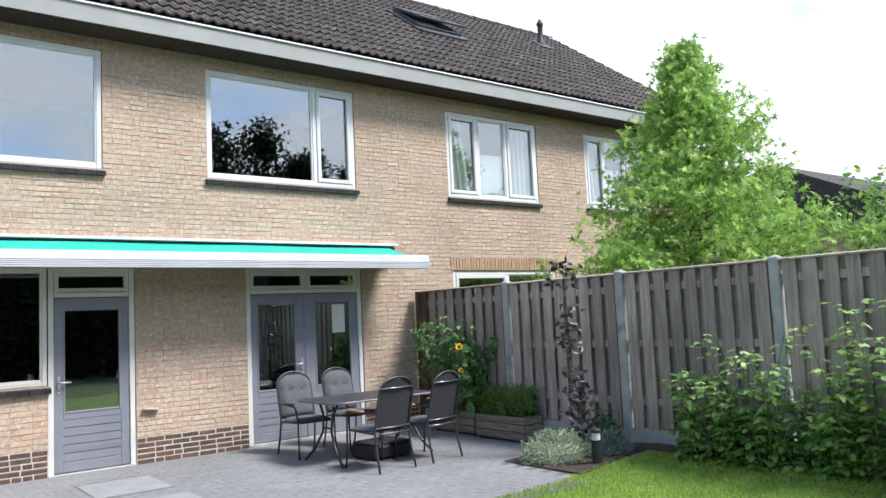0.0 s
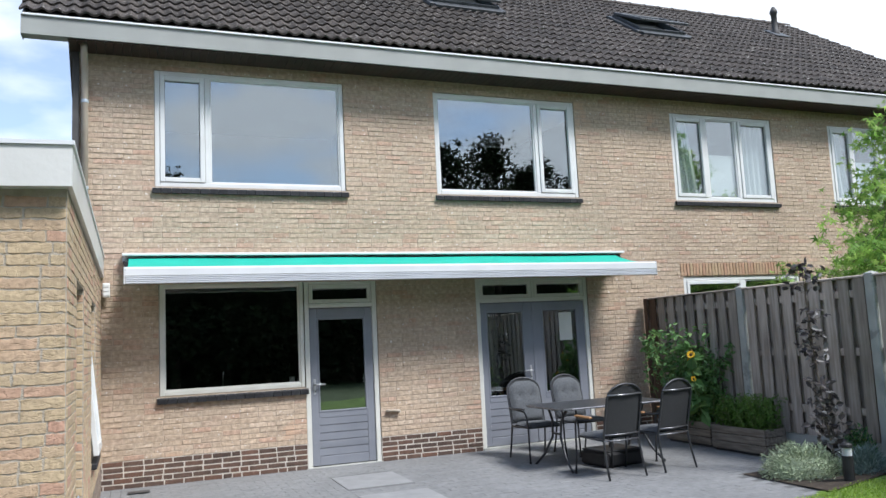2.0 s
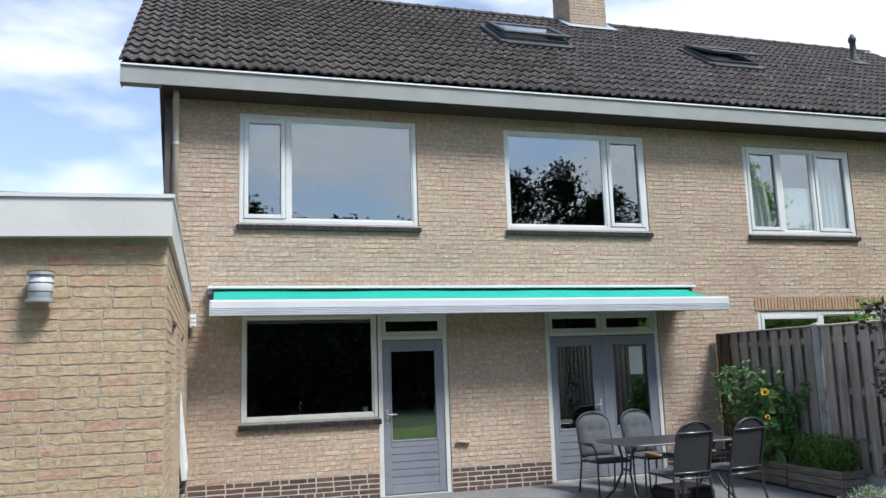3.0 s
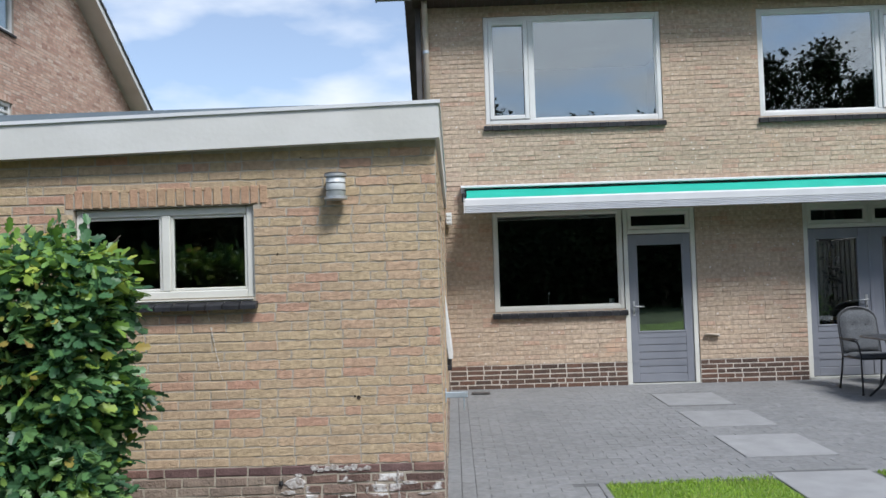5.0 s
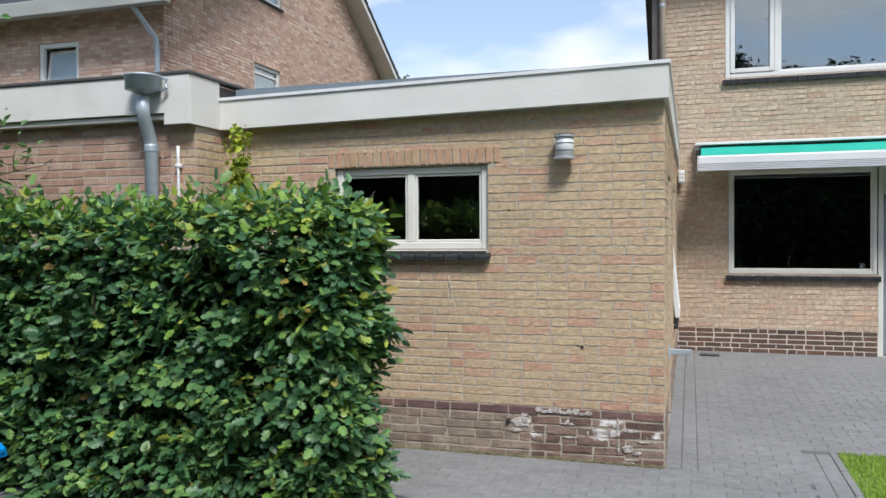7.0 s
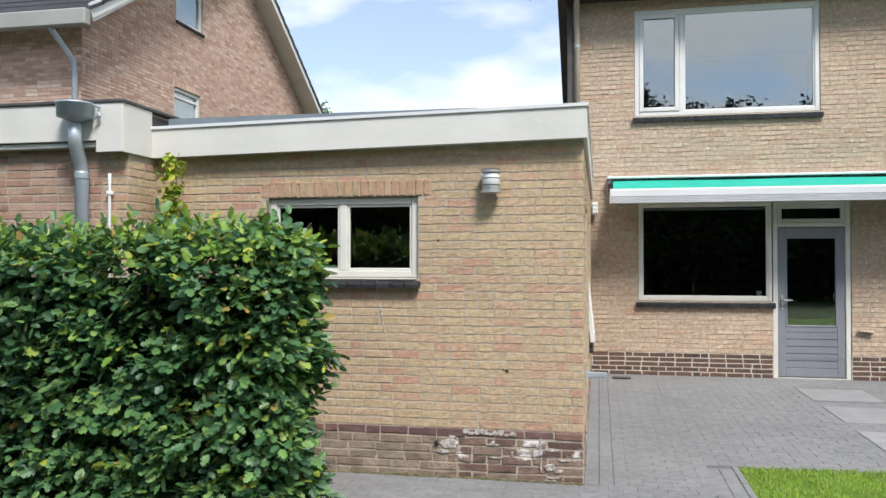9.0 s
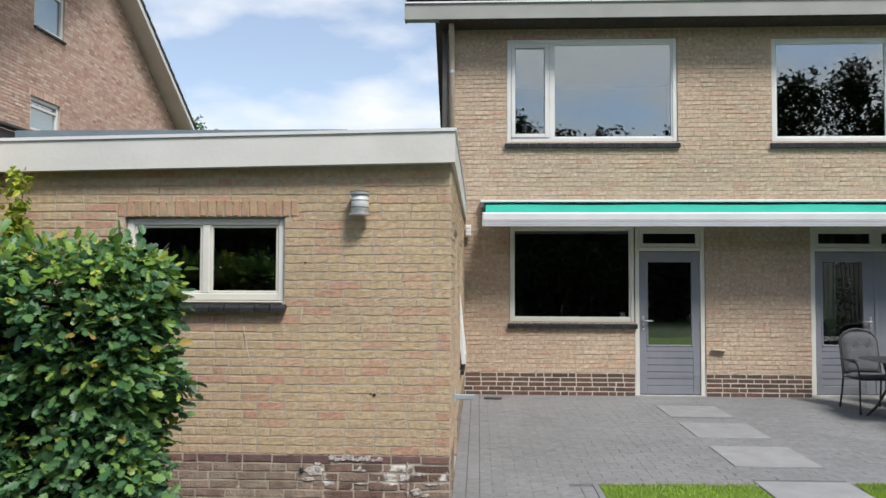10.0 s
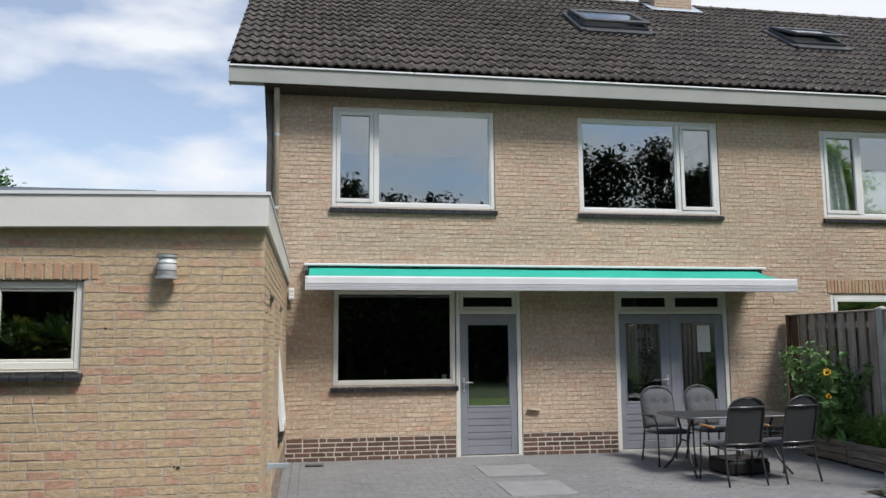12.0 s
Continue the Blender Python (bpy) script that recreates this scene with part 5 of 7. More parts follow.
part("fascia", Mesh().box(-9.5, NX + 0.005, NY - 0.12, NY - 0.098, 2.515, NT, 0.004), FASCIA, ng)
part("lower_strip", Mesh().box(-9.5, NX - 0.01, NY - 0.092, NY - 0.01, 2.47, 2.512, 0.004), FASCIA, ng)
part("side_fascia", Mesh().box(NX - 0.20, NX + 0.028, NY - 0.123, NY - 0.096, 2.425, NT, 0.004).box(NX + 0.006, NX + 0.028, NY - 0.095, FY + 0.002, 2.425, NT, 0.004), FASCIA, ng)
part("roof_edge", Mesh().box(-9.5, NX + 0.04, NY - 0.135, NY + 0.05, NT, NT + 0.028, 0.006).box(NX - 0.05, NX + 0.04, NY + 0.05, FY + 0.5, NT, NT + 0.028, 0.006), DARKBOARD, ng, "dark roof edge strip")
part("deck", Mesh().box(-9.5, NX + 0.006, NY - 0.097, 0.0, 2.55, NT - 0.02), DARKBOARD, ng)
DPX, DPY = -3.115, NY - 0.215
rp = thing("rain_hopper", "zinc rain hopper and downpipe on the red brick garage", "downpipe")
part("hopper", Mesh().lathe([(0.055, 0.0), (0.095, 0.020), (0.130, 0.028), (0.130, 0.118), (0.140, 0.122), (0.140, 0.136), (0.124, 0.136), (0.124, 0.05)], (DPX, DPY, 2.655), 22), ZINC, rp, smooth=True)
part("pipe", Mesh().tube([(DPX, DPY, 2.63), (DPX, DPY, 2.52), (DPX - 0.01, DPY + 0.03, 2.46), (DPX - 0.02, DPY + 0.10, 2.34), (DPX - 0.02, DPY + 0.12, 2.28), (DPX - 0.02, DPY + 0.12, -0.12)], 0.050, 16), ZINC, rp, smooth=True)
part("clip", Mesh().tube([(DPX + 0.13, DPY + 0.04, 2.68), (DPX + 0.18, DPY + 0.05, 2.70), (DPX + 0.16, DPY + 0.05, 2.73), (DPX + 0.18, DPY + 0.05, 2.76), (DPX + 0.13, DPY + 0.04, 2.78)], 0.010, 6), ZINC, rp)
part("pipe_collar", Mesh().lathe([(0.052, 0), (0.056, 0.01), (0.056, 0.05), (0.052, 0.06)], (DPX - 0.02, DPY + 0.12, 2.22), 16), ZINC, rp)
solid("overflow_pipe", Mesh().tube([(-2.94, NY - 0.03, -0.1), (-2.94, NY - 0.03, 2.18), (-2.94, NY - 0.03, 2.27)], 0.013, 8).box(-2.965, -2.915, NY - 0.045, NY - 0.005, 2.10, 2.13, 0.004), WHITEPLASTIC, "thin pale pipe on the red brick garage wall", "pipe", smooth=True)


# ---- the neighbour's house ----
nh = thing("neighbour_house", "reddish brick neighbouring house with a black tiled gable roof", "house")
HX, HY0, HY1, HR, HZ = -7.42, -0.05, 10.15, 5.1, 5.62
HS = 0.62                                      # rise of the roof over its run
rz = lambda y: HZ + HS * ((y - HY0) if y < HR else (HY1 - (y - 0.0)) * (HR - HY0) / (HY1 - HR))
HW = [(2.80, 3.83, 4.40, 5.05), (2.85, 3.92, 6.38, 7.35)]
HWF = [(-9.98, -9.13, 4.05, 4.94)]
hg = facing_right(HX)
hf = facing_front(HY0)
PEAK = HZ + HS * (HR - HY0)
part("wall", wall_mesh(hf, -16.0, HX, -0.4, HZ + 0.05, HWF, 0.28), RMORTAR, nh)
fb2, _ = brick_field(hf, -12.5, HX, 2.6, HZ, HWF, 61, 0.006, 0.012, 0.002)
part("front_bricks", fb2, RBRICK, nh, kind="stuff")


def gable_span(z):
    if z < HZ:
        return HY0, HY1
    f = (z - HZ) / (PEAK - HZ)
    return HY0 + (HR - HY0) * f, HY1 - (HY1 - HR) * f


m = Mesh()
lev = sorted({-0.4, HZ, PEAK, *(v for q in HW for v in q[2:4])})
for c, d in zip(lev, lev[1:]):
    lo0, hi0 = gable_span(c)
    lo1, hi1 = gable_span(d)
    inner = [q for q in HW if q[2] < (c + d) / 2 < q[3]]
    if inner:
        q = inner[0]
        m.quad(hg(lo0, 0, c), hg(q[0], 0, c), hg(q[0], 0, d), hg(lo1, 0, d))
        m.quad(hg(q[1], 0, c), hg(hi0, 0, c), hg(hi1, 0, d), hg(q[1], 0, d))
        for a in q[:2]:
            m.quad(hg(a, 0, c), hg(a, -0.2, c), hg(a, -0.2, d), hg(a, 0, d))
        m.quad(hg(q[0], 0, c), hg(q[1], 0, c), hg(q[1], -0.2, c), hg(q[0], -0.2, c))
        m.quad(hg(q[0], 0, d), hg(q[1], 0, d), hg(q[1], -0.2, d), hg(q[0], -0.2, d))
    else:
        m.quad(hg(lo0, 0, c), hg(hi0, 0, c), hg(hi1, 0, d), hg(lo1, 0, d))
part("gable_wall", m, RMORTAR, nh)
gb, _ = brick_field(hg, HY0, HY1, 2.6, PEAK - 0.1, HW, 62, 0.006, 0.012, 0.002, top=gable_span)
part("gable_bricks", gb, RBRICK, nh, kind="stuff")
# near-black sheets added behind the neighbour's panes for the rooms' shade
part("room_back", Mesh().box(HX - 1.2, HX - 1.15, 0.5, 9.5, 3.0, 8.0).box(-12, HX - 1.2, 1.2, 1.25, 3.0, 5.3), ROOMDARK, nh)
for q in HW:
    wn_ = part("window", Mesh().box(HX - 0.10, HX - 0.03, q[0], q[0] + 0.07, q[2], q[3], 0.005).box(HX - 0.10, HX - 0.03, q[1] - 0.07, q[1], q[2], q[3], 0.005).box(HX - 0.10, HX - 0.031, q[0] + 0.07, q[1] - 0.07, q[2], q[2] + 0.07, 0.005).box(HX - 0.10, HX - 0.031, q[0] + 0.07, q[1] - 0.07, q[3] - 0.07, q[3], 0.005).box(HX - 0.09, HX - 0.04, q[0] + 0.07, q[1] - 0.07, q[3] - 0.20, q[3] - 0.15, 0.005), WHITE, nh)
    part("pane", Mesh().box(HX - 0.08, HX - 0.074, q[0] + 0.06, q[1] - 0.06, q[2] + 0.06, q[3] - 0.06), PANE, wn_)
    part("blind", Mesh().box(HX - 0.105, HX - 0.100, q[0] + 0.06, q[1] - 0.06, q[2] + 0.06, q[3] - 0.16), PALEBLUE, wn_, "pale blue blind behind the pane")
    part("sill", Mesh().box(HX - 0.05, HX + 0.05, q[0] - 0.02, q[1] + 0.02, q[2] - 0.05, q[2] - 0.004, 0.006), SILL, wn_)
    lb = Mesh()
    rng = random.Random(9)
    u = q[0] - 0.05
    while u < q[1] + 0.03:
        brick_into(lb, facing_right(HX + 0.004), u + 0.004, u + 0.055, q[3] + 0.005, q[3] + 0.12, 0.006, rng)
        u += 0.062
    part("lintel", lb, RBRICK, wn_, kind="stuff")
q = HWF[0]
wf = Mesh()
rect_frame(wf, q[0], q[1], q[2], q[3], 0.075, HY0 + 0.02, HY0 + 0.10)
wn_ = part("window", wf, WHITE, nh)
wf = Mesh()
rect_frame(wf, 0.0, q[1] - q[0] - 0.16, 0.0, q[3] - q[2] - 0.16, 0.055, 0.0, 0.05)
lean = Matrix.Translation((q[0] + 0.08, HY0 + 0.06, q[2] + 0.08)) @ Matrix.Rotation(radians(-9), 4, "X")
wf.v = [tuple(lean @ Vector(v)) for v in wf.v]
sash = part("sash", wf, WHITE, wn_, "white sash tilted inwards")
wf = Mesh().box(0.05, q[1] - q[0] - 0.21, 0.02, 0.026, 0.05, q[3] - q[2] - 0.21, 0, lean).box(0.05, q[1] - q[0] - 0.21, 0.04, 0.044, 0.05, q[3] - q[2] - 0.34, 0, lean)
part("pane", wf, PALEBLUE, sash, "pane with a pale blue blind drawn behind it")
OV = 0.45
roofm = Mesh().prism([(HY0 - 0.45, HZ - 0.10), (HR, PEAK + 0.18), (HY1 + 0.45, HZ - 0.10), (HY1 + 0.40, HZ - 0.30), (HR, PEAK - 0.02), (HY0 - 0.30, HZ - 0.26)], "x", -16.0, HX + OV - 0.02)
part("roof", roofm, FASCIA, nh)
for s, ya, yb in ((0, HY0 - 0.45, HR), (1, HY1 + 0.45, HR)):
    rowm = Mesh()
    L = abs(yb - ya)
    n = 18
    for k in range(n):
        a0, a1 = ya + (yb - ya) * k / n, ya + (yb - ya) * (k + 1.15) / n
        z0_, z1_ = HZ - 0.06 + (PEAK + 0.28 - HZ) * k / n, HZ - 0.06 + (PEAK + 0.24 - HZ) * (k + 1.15) / n - 0.02
        rowm.quad((-16, a0, z0_), (HX + OV + 0.03, a0, z0_), (HX + OV + 0.03, a1, z1_), (-16, a1, z1_))
        rowm.quad((-16, a0, z0_), (HX + OV + 0.03, a0, z0_), (HX + OV + 0.03, a0, z0_ - 0.05), (-16, a0, z0_ - 0.05))
        rowm.quad((HX + OV + 0.03, a0, z0_), (HX + OV + 0.03, a1, z1_), (HX + OV + 0.03, a1, z1_ - 0.06), (HX + OV + 0.03, a0, z0_ - 0.06))
    part("roof_tiles", rowm, NTILE, nh, "black roof tiles", kind="stuff")
    b = Mesh().prism([(ya, HZ - 0.02), (yb, PEAK + 0.18), (yb, PEAK - 0.04), (ya + (0.1 if s == 0 else -0.1), HZ - 0.22)], "x", HX + OV - 0.02, HX + OV)
    part("barge_board", b, WHITE, nh)
part("gutter", Mesh().box(-16, HX + OV + 0.03, HY0 - 0.60, HY0 - 0.44, HZ - 0.38, HZ - 0.12, 0.02), GUTTER, nh)
part("downpipe", Mesh().tube([(HX - 0.20, HY0 - 0.52, HZ - 0.26), (HX - 0.20, HY0 - 0.50, HZ - 0.36), (HX - 0.06, HY0 - 0.12, HZ - 0.80), (HX - 0.06, HY0 - 0.08, HZ - 0.98), (HX - 0.06, HY0 - 0.08, -0.1)], 0.045, 12), ZINC, nh, smooth=True)


# ---- ground, paving, lawn ----
m = Mesh()
ys = [-260, -6.2, 0, 260]
for y in ys:
    for x in (-260, 260):
        m.v.append((x, y, ground_z(y) - 0.06))
for k in range(3):
    m.f.append((2 * k, 2 * k + 1, 2 * k + 3, 2 * k + 2))
tagged(part("ground", m, EARTH), "rough grass ground reaching away on all sides", "ground", kind="structure")


def edge_y(x):
    """Where the paving ends and the lawn begins."""
    return -4.74 + 0.06 * (x - 1.88)


def sheet(m, x0, x1, y0, y1, up, n=1):
    ys_ = [y0 + (y1 - y0) * k / n for k in range(n + 1)]
    for a, b in zip(ys_, ys_[1:]):
        m.quad((x0, a, ground_z(a) + up), (x1, a, ground_z(a) + up), (x1, b, ground_z(b) + up), (x0, b, ground_z(b) + up))


m = Mesh()
sheet(m, -9.0, 1.86, -6.2, 0.0, -0.0045)
sheet(m, -9.0, 1.86, -13.0, -6.2, -0.0045)
sheet(m, 1.86, 8.5, -4.77, 0.0, -0.0045)
pav = part("pavement", m, JOINT)
tagged(pav, "grey concrete clinker paving with sanded joints", "pavement", kind="structure")
SLABS = [(3.22, 3.98, -1.62, -0.82), (3.22, 3.99, -2.83, -2.03), (3.21, 3.99, -4.08, -3.26), (3.20, 3.97, -5.38, -4.60), (3.18, 3.95, -6.68, -5.90), (3.17, 3.94, -7.98, -7.20)]
for k, (a, b, c, d) in enumerate(SLABS):
    m = Mesh()
    m.box(a, b, 0, d - c, 0.0, 0.052, 0.005, Matrix.Translation((0, c, ground_z(c) - 0.045)) @ Matrix.Rotation(math.atan(0.012 if c > -6.2 else 0), 4, "X"))
    solid("stepping_slab", m, SLAB, "large square pale concrete slab set in the path", "paving slab", "stepping slabs to the back door")

BED = (7.15, 8.45, -4.47, -3.30)      # planting bed in the corner of the paving


def bank(x, y):
    """The ground rises a little towards the foot of the fence."""
    f = min(max((x - 6.9) / 1.45, 0.0), 1.0) * min(max((-3.35 - y) / 1.0, 0.0), 1.0)
    return 0.13 * f * f * (3 - 2 * f)


def lawn_here(x, y):
    return x > 1.90 and y < edge_y(x) - 0.02 and not any(a - 0.03 < x < b + 0.03 and c - 0.03 < y < d + 0.03 for a, b, c, d in SLABS) and x < 8.20 - 0.08 * math.sin(y * 2.3) and not ((x - 8.25) ** 2 / 0.5 + (y + 4.34) ** 2 / 0.10 < 1)


def rising_sheet(xs, y0, y1, n, up):
    """Ground that follows the bank."""
    m = Mesh()
    ys_ = [y0 + (y1 - y0) * k / n for k in range(n + 1)]
    for y in ys_:
        for x in xs:
            m.v.append((x, y, ground_z(y) + bank(x, y) + up))
    w = len(xs)
    for r in range(n):
        for c in range(w - 1):
            m.f.append((r * w + c, r * w + c + 1, (r + 1) * w + c + 1, (r + 1) * w + c))
    return m


m = rising_sheet([1.88, 3.0, 4.0, 5.0, 6.0, 6.9, 7.2, 7.5, 7.8, 8.0, 8.2, 8.35, 8.5], -13.0, -4.36, 34, -0.008)
tagged(part("lawn", m, LAWN), "short mown green lawn", "lawn", kind="structure")
rng = random.Random(91)
g = Mesh()


def blade(m, x, y, z, h, w, rng):
    an = rng.uniform(0, 6.283)
    dx, dy = math.cos(an) * w, math.sin(an) * w
    lx, ly = rng.uniform(-0.6, 0.6) * h, rng.uniform(-0.6, 0.6) * h
    k = len(m.v)
    m.v += [(x - dx, y - dy, z), (x + dx, y + dy, z), (x + lx, y + ly, z + h)]
    m.f.append((k, k + 1, k + 2))


for _ in range(110000):
    if rng.random() < 0.42:
        x, y = rng.uniform(1.90, 4.6), rng.uniform(-7.0, -4.45)
    else:
        x, y = rng.uniform(4.0, 8.4), rng.uniform(-7.6, -4.25)
    if lawn_here(x, y):
        blade(g, x, y, ground_z(y) + bank(x, y) - 0.002, rng.uniform(0.014, 0.034), rng.uniform(0.0022, 0.0045), rng)
tagged(part("grass", g, GRASS), "short fresh green grass blades of the lawn", "grass", kind="stuff")
m = Mesh()
bed_ = rising_sheet([BED[0], 7.5, 7.75, 8.0, 8.2, 8.35, 8.47], BED[2], BED[3], 8, 0.006)
m.v += bed_.v
m.f += bed_.f
strip = rising_sheet([7.75, 7.95, 8.1, 8.25, 8.4, 8.5], -13.0, BED[2] + 0.1, 30, -0.002)
for k, v in enumerate(strip.v):
    lift = 0.012 if not lawn_here(v[0], v[1]) and v[0] > 7.9 else -0.03
    strip.v[k] = (v[0], v[1], v[2] + lift)
k = len(m.v)
m.v += strip.v
m.f += [tuple(k + i for i in f) for f in strip.f]
tagged(part("soil", m, SOIL), "dark bare planting soil along the fence", "soil", kind="structure")
m = Mesh()
y = edge_y(1.9)
while y > -12.8:
    m.box(1.835, 1.885, y - 0.49, y - 0.004, ground_z(y) - 0.12, ground_z(y) + 0.004, 0.006)
    y -= 0.5
x = 1.885
while x < 6.7:
    if not 3.0 < x < 3.95:
        m.box(x, x + 0.49, edge_y(x) - 0.02, edge_y(x) + 0.02, ground_z(-4.6) - 0.1, ground_z(-4.6) + 0.002, 0.005)
    x += 0.495
tagged(part("kerb", m, PAVER), "narrow grey concrete lawn edging", "kerb", kind="structure")


# ---- fence ----
FXL, FY0, FSTEP, FTOP = 8.47, -0.17, 1.925, 2.045
fence = thing("fence", "weathered grey-brown board fence with concrete posts and gravel boards", "fence", pose(8.41, -0.1, 0, 0, 0, 1.45) @ Matrix.Translation((-FXL, 0.1, 0)))


def plank(x, ya, yb, z0, z1, t, rng, mat=None):
    """One upright board with slightly uneven edges."""
    mm = Mesh()
    j = lambda s: rng.uniform(-s, s)
    mm.v += [(x, ya + j(.003), z0 + j(.01)), (x + t, ya + j(.003), z0), (x + t, yb + j(.003), z0), (x, yb + j(.003), z0 + j(.01)),
             (x + j(.003), ya + j(.004), z1), (x + t, ya, z1), (x + t, yb, z1), (x + j(.003), yb + j(.004), z1)]
    mm.f += [(0, 3, 2, 1), (4, 5, 6, 7), (0, 1, 5, 4), (1, 2, 6, 5), (2, 3, 7, 6), (3, 0, 4, 7)]
    return mm


rng = random.Random(17)
y_post = [FY0 - FSTEP * k for k in range(1, 6)]
for k in range(6):
    ya, yb = FY0 - FSTEP * k, FY0 - FSTEP * (k + 1)
    hi, lo = ya - (0.05 if k else 0.0), yb + 0.05
    zb = 0.24
    n = 9
    w = (hi - lo) / n
    for q in range(n):
        c = hi - (q + 0.5) * w
        part("board", plank(FXL - 0.030, c - 0.069, c + 0.069, zb + rng.uniform(-0.012, 0.008), FTOP - 0.03, 0.016, rng), FENCEWOOD if (k or q) else FENCEEND, fence)
        if k < 4:
            part("back_board", plank(FXL + 0.034, c - w / 2 - 0.097, c - w / 2 + 0.097, zb, FTOP - 0.03, 0.016, rng), FENCEWOOD, fence)
    for z in (0.50, 1.16, 1.80):
        part("rail", Mesh().box(FXL - 0.012, FXL + 0.032, lo, hi, z, z + 0.085, 0.004), FENCEWOOD, fence)
    part("cap_rail", Mesh().prism([(FXL - 0.05, FTOP - 0.028), (FXL - 0.05, FTOP - 0.012), (FXL, FTOP), (FXL + 0.06, FTOP - 0.012), (FXL + 0.06, FTOP - 0.028)], "y", lo, hi), FENCEWOOD, fence)
    part("gravel_board", Mesh().box(FXL - 0.02, FXL + 0.025, lo - 0.02, hi + 0.02, -0.12, 0.235, 0.006), CONCRETE, fence, "grey concrete gravel board")
part("end_board", Mesh().box(FXL - 0.06, FXL + 0.07, FY0 - 0.01, FY0 + 0.075, 0.0, FTOP - 0.01, 0.006), FENCEEND, fence, "dark brown end board")
for y in y_post:
    p = Mesh().box(FXL - 0.058, FXL + 0.062, y - 0.055, y + 0.055, -0.3, FTOP + 0.01, 0.012)
    k = len(p.v)
    p.v += [(FXL - 0.058, y - 0.055, FTOP + 0.005), (FXL + 0.062, y - 0.055, FTOP + 0.005), (FXL + 0.062, y + 0.055, FTOP + 0.005), (FXL - 0.058, y + 0.055, FTOP + 0.005), (FXL + 0.002, y, FTOP + 0.035)]
    p.f += [(k, k + 1, k + 4), (k + 1, k + 2, k + 4), (k + 2, k + 3, k + 4), (k + 3, k, k + 4)]
    part("post", p, CONCRETE, fence, "grey concrete fence post")


# ---- leaves ----
def leaf_into(m, p, size, rng, up=0.3, ratio=0.62, out=None, droop=0.25, face=0.9):
    """One leaf: a folded blade of six points, turned at random round a mean direction."""
    d = Vector((rng.gauss(0, 1), rng.gauss(0, 1), rng.gauss(0, 0.7) - droop))
    if out is not None:
        d = d * 0.6 + Vector(out) * rng.uniform(0.4, 1.4)
    if d.length < 1e-4:
        d = Vector((1, 0, 0))
    d.normalize()
    nrm = Vector((rng.gauss(0, 0.8), rng.gauss(0, 0.8), rng.gauss(up * 2, 0.6)))
    if out is not None:
        nrm += Vector(out) * face
    s = d.cross(nrm)
    if s.length < 1e-4:
        s = d.orthogonal()
    s.normalize()
    nn = s.cross(d)
    L, W = size * rng.uniform(0.7, 1.2), size * ratio * rng.uniform(0.8, 1.1) / 2
    p = Vector(p)
    k = len(m.v)
    a, b, c = p, p + d * L * 0.45 - nn * L * 0.03, p + d * L
    m.v += [tuple(a), tuple(p + d * L * 0.28 + s * W * 0.85 + nn * W * 0.30), tuple(p + d * L * 0.65 + s * W * 0.8 + nn * W * 0.28), tuple(c - nn * L * 0.08),
            tuple(p + d * L * 0.65 - s * W * 0.8 + nn * W * 0.28), tuple(p + d * L * 0.28 - s * W * 0.85 + nn * W * 0.30), tuple(b)]
    m.f += [(k, k + 1, k + 2, k + 6), (k + 6, k + 2, k + 3), (k + 6, k + 3, k + 4), (k, k + 6, k + 4, k + 5)]


def twig(m, a, b, r0, r1, rng, bend=0.12, n=4, sides=5):
    a, b = Vector(a), Vector(b)
    pts, rad = [], []
    L = (b - a).length
    o = Vector((rng.gauss(0, 1), rng.gauss(0, 1), rng.gauss(0, 1))) * bend * L
    for k in range(n + 1):
        s = k / n
        pts.append(a.lerp(b, s) + o * math.sin(math.pi * s))
        rad.append(r0 + (r1 - r0) * s)
    m.tube(pts, rad, sides)
    return pts


def place_blocks(pos, size, seed):
    return noise.noise(Vector(pos) * size + Vector((seed * 7.3, seed * 1.7, 0)))


def toothed_into(m, p, d, nrm, size, rng):
    """One toothed oval leaf lying along d with its face to nrm, folded at the midrib."""
    s = d.cross(nrm)
    s = s.normalized() if s.length > 1e-4 else d.orthogonal().normalized()
    nn = s.cross(d)
    k = len(m.v)
    for t, h in ((0.0, 0.0), (0.5, -0.04), (1.0, -0.12)):
        m.v.append(tuple(p + d * size * t + nn * size * h))
    bend = rng.uniform(0.02, 0.14)
    for sg in (1, -1):
        for t, w in ((0.14, 0.17), (0.36, 0.37), (0.37, 0.24), (0.62, 0.38), (0.61, 0.22), (0.86, 0.25), (0.83, 0.10)):
            w *= rng.uniform(0.8, 1.12)
            m.v.append(tuple(p + d * size * t + s * (sg * w * size) + nn * size * (bend * w * 2 - 0.12 * t * t)))
    for c in (k + 3, k + 10):
        m.f += [(k, c, c + 1), (k, c + 1, c + 2, k + 1), (k + 1, c + 2, c + 3, c + 4), (k + 1, c + 4, c + 5, k + 2), (k + 2, c + 5, c + 6)]


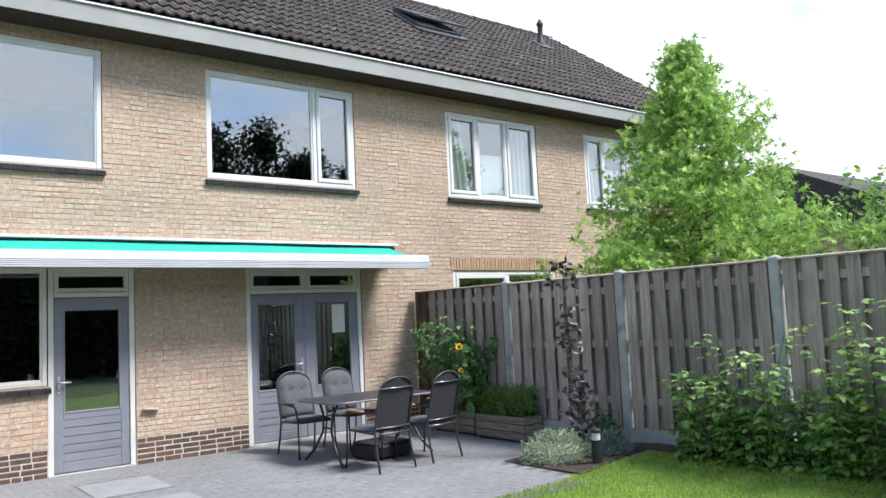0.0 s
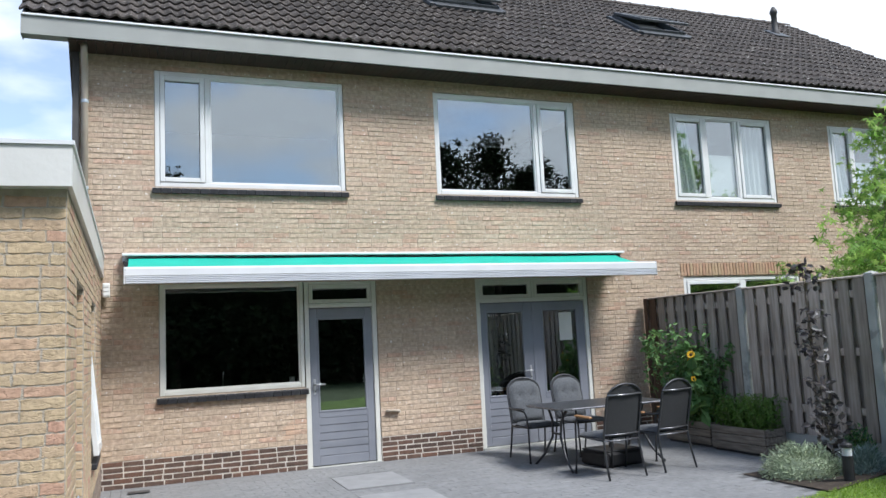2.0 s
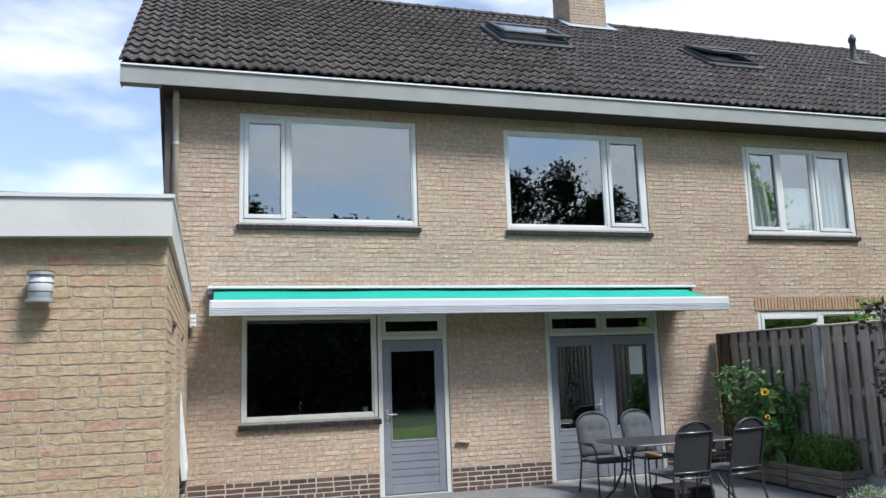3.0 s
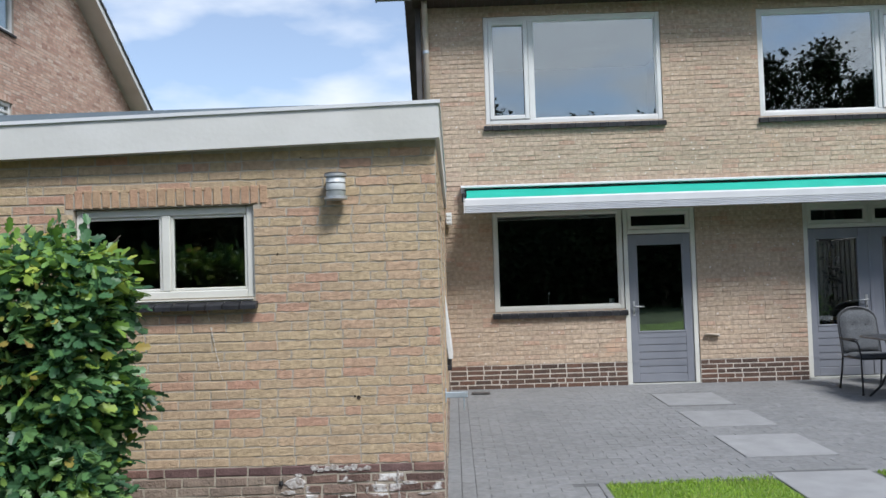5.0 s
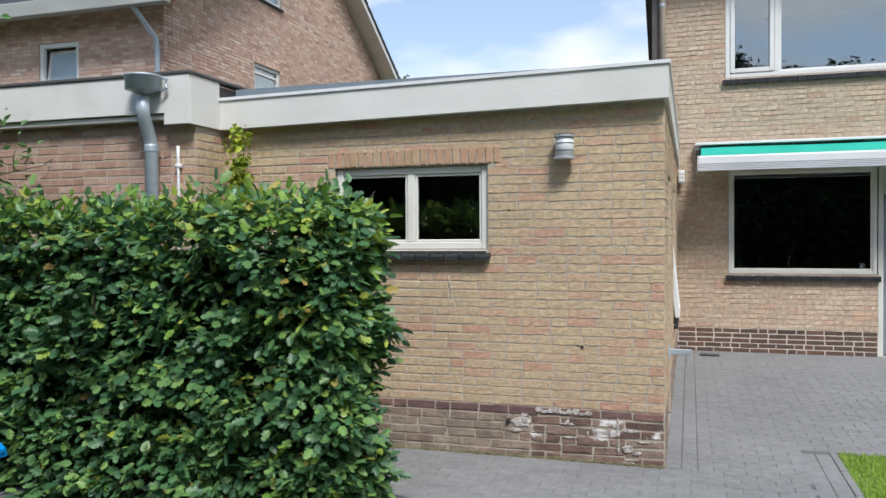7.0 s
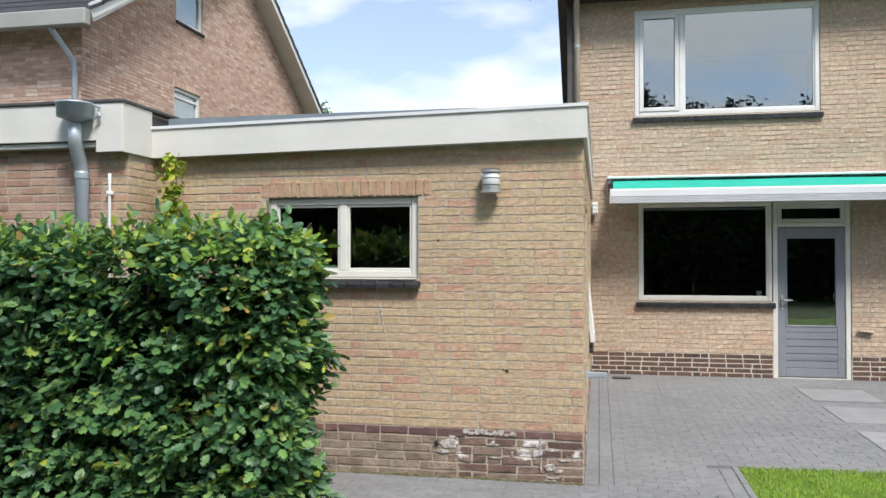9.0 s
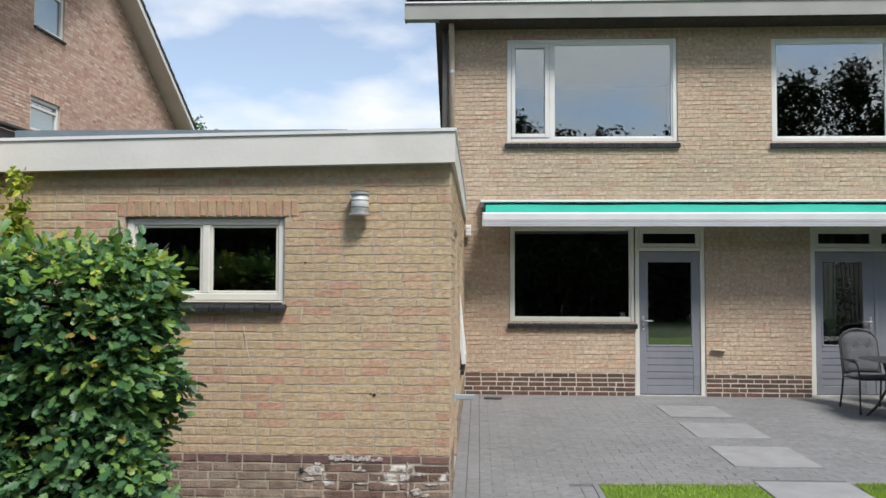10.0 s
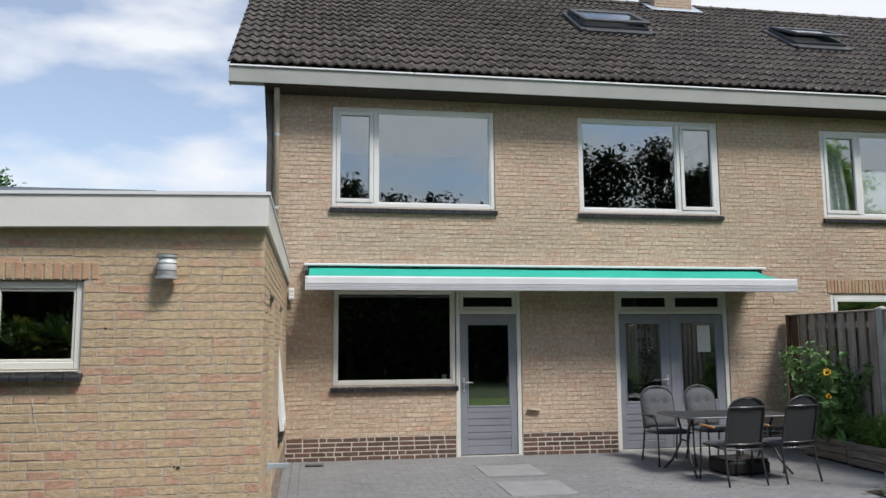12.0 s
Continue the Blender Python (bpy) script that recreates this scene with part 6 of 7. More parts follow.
def spray_into(m, p, reach, size, rng):
    """A short flat twig end with leaves set left and right; gives back how many."""
    d = reach.normalized()
    up = Vector((rng.gauss(0, 0.5), rng.gauss(0, 0.5) - 0.35, 1.0)).normalized()
    s = d.cross(up).normalized()
    n = rng.randrange(3, 6)
    for i in range(n):
        sg = 1 if i % 2 else -1
        at = Vector(p) + d * size * 0.55 * (i - 1)
        out = (d * rng.uniform(0.5, 0.9) + s * sg * rng.uniform(0.5, 1.0) + Vector((0, 0, rng.uniform(-0.55, 0.1)))).normalized() if i < n - 1 else d
        face = (up + Vector((rng.gauss(0, 0.5), rng.gauss(0, 0.5), rng.gauss(0, 0.35)))).normalized()
        toothed_into(m, at, out, face, size * rng.uniform(0.75, 1.2), rng)
    return n


# ---- hedge ----
HEX0, HEX1, HEY0, HEY1, HEZ = -6.2, -0.99, -7.20, -6.62, 1.72
hedge = thing("hedge", "clipped dark green beech hedge before the garage", "hedge")
rng = random.Random(101)
trunk = Mesh()
for k in range(14):
    x = HEX1 - 0.25 - k * 0.40
    y = (HEY0 + HEY1) / 2 + rng.uniform(-0.06, 0.06)
    top = twig(trunk, (x, y, -0.12), (x + rng.uniform(-0.1, 0.1), y + rng.uniform(-0.1, 0.1), 1.55), 0.022, 0.008, rng, 0.03, 6)
    for _ in range(16):
        p = top[rng.randrange(1, 7)]
        twig(trunk, p, p + Vector((rng.uniform(-0.3, 0.3), rng.choice((-1, 1)) * rng.uniform(0.12, 0.3), rng.uniform(0.0, 0.3))), 0.006, 0.002, rng, 0.1, 3, 4)
part("trunk", trunk, BARK, hedge, "thin grey stems")
lv, tips = Mesh(), Mesh()
n_leaf = 0
while n_leaf < 30000:
    f = rng.random()
    if f < 0.60:
        o, p = (0, -1, 0.15), (rng.uniform(HEX0, HEX1), HEY0, rng.uniform(-0.1, HEZ))
    elif f < 0.78:
        o, p = (1, 0, 0.15), (HEX1, rng.uniform(HEY0, HEY1), rng.uniform(-0.1, HEZ))
    elif f < 0.93:
        o, p = (0, 0, 1), (rng.uniform(HEX0, HEX1), rng.uniform(HEY0, HEY1), HEZ)
    else:
        o, p = (0, 1, 0.1), (rng.uniform(HEX0, HEX1), HEY1, rng.uniform(0.2, HEZ))
    if p[0] < -3.6 and rng.random() < 0.45:
        continue
    bulge = place_blocks(p, 2.6, 1) * 0.16 + place_blocks(p, 6.0, 2) * 0.11
    if place_blocks(p, 5.0, 4) < -0.16 and rng.random() < 0.93 and o[2] < 0.5:
        bulge -= 0.19
    depth = abs(rng.gauss(0, 0.085))
    if o[2] > 0.5:
        bulge *= 0.45
    q = Vector(p) + Vector(o).normalized() * (bulge - depth)
    if o[2] > 0.5 and rng.random() < 0.30:
        q.z += rng.uniform(0, 0.09)
    tip = (q.z > HEZ - 0.16 and rng.random() < 0.42) or rng.random() < 0.035
    reach = Vector(o) + Vector((rng.gauss(0, 0.55), rng.gauss(0, 0.55), rng.gauss(-0.15, 0.35)))
    n_leaf += spray_into(tips if tip else lv, q, reach, rng.uniform(0.056, 0.084), rng)
part("leaves", lv, HEDGELEAF, hedge, "dark glossy leaves", kind="stuff")
part("young_leaves", tips, HEDGETIP, hedge, "fresh yellow-green tips", kind="stuff")
# plain dark box in place of the shade between the leaves
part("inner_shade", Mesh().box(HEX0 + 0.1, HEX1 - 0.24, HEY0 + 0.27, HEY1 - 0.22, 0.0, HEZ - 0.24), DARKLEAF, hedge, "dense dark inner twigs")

# climber shoot at the step of the two garages
rng = random.Random(55)
cl = thing("climber", "yellow-green climbing shoot in the corner of the garage walls", "climber")
st, lf = Mesh(), Mesh()
pts = twig(st, (-2.77, GY - 0.16, 1.2), (-2.51, GY - 0.20, 2.42), 0.008, 0.003, rng, 0.025, 10)
for k in range(230):
    p = pts[rng.randrange(3, 11)].lerp(pts[rng.randrange(3, 11)], rng.random() * 0.4)
    leaf_into(lf, p + Vector((rng.gauss(0, 0.05), rng.uniform(-0.06, 0.02), rng.gauss(0, 0.05))), 0.075, rng, 0.2, 0.7, (0, -1, 0))
part("stem", st, STEM, cl)
part("leaves", lf, CLIMBLEAF, cl, kind="stuff")


# ---- trees ----
def star_into(m, p, size, rng):
    """A five-pointed leaf hanging from its stalk, its lobes bent down a little."""
    down = Vector((rng.gauss(0, 0.7), rng.gauss(0, 0.7), -0.75)).normalized()
    nrm = Vector((rng.gauss(0, 0.8), rng.gauss(0, 0.8), 0.7))
    s = down.cross(nrm).normalized()
    nn = s.cross(down)
    L = size * rng.uniform(0.7, 1.15)
    c = Vector(p) + down * L * 0.15
    k = len(m.v)
    m.v.append(tuple(c))
    for q, (an, r) in enumerate(((-2.1, 0.16), (-1.75, 0.50), (-1.25, 0.17), (-0.85, 0.62), (-0.42, 0.20), (0.0, 0.70), (0.42, 0.20), (0.85, 0.62), (1.25, 0.17), (1.75, 0.50), (2.1, 0.16))):
        m.v.append(tuple(c + (down * math.cos(an) + s * math.sin(an)) * r * L - nn * (0.14 * L * r)))
    m.f += [(k, k + q, k + q + 1, k + q + 2) for q in (1, 3, 5, 7, 9)]


def tree(name, label, at, height, trunk_h, spread, leaf_m, n_branch, leaves_per, leaf_size, seed, conical=0.6, clump=0.28, kindly="", ratio=0.5, droop=0.25, trunk_r=0.09, star=False, cone=0.0):
    """A trunk with limbs and twigs, leaves set in loose clumps along the twigs."""
    rng = random.Random(seed)
    t = thing(name, label, "tree")
    wood, lv = Mesh(), Mesh()
    base = Vector(at)
    pts = twig(wood, base, base + Vector((rng.uniform(-0.2, 0.2), rng.uniform(-0.2, 0.2), height * 0.95)), trunk_r, 0.012, rng, 0.02, 10, 8)
    for k in range(n_branch):
        s = trunk_h / height + (1 - trunk_h / height) * (k + rng.random() * 0.8) / n_branch
        i = min(int(s * 10), 9)
        p = pts[i].lerp(pts[i + 1], s * 10 - i)
        an = k * 2.4 + rng.uniform(-0.5, 0.5)
        reach = (spread * min(1.0, (1 - s) * cone + 0.03) if cone else spread * ((1 - s) ** conical)) * rng.uniform(0.65, 1.05 if cone else 1.15) + (0.06 if cone else 0.15)
        if cone:
            reach *= 1 + 0.13 * math.cos(an + 0.75)
        tip = p + Vector((math.cos(an) * reach, math.sin(an) * reach, reach * (rng.uniform(-0.05, 0.22) if cone else rng.uniform(0.25, 0.75))))
        br = twig(wood, p, tip, max(0.012, trunk_r * 0.35 * (1 - s)), 0.004, rng, 0.08, 6, 5)
        subs = 5
        for q in range(subs):
            o = br[2 + q % 5]
            tt = o + Vector((rng.gauss(0, 1), rng.gauss(0, 1), rng.gauss(0.35, 0.7))) * reach * (0.19 if cone else 0.28)
            tw = twig(wood, o, tt, 0.006, 0.002, rng, 0.1, 3, 4)
            for _ in range(round(leaves_per * (0.22 + 0.9 * reach / spread)) if cone else leaves_per):
                w = tw[rng.randrange(4)]
                at_ = w + Vector((rng.gauss(0, clump), rng.gauss(0, clump), rng.gauss(0, clump * 0.8))) * 0.5
                if star:
                    star_into(lv, at_, leaf_size, rng)
                else:
                    leaf_into(lv, at_, leaf_size, rng, 0.5, ratio, None, droop)
    part("trunk", wood, BARK, t)
    part("crown", lv, leaf_m, t, kind="stuff")
    return t


tree("tree", "young light green tree with star-shaped leaves beyond the fence", (11.6, -2.90, -0.1), 6.05, 0.9, 2.75, TREELEAF, 150, 42, 0.148, 7, 0.85, 0.19, droop=0.6, star=True, cone=1.32)
tree("tree", "distant dark green tree between the houses", (-11.5, 22.0, -0.2), 8.75, 3.0, 1.5, HEDGELEAF, 40, 16, 0.22, 88, 0.5, 0.5, ratio=0.6, trunk_r=0.14)
for k in range(22):
    r = random.Random(200 + k)
    x = -12 + k * 1.9 + r.uniform(-0.5, 0.5)
    h = 12.4 if 12.5 < x < 19.5 else 11.2 if 19.5 <= x < 30 else 10.0 if -2 < x < 4.5 else 9.0
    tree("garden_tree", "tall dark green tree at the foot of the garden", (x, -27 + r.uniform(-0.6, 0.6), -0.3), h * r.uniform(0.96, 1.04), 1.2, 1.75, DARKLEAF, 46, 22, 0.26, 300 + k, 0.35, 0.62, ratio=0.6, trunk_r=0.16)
m = Mesh()
rngh = random.Random(66)
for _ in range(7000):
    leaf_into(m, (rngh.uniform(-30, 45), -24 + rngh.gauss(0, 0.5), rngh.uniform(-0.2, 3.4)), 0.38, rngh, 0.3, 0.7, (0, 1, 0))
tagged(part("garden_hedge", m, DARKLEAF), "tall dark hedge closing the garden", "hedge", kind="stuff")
# dark box added behind the trees so no sky shows low in reflections
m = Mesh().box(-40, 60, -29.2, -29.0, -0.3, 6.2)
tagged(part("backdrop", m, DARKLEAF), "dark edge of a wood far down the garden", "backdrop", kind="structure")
tree("apple_tree", "leafy fruit tree branch above the hedge", (-4.90, -6.85, -0.1), 3.1, 1.5, 1.15, TOMLEAF, 24, 14, 0.085, 77, 0.4, 0.18, ratio=0.55)


# ---- planters and what grows in them ----
def planter(ya, yb, x0, x1, h, seed):
    p = thing("planter", "long weathered timber plank planter on the paving", "planter", group="planters by the fence")
    z = ground_z((ya + yb) / 2) + 0.004
    rng = random.Random(seed)
    part("base", Mesh().box(x0 + 0.03, x1 - 0.03, ya + 0.03, yb - 0.03, z, z + 0.05, 0.006), DARKBOARD, p)
    n = 3
    hh = (h - 0.03) / n
    for k in range(n):
        z0, z1 = z + 0.03 + k * hh, z + 0.03 + (k + 1) * hh - 0.008
        for b in ((x0, x0 + 0.03, ya, yb), (x1 - 0.03, x1, ya, yb), (x0 + 0.03, x1 - 0.03, ya, ya + 0.03), (x0 + 0.03, x1 - 0.03, yb - 0.03, yb)):
            d = rng.uniform(-0.004, 0.004)
            part("plank", Mesh().box(b[0] + d, b[1] + d, b[2], b[3], z0, z1, 0.006), PLANTERWOOD, p)
    part("soil", Mesh().box(x0 + 0.031, x1 - 0.031, ya + 0.031, yb - 0.031, z + 0.05, z + h - 0.06), SOIL, p)
    return z + h - 0.06


PL0, PL1 = 8.08, 8.40
zt = planter(-2.70, -1.76, PL0 - 0.02, PL1, 0.325, 1)
zt2 = planter(-1.70, -0.78, PL0, PL1, 0.325, 2)


def bushy(name, label, cat, x0, x1, y0, y1, z0, h, leaf_m, n_stem, per, size, seed, ratio=0.5, lean=0.25, group=""):
    """Upright stems with leaves all along."""
    rng = random.Random(seed)
    b = thing(name, label, cat, group=group)
    st, lv = Mesh(), Mesh()
    for _ in range(n_stem):
        a = Vector((rng.uniform(x0, x1), rng.uniform(y0, y1), z0))
        hh = h * rng.uniform(0.55, 1.1)
        e = a + Vector((rng.gauss(0, lean) * hh, rng.gauss(0, lean) * hh, hh))
        pts = twig(st, a, e, 0.006 if h > 0.6 else 0.003, 0.002, rng, 0.08, 5, 4)
        for _ in range(per):
            s = rng.random() ** 0.7 * 5
            i = min(int(s), 4)
            p = pts[i].lerp(pts[i + 1], s - i)
            leaf_into(lv, p + Vector((rng.gauss(0, size * 0.45), rng.gauss(0, size * 0.45), rng.gauss(0, size * 0.3))), size, rng, 0.4, ratio)
    part("stalk", st, STEM, b)
    part("leaves", lv, leaf_m, b, kind="stuff")
    return b


bushy("herb_plants", "dense bright green herbs filling the planter", "plant", PL0 + 0.05, PL1 - 0.05, -2.64, -1.84, zt - 0.02, 0.44, HERBLEAF, 170, 26, 0.045, 5, 0.4, 0.22)
bushy("herb_plants", "bright green herbs in the planter beside the sunflower", "plant", PL0 + 0.05, PL1 - 0.05, -1.66, -1.32, zt2 - 0.02, 0.50, HERBLEAF, 60, 24, 0.05, 6, 0.4, 0.22)
bushy("tomato_plant", "tall leafy vegetable plant in the planter against the fence", "plant", PL0 + 0.02, PL1 - 0.02, -1.66, -0.80, zt2 - 0.02, 1.30, TOMLEAF, 44, 70, 0.085, 9, 0.5, 0.20)
sf = thing("sunflower", "sunflower with two yellow heads and broad leaves", "flower")
rng = random.Random(12)
st, lv = Mesh(), Mesh()
for top in ((7.95, -1.62, 1.16), (7.88, -1.72, 0.86), (8.05, -1.50, 1.30)):
    pts = twig(st, (8.12, -1.62, zt2 - 0.02), top, 0.010, 0.006, rng, 0.04, 6, 6)
    for _ in range(14):
        leaf_into(lv, pts[rng.randrange(2, 7)], 0.19, rng, 0.3, 0.75, (-0.4, -0.6, 0), 0.5)
part("stem", st, STEM, sf)
part("leaves", lv, TOMLEAF, sf, kind="stuff")
for cx, cy, cz, r in ((7.93, -1.64, 1.20, 0.055), (7.86, -1.74, 0.89, 0.036), (7.98, -1.56, 1.13, 0.042)):
    n_ = Vector((-0.45, -0.85, 0.25)).normalized()
    a_ = n_.orthogonal().normalized()
    b_ = n_.cross(a_)
    c_ = Vector((cx, cy, cz))
    pm = Mesh()
    for k in range(26):
        an = 2 * math.pi * k / 26 + rng.uniform(-0.1, 0.1)
        d = a_ * math.cos(an) + b_ * math.sin(an)
        s = n_.cross(d)
        q = r * rng.uniform(0.85, 1.1)
        pm.quad(c_ + d * r * 0.35 - s * 0.008, c_ + d * q * 0.75 - s * 0.014 + n_ * 0.012, c_ + d * q + n_ * 0.004, c_ + d * q * 0.75 + s * 0.014 + n_ * 0.012, c_ + d * r * 0.35 + s * 0.008)
    hd = part("flower_head", pm, PETAL, sf, "yellow petals")
    dm = Mesh()
    for k, (rr, dd) in enumerate(((0.40, 0.0), (0.36, 0.012), (0.2, 0.018))):
        for s in range(12):
            an = 2 * math.pi * s / 12
            dm.v.append(tuple(c_ + (a_ * math.cos(an) + b_ * math.sin(an)) * r * rr + n_ * dd))
    for k in range(2):
        for s in range(12):
            t = (s + 1) % 12
            dm.f.append((k * 12 + s, k * 12 + t, k * 12 + 12 + t, k * 12 + 12 + s))
    dm.f.append(tuple(range(24, 36)))
    part("disc", dm, SEEDS, hd)

# column of copper leaves, cushions of grey and blue, raspberries
rng = random.Random(21)
cb_ = thing("copper_tree", "slender young copper-leaved tree on a stake", "tree")
CBX, CBY = 7.80, -3.98
st, lv = Mesh(), Mesh()
pts = twig(st, (CBX, CBY, -0.1), (CBX - 0.08, CBY + 0.14, 2.18), 0.014, 0.005, rng, 0.03, 10, 6)
for k in range(180):
    s = rng.uniform(1.0, 10)
    i = min(int(s), 9)
    p = pts[i].lerp(pts[i + 1], s - i)
    if place_blocks((0, 0, s * 0.9), 1.0, 9) < -0.32:
        continue
    an = rng.uniform(0, 6.283)
    e = p + Vector((math.cos(an), math.sin(an), 0.4)) * rng.uniform(0.03, 0.19)
    twig(st, p, e, 0.003, 0.001, rng, 0.05, 2, 4)
    for _ in range(2):
        leaf_into(lv, e, 0.085, rng, 0.2, 0.7, None, 0.3)
part("trunk", st, BARK, cb_)
part("crown", lv, PURPLELEAF, cb_, kind="stuff")


def cushion_plant(name, label, c, r, h, leaf_m, n, size, seed, ratio):
    rng = random.Random(seed)
    m = Mesh()
    core = Mesh()
    for _ in range(n):
        an, ph = rng.uniform(0, 6.283), math.acos(rng.uniform(0, 1))
        d = Vector((math.cos(an) * math.sin(ph) * r, math.sin(an) * math.sin(ph) * r, math.cos(ph) * h))
        d *= rng.uniform(0.55, 1.0) * (1 + 0.18 * place_blocks(d, 7, seed))
        leaf_into(m, Vector(c) + d, size, rng, 0.2, ratio, d.normalized(), -0.2)
    t = thing(name, label, "plant")
    part("foliage", m, leaf_m, t, kind="stuff")
    core.lathe([(r * 0.75, -0.05), (r * 0.72, h * 0.35), (r * 0.45, h * 0.62)], c, 14)
    part("inner_growth", core, leaf_m, t)
    return t


cushion_plant("silver_shrub", "low rounded silver-grey shrub at the paving edge", (7.56, -3.74, -0.06), 0.41, 0.36, GREYLEAF, 6000, 0.045, 31, 0.25)
cushion_plant("blue_fescue", "tuft of fine blue-grey grass in the bed", (7.92, -4.22, -0.06), 0.20, 0.30, FESCUE, 1500, 0.13, 32, 0.05)
cushion_plant("box_shrub", "small dark clipped box shrub by the fence", (8.18, -3.92, -0.05), 0.20, 0.50, HEDGELEAF, 1500, 0.035, 33, 0.6)
bo = thing("bollard_light", "black garden bollard lamp with a pale lens", "bollard lamp")
BOX_, BOY_ = 7.54, -4.34
part("post", Mesh().lathe([(0.052, -0.12), (0.052, 0.22), (0.056, 0.225), (0.056, 0.24)], (BOX_, BOY_, 0), 18), BLACK, bo, smooth=False)
part("lens", Mesh().lathe([(0.046, 0.0), (0.046, 0.075)], (BOX_, BOY_, 0.24), 18), LAMPGLASS, bo, "pale lens")
part("cap", Mesh().lathe([(0.055, 0.0), (0.055, 0.03), (0.04, 0.045)], (BOX_, BOY_, 0.315), 18), BLACK, bo)


def raspberry(y, h, seed):
    """Leaning canes with broad toothed leaves, pale at the tips."""
    rng = random.Random(seed)
    b = thing("raspberry_bush", "green raspberry canes with pale tips leaning on the fence", "shrub", group="raspberry canes")
    st, lv, tp = Mesh(), Mesh(), Mesh()
    for _ in range(8):
        a = Vector((rng.uniform(8.05, 8.40), y + rng.uniform(-0.2, 0.2), 0.03))
        hh = h * rng.choice((0.45, 0.55, 0.65, 0.80, 1.05)) * rng.uniform(0.92, 1.05)
        e = a + Vector((rng.uniform(-0.28, 0.05), rng.gauss(0, 0.14) * hh, hh))
        pts = twig(st, a, e, 0.006, 0.003, rng, 0.09, 8, 5)
        for i in range(1, 9):
            f = i / 8
            for _ in range(6 if f < 0.55 else 4):
                an = rng.uniform(0, 6.283)
                out = Vector((math.cos(an) - 0.25, math.sin(an), rng.uniform(-0.35, 0.25))).normalized()
                base = pts[i].lerp(pts[i - 1], rng.random())
                size = rng.uniform(0.062, 0.098) * (1.0 if f < 0.85 else 0.8)
                for q, turn in enumerate((0.0, 0.9, -0.9)):
                    d = (out + out.cross(Vector((0, 0, 1))) * turn + Vector((0, 0, rng.uniform(-0.45, 0.0)))).normalized()
                    face = Vector((rng.gauss(-0.2, 0.3), rng.gauss(-0.2, 0.3), 1.0)).normalized()
                    at = base + out * (0.05 + (0.035 if q == 0 else 0.0))
                    toothed_into(tp if f > 0.78 and rng.random() < 0.6 else lv, at, d, face, size * (1.0 if q == 0 else 0.8), rng)
    part("stalk", st, STEM, b)
    part("leaves", lv, RASPLEAF, b, kind="stuff")
    part("young_leaves", tp, RASPTIP, b, "pale green tip leaves", kind="stuff")


for k, h in enumerate((1.50, 1.38, 1.20, 1.25, 1.42, 1.55, 1.70, 1.80, 1.80)):
    raspberry(-5.20 - k * 0.40, h, 420 + k)


# ---- garden furniture ----
def arc(c, r, a0, a1, n, plane):
    out = []
    for k in range(n + 1):
        an = radians(a0 + (a1 - a0) * k / n)
        u, v = r * math.cos(an), r * math.sin(an)
        out.append(Vector(c) + Vector(plane(u, v)))
    return out


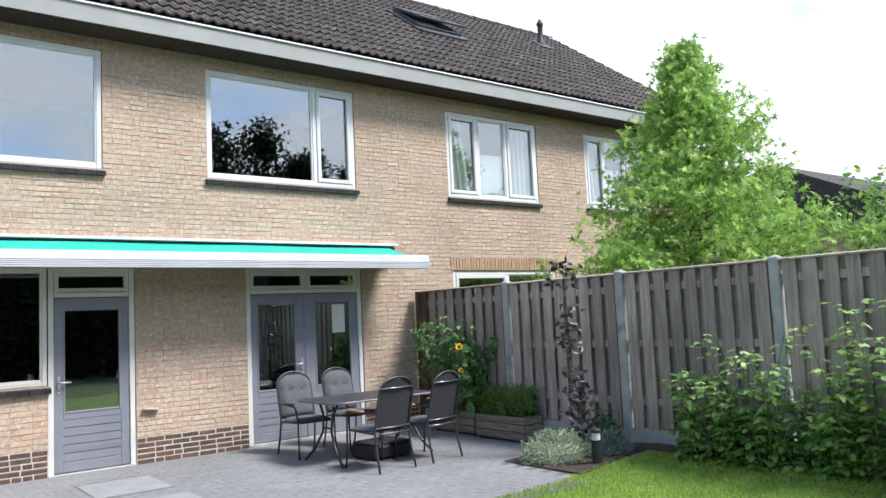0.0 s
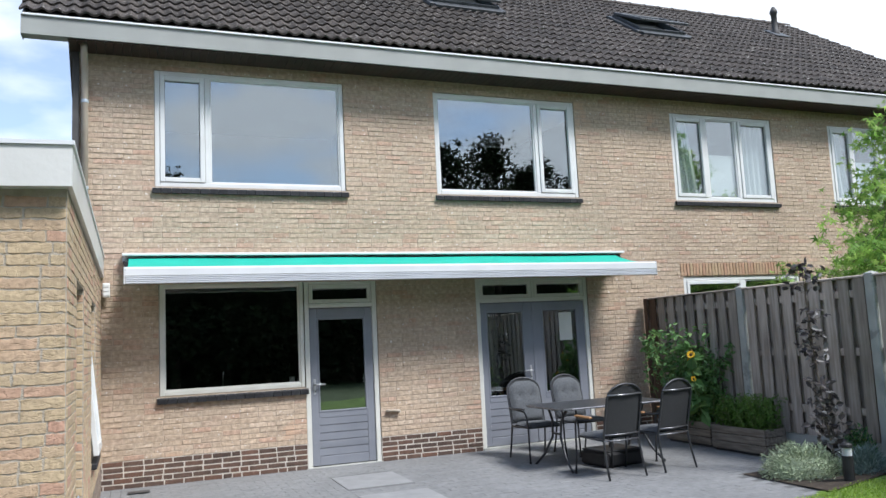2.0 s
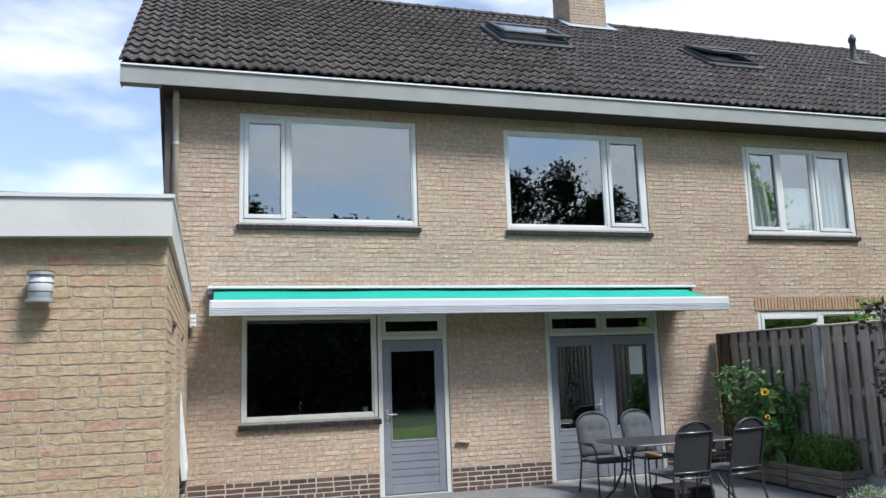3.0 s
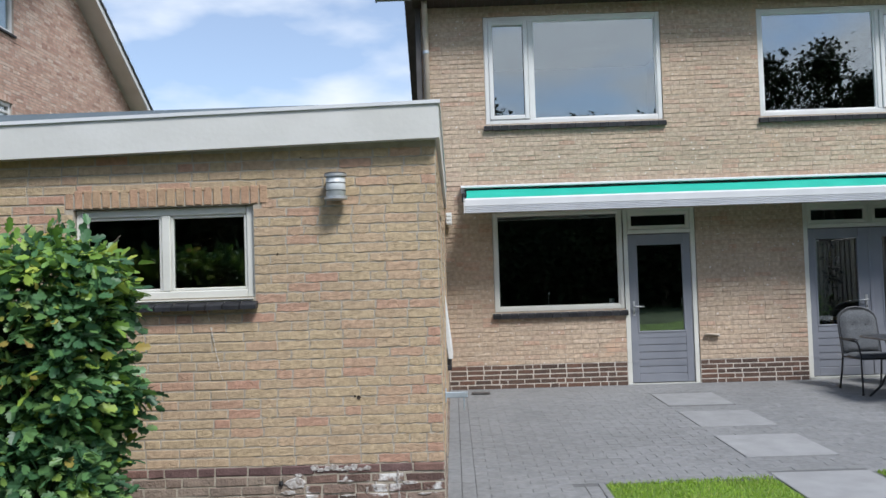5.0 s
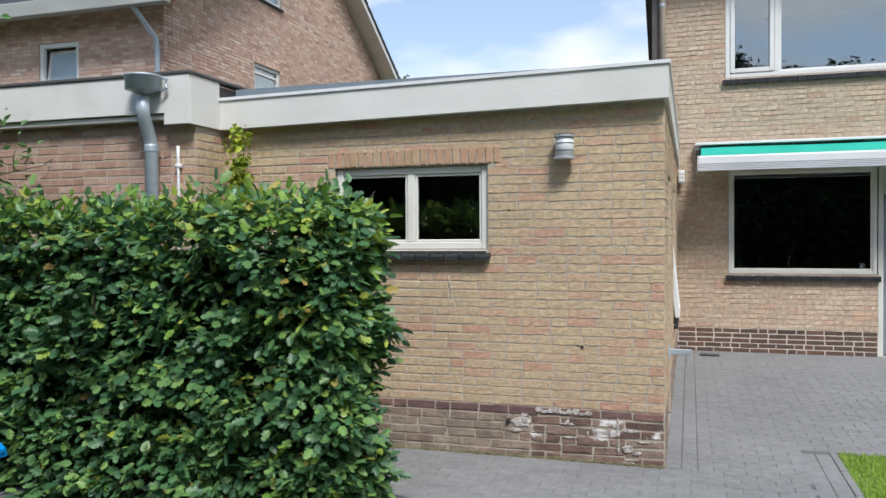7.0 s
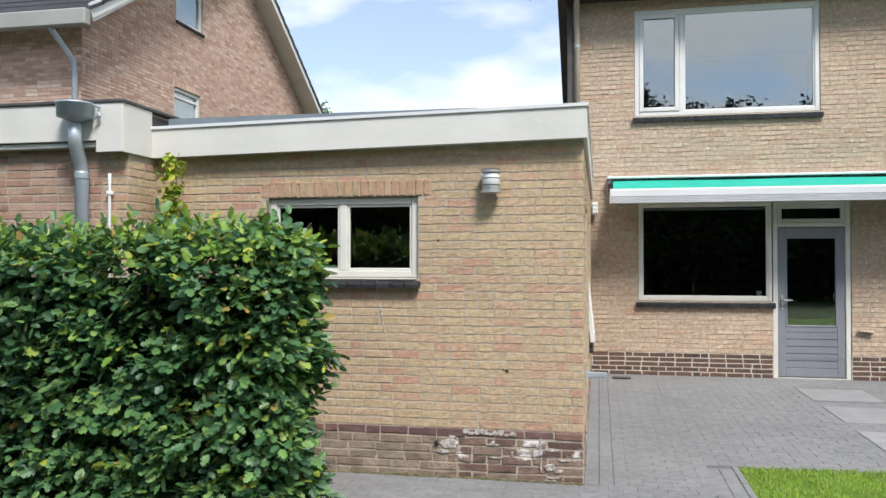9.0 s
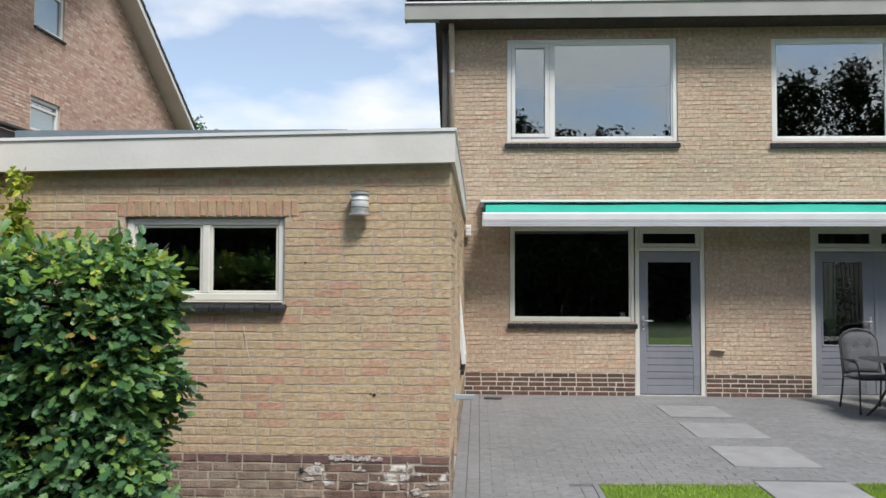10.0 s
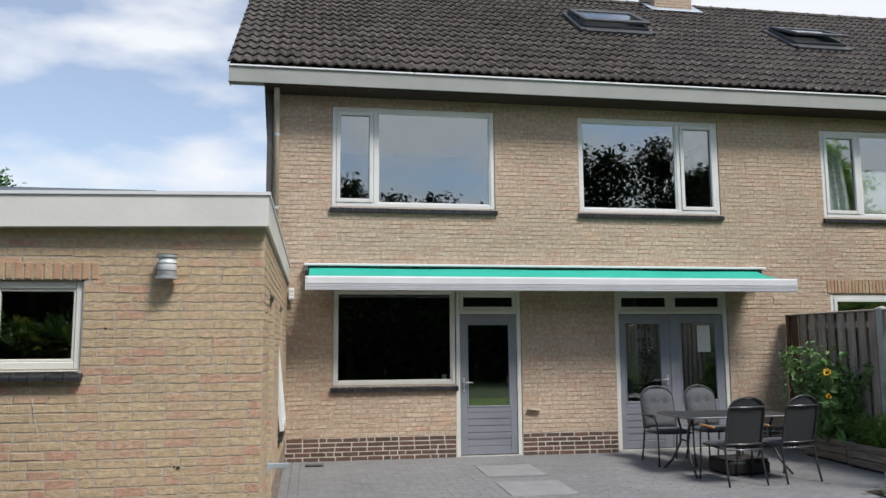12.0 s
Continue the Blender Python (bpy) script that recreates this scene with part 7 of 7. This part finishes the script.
def garden_chair(at, turn, cushion_back, label):
    """A steel armchair; its front looks along +y before the turn."""
    ch = thing("garden_chair", label, "chair", pose(at[0], at[1], ground_z(at[1]) + 0.002, 0, 0, turn), "chairs round the garden table")
    W, SH = 0.235, 0.415
    back = []
    rise = lambda z: -0.245 - (z - 0.42) * 0.24 if z > 0.42 else -0.245 - (0.42 - z) * 0.16
    path = [(-W - 0.015, rise(0.0) - 0.02, 0.0), (-W - 0.008, rise(0.2), 0.2), (-W, rise(0.42), 0.42), (-W, rise(0.70), 0.70), (-W, rise(0.86), 0.86)]
    for k in range(1, 8):
        an = math.pi * (1 - k / 8)
        path.append((W * math.cos(an), rise(0.86 + 0.155 * math.sin(an)), 0.86 + 0.155 * math.sin(an)))
    path += [(W, rise(0.86), 0.86), (W, rise(0.70), 0.70), (W, rise(0.42), 0.42), (W + 0.008, rise(0.2), 0.2), (W + 0.015, rise(0.0) - 0.02, 0.0)]
    part("back_frame", Mesh().tube(path, 0.0125, 8), STEEL, ch, smooth=True)
    m = Mesh()
    n, rows = 10, 9
    for r in range(rows + 1):
        z = 0.44 + (0.995 - 0.44) * r / rows
        half = W - 0.006 if z < 0.86 else (W - 0.006) * math.sqrt(max(0.02, 1 - ((z - 0.86) / 0.155) ** 2))
        for k in range(n + 1):
            s = -1 + 2 * k / n
            m.v.append((half * s, rise(z) + 0.012 - 0.016 * (1 - s * s), z))
    for r in range(rows):
        for k in range(n):
            a = r * (n + 1) + k
            m.f.append((a, a + 1, a + n + 2, a + n + 1))
    part("backrest", m, TEXTILE, ch, "black woven mesh back", smooth=True)
    for z in (0.47, 0.405, 0.90):
        part("cross_bar", Mesh().tube([(-W, rise(z) - 0.004, z), (0, rise(z) - 0.022, z - 0.004), (W, rise(z) - 0.004, z)], 0.009, 7), ALUBAR, ch, "light metal bar", smooth=True)
    for s in (-1, 1):
        part("front_leg", Mesh().tube([(s * (W + 0.02), 0.285, 0.0), (s * (W + 0.012), 0.262, 0.22), (s * (W + 0.012), 0.255, 0.45), (s * (W + 0.02), 0.235, 0.57), (s * (W + 0.025), 0.19, 0.625)], 0.0115, 8), STEEL, ch, smooth=True)
        part("arm_bar", Mesh().tube([(s * (W + 0.025), 0.20, 0.622), (s * (W + 0.028), 0.0, 0.63), (s * (W + 0.012), -0.20, 0.635), (s * W, rise(0.64), 0.645)], 0.011, 8), STEEL, ch, smooth=True)
        am = Mesh().box(-0.024, 0.024, -0.14, 0.15, 0.0, 0.024, 0.009, pose(s * (W + 0.028), 0.06, 0.638, 2, 0, 0))
        part("armrest", am, ARMWOOD if not cushion_back else STEEL, ch, "brown wooden armrest" if not cushion_back else "")
        part("foot", Mesh().lathe([(0.016, 0.0), (0.016, 0.018), (0.013, 0.02)], (s * (W + 0.02), 0.286, 0.0), 8), BLACK, ch)
    part("seat_frame", Mesh().tube([(-W, -0.24, 0.41), (-W, 0.22, 0.425), (-W + 0.03, 0.255, 0.425), (W - 0.03, 0.255, 0.425), (W, 0.22, 0.425), (W, -0.24, 0.41)], 0.011, 8), STEEL, ch, smooth=True)
    m = Mesh()
    n = 10
    for side in (0, 1):
        for r in range(n + 1):
            for k in range(n + 1):
                u, v = -1 + 2 * k / n, -1 + 2 * r / n
                e = (1 - abs(u) ** 6) * (1 - abs(v) ** 6)
                z = 0.425 + (0.012 + 0.036 * max(0, e) ** 0.5 - 0.008 * math.exp(-6 * (u * u + v * v)) if side else 0.0)
                m.v.append((u * (W - 0.005), 0.01 + v * 0.235, z))
    N1 = (n + 1) ** 2
    for side in (0, 1):
        for r in range(n):
            for k in range(n):
                a = side * N1 + r * (n + 1) + k
                m.f.append((a, a + 1, a + n + 2, a + n + 1))
    part("seat", m, CUSHION, ch, "grey padded seat cushion", smooth=True)
    if cushion_back:
        m = Mesh()
        rows = 14
        for side in (0, 1):
            for r in range(rows + 1):
                z = 0.46 + 0.515 * r / rows
                half = W - 0.012 if z < 0.84 else (W - 0.012) * math.sqrt(max(0.01, 1 - ((z - 0.84) / 0.15) ** 2))
                for k in range(13):
                    s = -1 + k / 6
                    e = max(0, (1 - abs(s) ** 5)) * max(0, 1 - abs(-1 + 2 * r / rows) ** 8)
                    dim = sum(math.exp(-(((s - q) * 0.22) ** 2 + (z - w) ** 2) / 0.0009) for q in (-0.38, 0.38) for w in (0.80,))
                    fold = math.exp(-((z - 0.80) / 0.018) ** 2) * 0.008
                    m.v.append((half * s, rise(z) + 0.02 + (0.05 * e ** 0.5 - 0.030 * dim - fold if side else 0.0), z))
        N1 = 13 * (rows + 1)
        for side in (0, 1):
            for r in range(rows):
                for k in range(12):
                    a = side * N1 + r * 13 + k
                    m.f.append((a, a + 1, a + 14, a + 13))
        cu = part("back_cushion", m, CUSHION, ch, "grey tufted back cushion", smooth=True)
        for q in (-0.38, 0.38):
            part("button", Mesh().lathe([(0.011, -0.004), (0.011, 0.004)], (q * 0.22, rise(0.80) + 0.045, 0.80), 8), TEXTILE, cu)
    return ch


ALUBAR = surf("worn_steel_bar", (0.18, 0.18, 0.19), (0.30, 0.30, 0.31), 20, 0.35, metal=0.8)
garden_chair((6.00, -2.50), 4, False, "dark steel garden armchair with black mesh back and wooden armrests")
garden_chair((6.72, -2.43), 10, False, "dark steel garden armchair with black mesh back, drawn to the table")
garden_chair((5.86, -1.10), 178, True, "dark steel garden armchair with a grey tufted cushion")
garden_chair((6.58, -1.02), 184, True, "dark steel armchair with a grey tufted cushion by the doors")
TX, TY, TL, TW, TH = 6.33, -1.78, 1.50, 0.92, 0.725
tb = thing("garden_table", "dark grey metal garden table with splayed legs", "table", pose(TX, TY, ground_z(TY) + 0.002, 0, 0, 2))
ol = [(-TL / 2 + 0.10, -TW / 2), (TL / 2 - 0.10, -TW / 2), (TL / 2 - 0.03, -TW / 2 + 0.03), (TL / 2, -TW / 2 + 0.10), (TL / 2, TW / 2 - 0.10), (TL / 2 - 0.03, TW / 2 - 0.03), (TL / 2 - 0.10, TW / 2), (-TL / 2 + 0.10, TW / 2), (-TL / 2 + 0.03, TW / 2 - 0.03), (-TL / 2, TW / 2 - 0.10), (-TL / 2, -TW / 2 + 0.10), (-TL / 2 + 0.03, -TW / 2 + 0.03)]
part("tabletop", Mesh().prism(ol, "z", TH - 0.014, TH), TABLETOP, tb)
rim = [(a * 1.004, b * 1.006, TH - 0.012) for a, b in ol]
part("rim", Mesh().tube(rim + [rim[0]], 0.012, 6, False), ALUBAR, tb)
for sx in (-1, 1):
    for sy in (-1, 1):
        x = sx * (TL / 2 - 0.20)
        part("leg", Mesh().tube([(x, sy * 0.22, TH - 0.015), (x + sx * 0.02, sy * 0.10, TH - 0.18), (x + sx * 0.035, sy * 0.09, 0.36), (x + sx * 0.07, sy * 0.24, 0.14), (x + sx * 0.10, sy * 0.42, 0.0)], 0.015, 8), STEEL, tb, smooth=True)
    part("leg_brace", Mesh().tube([(sx * (TL / 2 - 0.165), -0.09, 0.40), (sx * (TL / 2 - 0.165), 0.09, 0.40)], 0.012, 8), STEEL, tb)
pb = thing("parasol_base", "black square parasol base under the table", "parasol base", pose(6.42, -1.92, ground_z(-1.9) + 0.002, 0, 0, 5))
part("block", Mesh().box(-0.29, 0.29, -0.25, 0.25, 0.0, 0.17, 0.03), BLACK, pb)
part("lid", Mesh().box(-0.27, 0.27, -0.23, 0.23, 0.17, 0.19, 0.012), STEEL, pb)
part("sleeve", Mesh().lathe([(0.03, 0.19), (0.03, 0.33), (0.035, 0.34)], (0, 0, 0), 12), STEEL, pb)

# toy house by the hedge
ph = thing("playhouse", "toy playhouse with a blue shingled roof and white walls", "toy house", pose(-2.95, -8.62, ground_z(-8.6) - 0.0, 0, 0, 12))
part("wall", Mesh().box(-0.56, 0.56, -0.48, 0.48, 0.0, 0.55, 0.02), WHITEPLASTIC, ph)
part("corner_post", Mesh().box(0.50, 0.572, 0.42, 0.492, 0.0, 0.55, 0.01), REDPLASTIC, ph)
part("wall_band", Mesh().box(-0.575, 0.575, -0.495, 0.495, 0.49, 0.55, 0.008), WHITEPLASTIC, ph)
for s in (-1, 1):
    rm = Mesh()
    for k in range(6):
        t0, t1 = k / 6, (k + 1) / 6
        za, zb_ = 0.55 + 0.60 * t0, 0.55 + 0.60 * t1
        xa, xb = s * (0.60 - 0.60 * t0), s * (0.60 - 0.60 * t1)
        n = 7
        for q in range(n):
            y0, y1 = -0.52 + 1.04 * q / n + 0.004, -0.52 + 1.04 * (q + 1) / n - 0.004
            rm.quad((xa, y0, za - 0.015 + 0.03), (xa, y1, za - 0.015 + 0.03), (xb, y1, zb_ + 0.012), (xb, y0, zb_ + 0.012))
            rm.quad((xa, y0, za - 0.02), (xa, y1, za - 0.02), (xa, y1, za + 0.015), (xa, y0, za + 0.015))
    rp_ = part("roof", rm, BLUEPLASTIC, ph, "blue moulded shingle roof")
    part("roof_underside", Mesh().prism([(s * 0.60, 0.525), (s * 0.60, 0.55), (0, 1.15), (0, 1.12)], "y", -0.525, 0.525), BLUEPLASTIC, ph)
solid("wall_hook", Mesh().tube([(4.20, -0.01, 0.655), (4.20, -0.05, 0.66), (4.36, -0.06, 0.645)], 0.014, 8).box(4.18, 4.38, -0.05, -0.012, 0.64, 0.665, 0.006).lathe([(0.02, 0), (0.02, 0.03)], (4.36, -0.05, 0.62), 10), BROWNPIPE, "rusty bracket on the brick pier beside the back door", "bracket")

# far roof and hedge beyond the fence
fr_ = thing("far_house", "distant brown roof behind the trees", "house")
part("roof", Mesh().prism([(0.0, 4.3), (5.8, 7.0), (11.6, 4.3)], "x", 30.0, 42.0), TILE, fr_)
part("wall", Mesh().box(30.5, 41.5, 0.6, 11.0, -0.3, 4.5), RBRICK, fr_)
bushy("far_hedge", "dense green hedge with reddish tops beyond the fence", "hedge", 14.2, 16.0, -8.8, -3.9, -0.2, 3.7, RASPLEAF, 220, 70, 0.13, 500, 0.6, 0.12)


# ---- roof tiles ----
def tile_mesh(width=0.318, length=0.395):
    """One interlocking tile with two rolls, a thick nose and a shallow pan."""
    m = Mesh()
    n = 16
    for v, lift in ((0.0, 0.030), (length, 0.0)):
        for k in range(n + 1):
            s = k / n
            h = 0.034 * (0.5 - 0.5 * math.cos(4 * math.pi * s)) ** 1.5
            m.v.append((s * (width + 0.004), v, h + lift))
    for k in range(n):
        m.f.append((k, k + 1, n + 2 + k, n + 1 + k))
    a = len(m.v)
    for k in range(n + 1):
        x, y, z = m.v[k]
        m.v.append((x, y + 0.004, z - 0.026))
    for k in range(n):
        m.f.append((a + k, a + k + 1, k + 1, k))
    return m


TILES = [tile_mesh().data("roof_tile", TILE) for _ in range(1)]
for p in TILES[0].polygons:
    p.use_smooth = p.index < 16
rng = random.Random(71)
slope_len = (RIDGE_Y - EAVE_Y) / math.cos(PITCH)
rows = int((slope_len + 0.02) / 0.352)
cols = int((VERGE_R - VERGE_L + 0.06) / 0.318) + 1
rest = Mesh()
unit = tile_mesh()
base_t = Matrix.Rotation(PITCH, 4, "X")


def under(x, y):
    for a, b, c, d in (SKY1, SKY2):
        if a - 0.12 < x + 0.16 < b + 0.12 and c - 0.05 < y + 0.12 < d - 0.12:
            return True
    return CH[0] < x + 0.16 < CH[1] and y + 0.2 > CH[2]


for r in range(rows + 1):
    y = EAVE_Y - 0.012 + r * 0.352 * math.cos(PITCH)
    for c in range(cols):
        x = VERGE_L - 0.03 + c * 0.318
        if y > RIDGE_Y - 0.12 or under(x, y):
            continue
        px, py, pz = roof_point(x + rng.uniform(-0.004, 0.004), y + rng.uniform(-0.004, 0.004), 0.0)
        mt = Matrix.Translation((px, py, pz + rng.uniform(0.0, 0.006))) @ base_t @ Matrix.Rotation(rng.uniform(-0.012, 0.012), 4, "Z")
        if 1 < c < 21 and r < 15:
            ob = new("roof_tile", TILES[0])
            ob.parent = roof
            ob.matrix_world = mt
        else:
            k = len(rest.v)
            rest.v.extend(tuple(mt @ Vector(v)) for v in unit.v)
            rest.f.extend(tuple(q + k for q in f) for f in unit.f)
part("far_tiles", rest, TILE, roof, kind="stuff")

# ---- single bricks of the garage end wall ----
rng = random.Random(81)
BRICKS = []
for v in range(12):
    bm_ = Mesh()
    r2 = random.Random(600 + v)
    nu, nz = 6, 2
    for iz in range(nz + 1):
        for iu in range(nu + 1):
            edge = iz in (0, nz) or iu in (0, nu)
            out = -0.0036 + r2.uniform(-0.0016, 0.0016) - (r2.uniform(0.0, 0.0022) if iz == 0 and r2.random() < 0.3 else 0)
            bm_.v.append((-0.5 + iu / nu + (r2.uniform(-0.022, 0.012) * (1 if iu else -1) if edge else 0), out, -0.5 + iz / nz + (r2.uniform(-0.09, 0.07) if edge else r2.uniform(-0.1, 0.1))))
    for iz in range(nz):
        for iu in range(nu):
            a = iz * (nu + 1) + iu
            bm_.f.append((a, a + 1, a + nu + 2, a + nu + 1))
    ring = [iu for iu in range(nu + 1)] + [nu + 1 + nu] + [2 * (nu + 1) + iu for iu in reversed(range(nu + 1))] + [nu + 1]
    k = len(bm_.v)
    for q in ring:
        x, y, z = bm_.v[q]
        bm_.v.append((x * 1.02, 0.003, z * 1.08))
    for i in range(len(ring)):
        j = (i + 1) % len(ring)
        bm_.f.append((ring[i], k + i, k + j, ring[j]))
    BRICKS.append(bm_.data("brick", GBRICK))
for a, b, c, d in GARAGE_NEAR:
    ob = new("brick", rng.choice(BRICKS))
    ob.parent = gwall
    ob.matrix_world = Matrix.Translation(((a + b) / 2, GY + rng.uniform(-0.001, 0.001), (c + d) / 2)) @ Matrix.Diagonal((b - a, 1, d - c, 1))

# ---- pavers ----
PW, PL = 0.105, 0.210
rng = random.Random(83)
PV = []
for v in range(3):
    r2 = random.Random(700 + v)
    pm = Mesh().box(-PL / 2 + 0.0013, PL / 2 - 0.0013, -PW / 2 + 0.0013, PW / 2 - 0.0013, -0.03, 0.0, 0.0025)
    PV.append(pm)
HALF = Mesh().box(-PL / 4 + 0.002, PL / 4 - 0.002, -PW / 2 + 0.002, PW / 2 - 0.002, -0.03, 0.0, 0.004)
PVD = [p.data("paver", PAVER) for p in PV]
rest = Mesh()
count = 0


def lay(x, y, turned=False, half=False, cut=1.0):
    """One paver, a loose object near the back-door path and joined elsewhere."""
    global count
    z = ground_z(y) + rng.uniform(-0.0015, 0.0015)
    mt = Matrix.Translation((x, y, z)) @ Matrix.Rotation(math.atan(0.012 if y > -6.2 else 0) + rng.uniform(-0.004, 0.004), 4, "X") @ Matrix.Rotation((math.pi / 2 if turned else 0) + rng.uniform(-0.006, 0.006), 4, "Z") @ Matrix.Diagonal((cut, 1, 1, 1))
    i = rng.randrange(3)
    if 0.95 < x < 3.20 and -4.62 < y < -3.2 and not turned and not half and abs(cut - 1) < 1e-6 and count < 300:
        ob = new("paver", PVD[i])
        ob.parent = pav
        ob.matrix_world = mt
        count += 1
    else:
        k = len(rest.v)
        src = HALF if half else PV[i]
        rest.v.extend(tuple(mt @ Vector(v)) for v in src.v)
        rest.f.extend(tuple(q + k for q in f) for f in src.f)


def free_span(x, y):
    """What is left of the paver at x beside the large slabs, as (start, end)."""
    a, b = x - PL / 2, x + PL / 2
    for x0, x1, y0, y1 in SLABS:
        if y0 - PW * 0.35 < y < y1 + PW * 0.35:
            if x0 - 0.004 < a and b < x1 + 0.004:
                return a, a
            if a < x0 < b:
                b = x0 - 0.003
            elif a < x1 < b:
                a = x1 + 0.003
    return a, b


row = 0
y = -0.06
while y > -12.9:
    x = (-2.6 if y < GY - 0.05 else GX1 + 0.325) + (PL / 2 if row % 2 else 0.0)
    if row % 2 and y >= GY - 0.05:
        lay(x - 0.75 * PL, y, half=True)
    while x < 8.4:
        in_bed = BED[0] - 0.08 < x < BED[1] and y < BED[3] + 0.03
        on_lawn = x > 1.62 and y < edge_y(x) - 0.02
        if not on_lawn and not in_bed:
            a, b = free_span(x, y)
            if b - a > 0.02:
                lay((a + b) / 2, y, cut=(b - a) / PL)
            last = x
        x += PL
    if y < edge_y(1.7) and 1.6225 - (last + PL / 2) > 0.07:
        lay(last + 0.75 * PL, y, half=True)
    y -= PW
    row += 1
y = -0.10
while y > -12.9:
    if y > GY:
        for x in (GX1 + 0.055, GX1 + 0.165):
            lay(x, y, True)
    if y < edge_y(1.88):
        for x in (1.675, 1.782):
            lay(x, y, True)
    y -= PL
part("far_pavers", rest, PAVER, pav, kind="stuff")
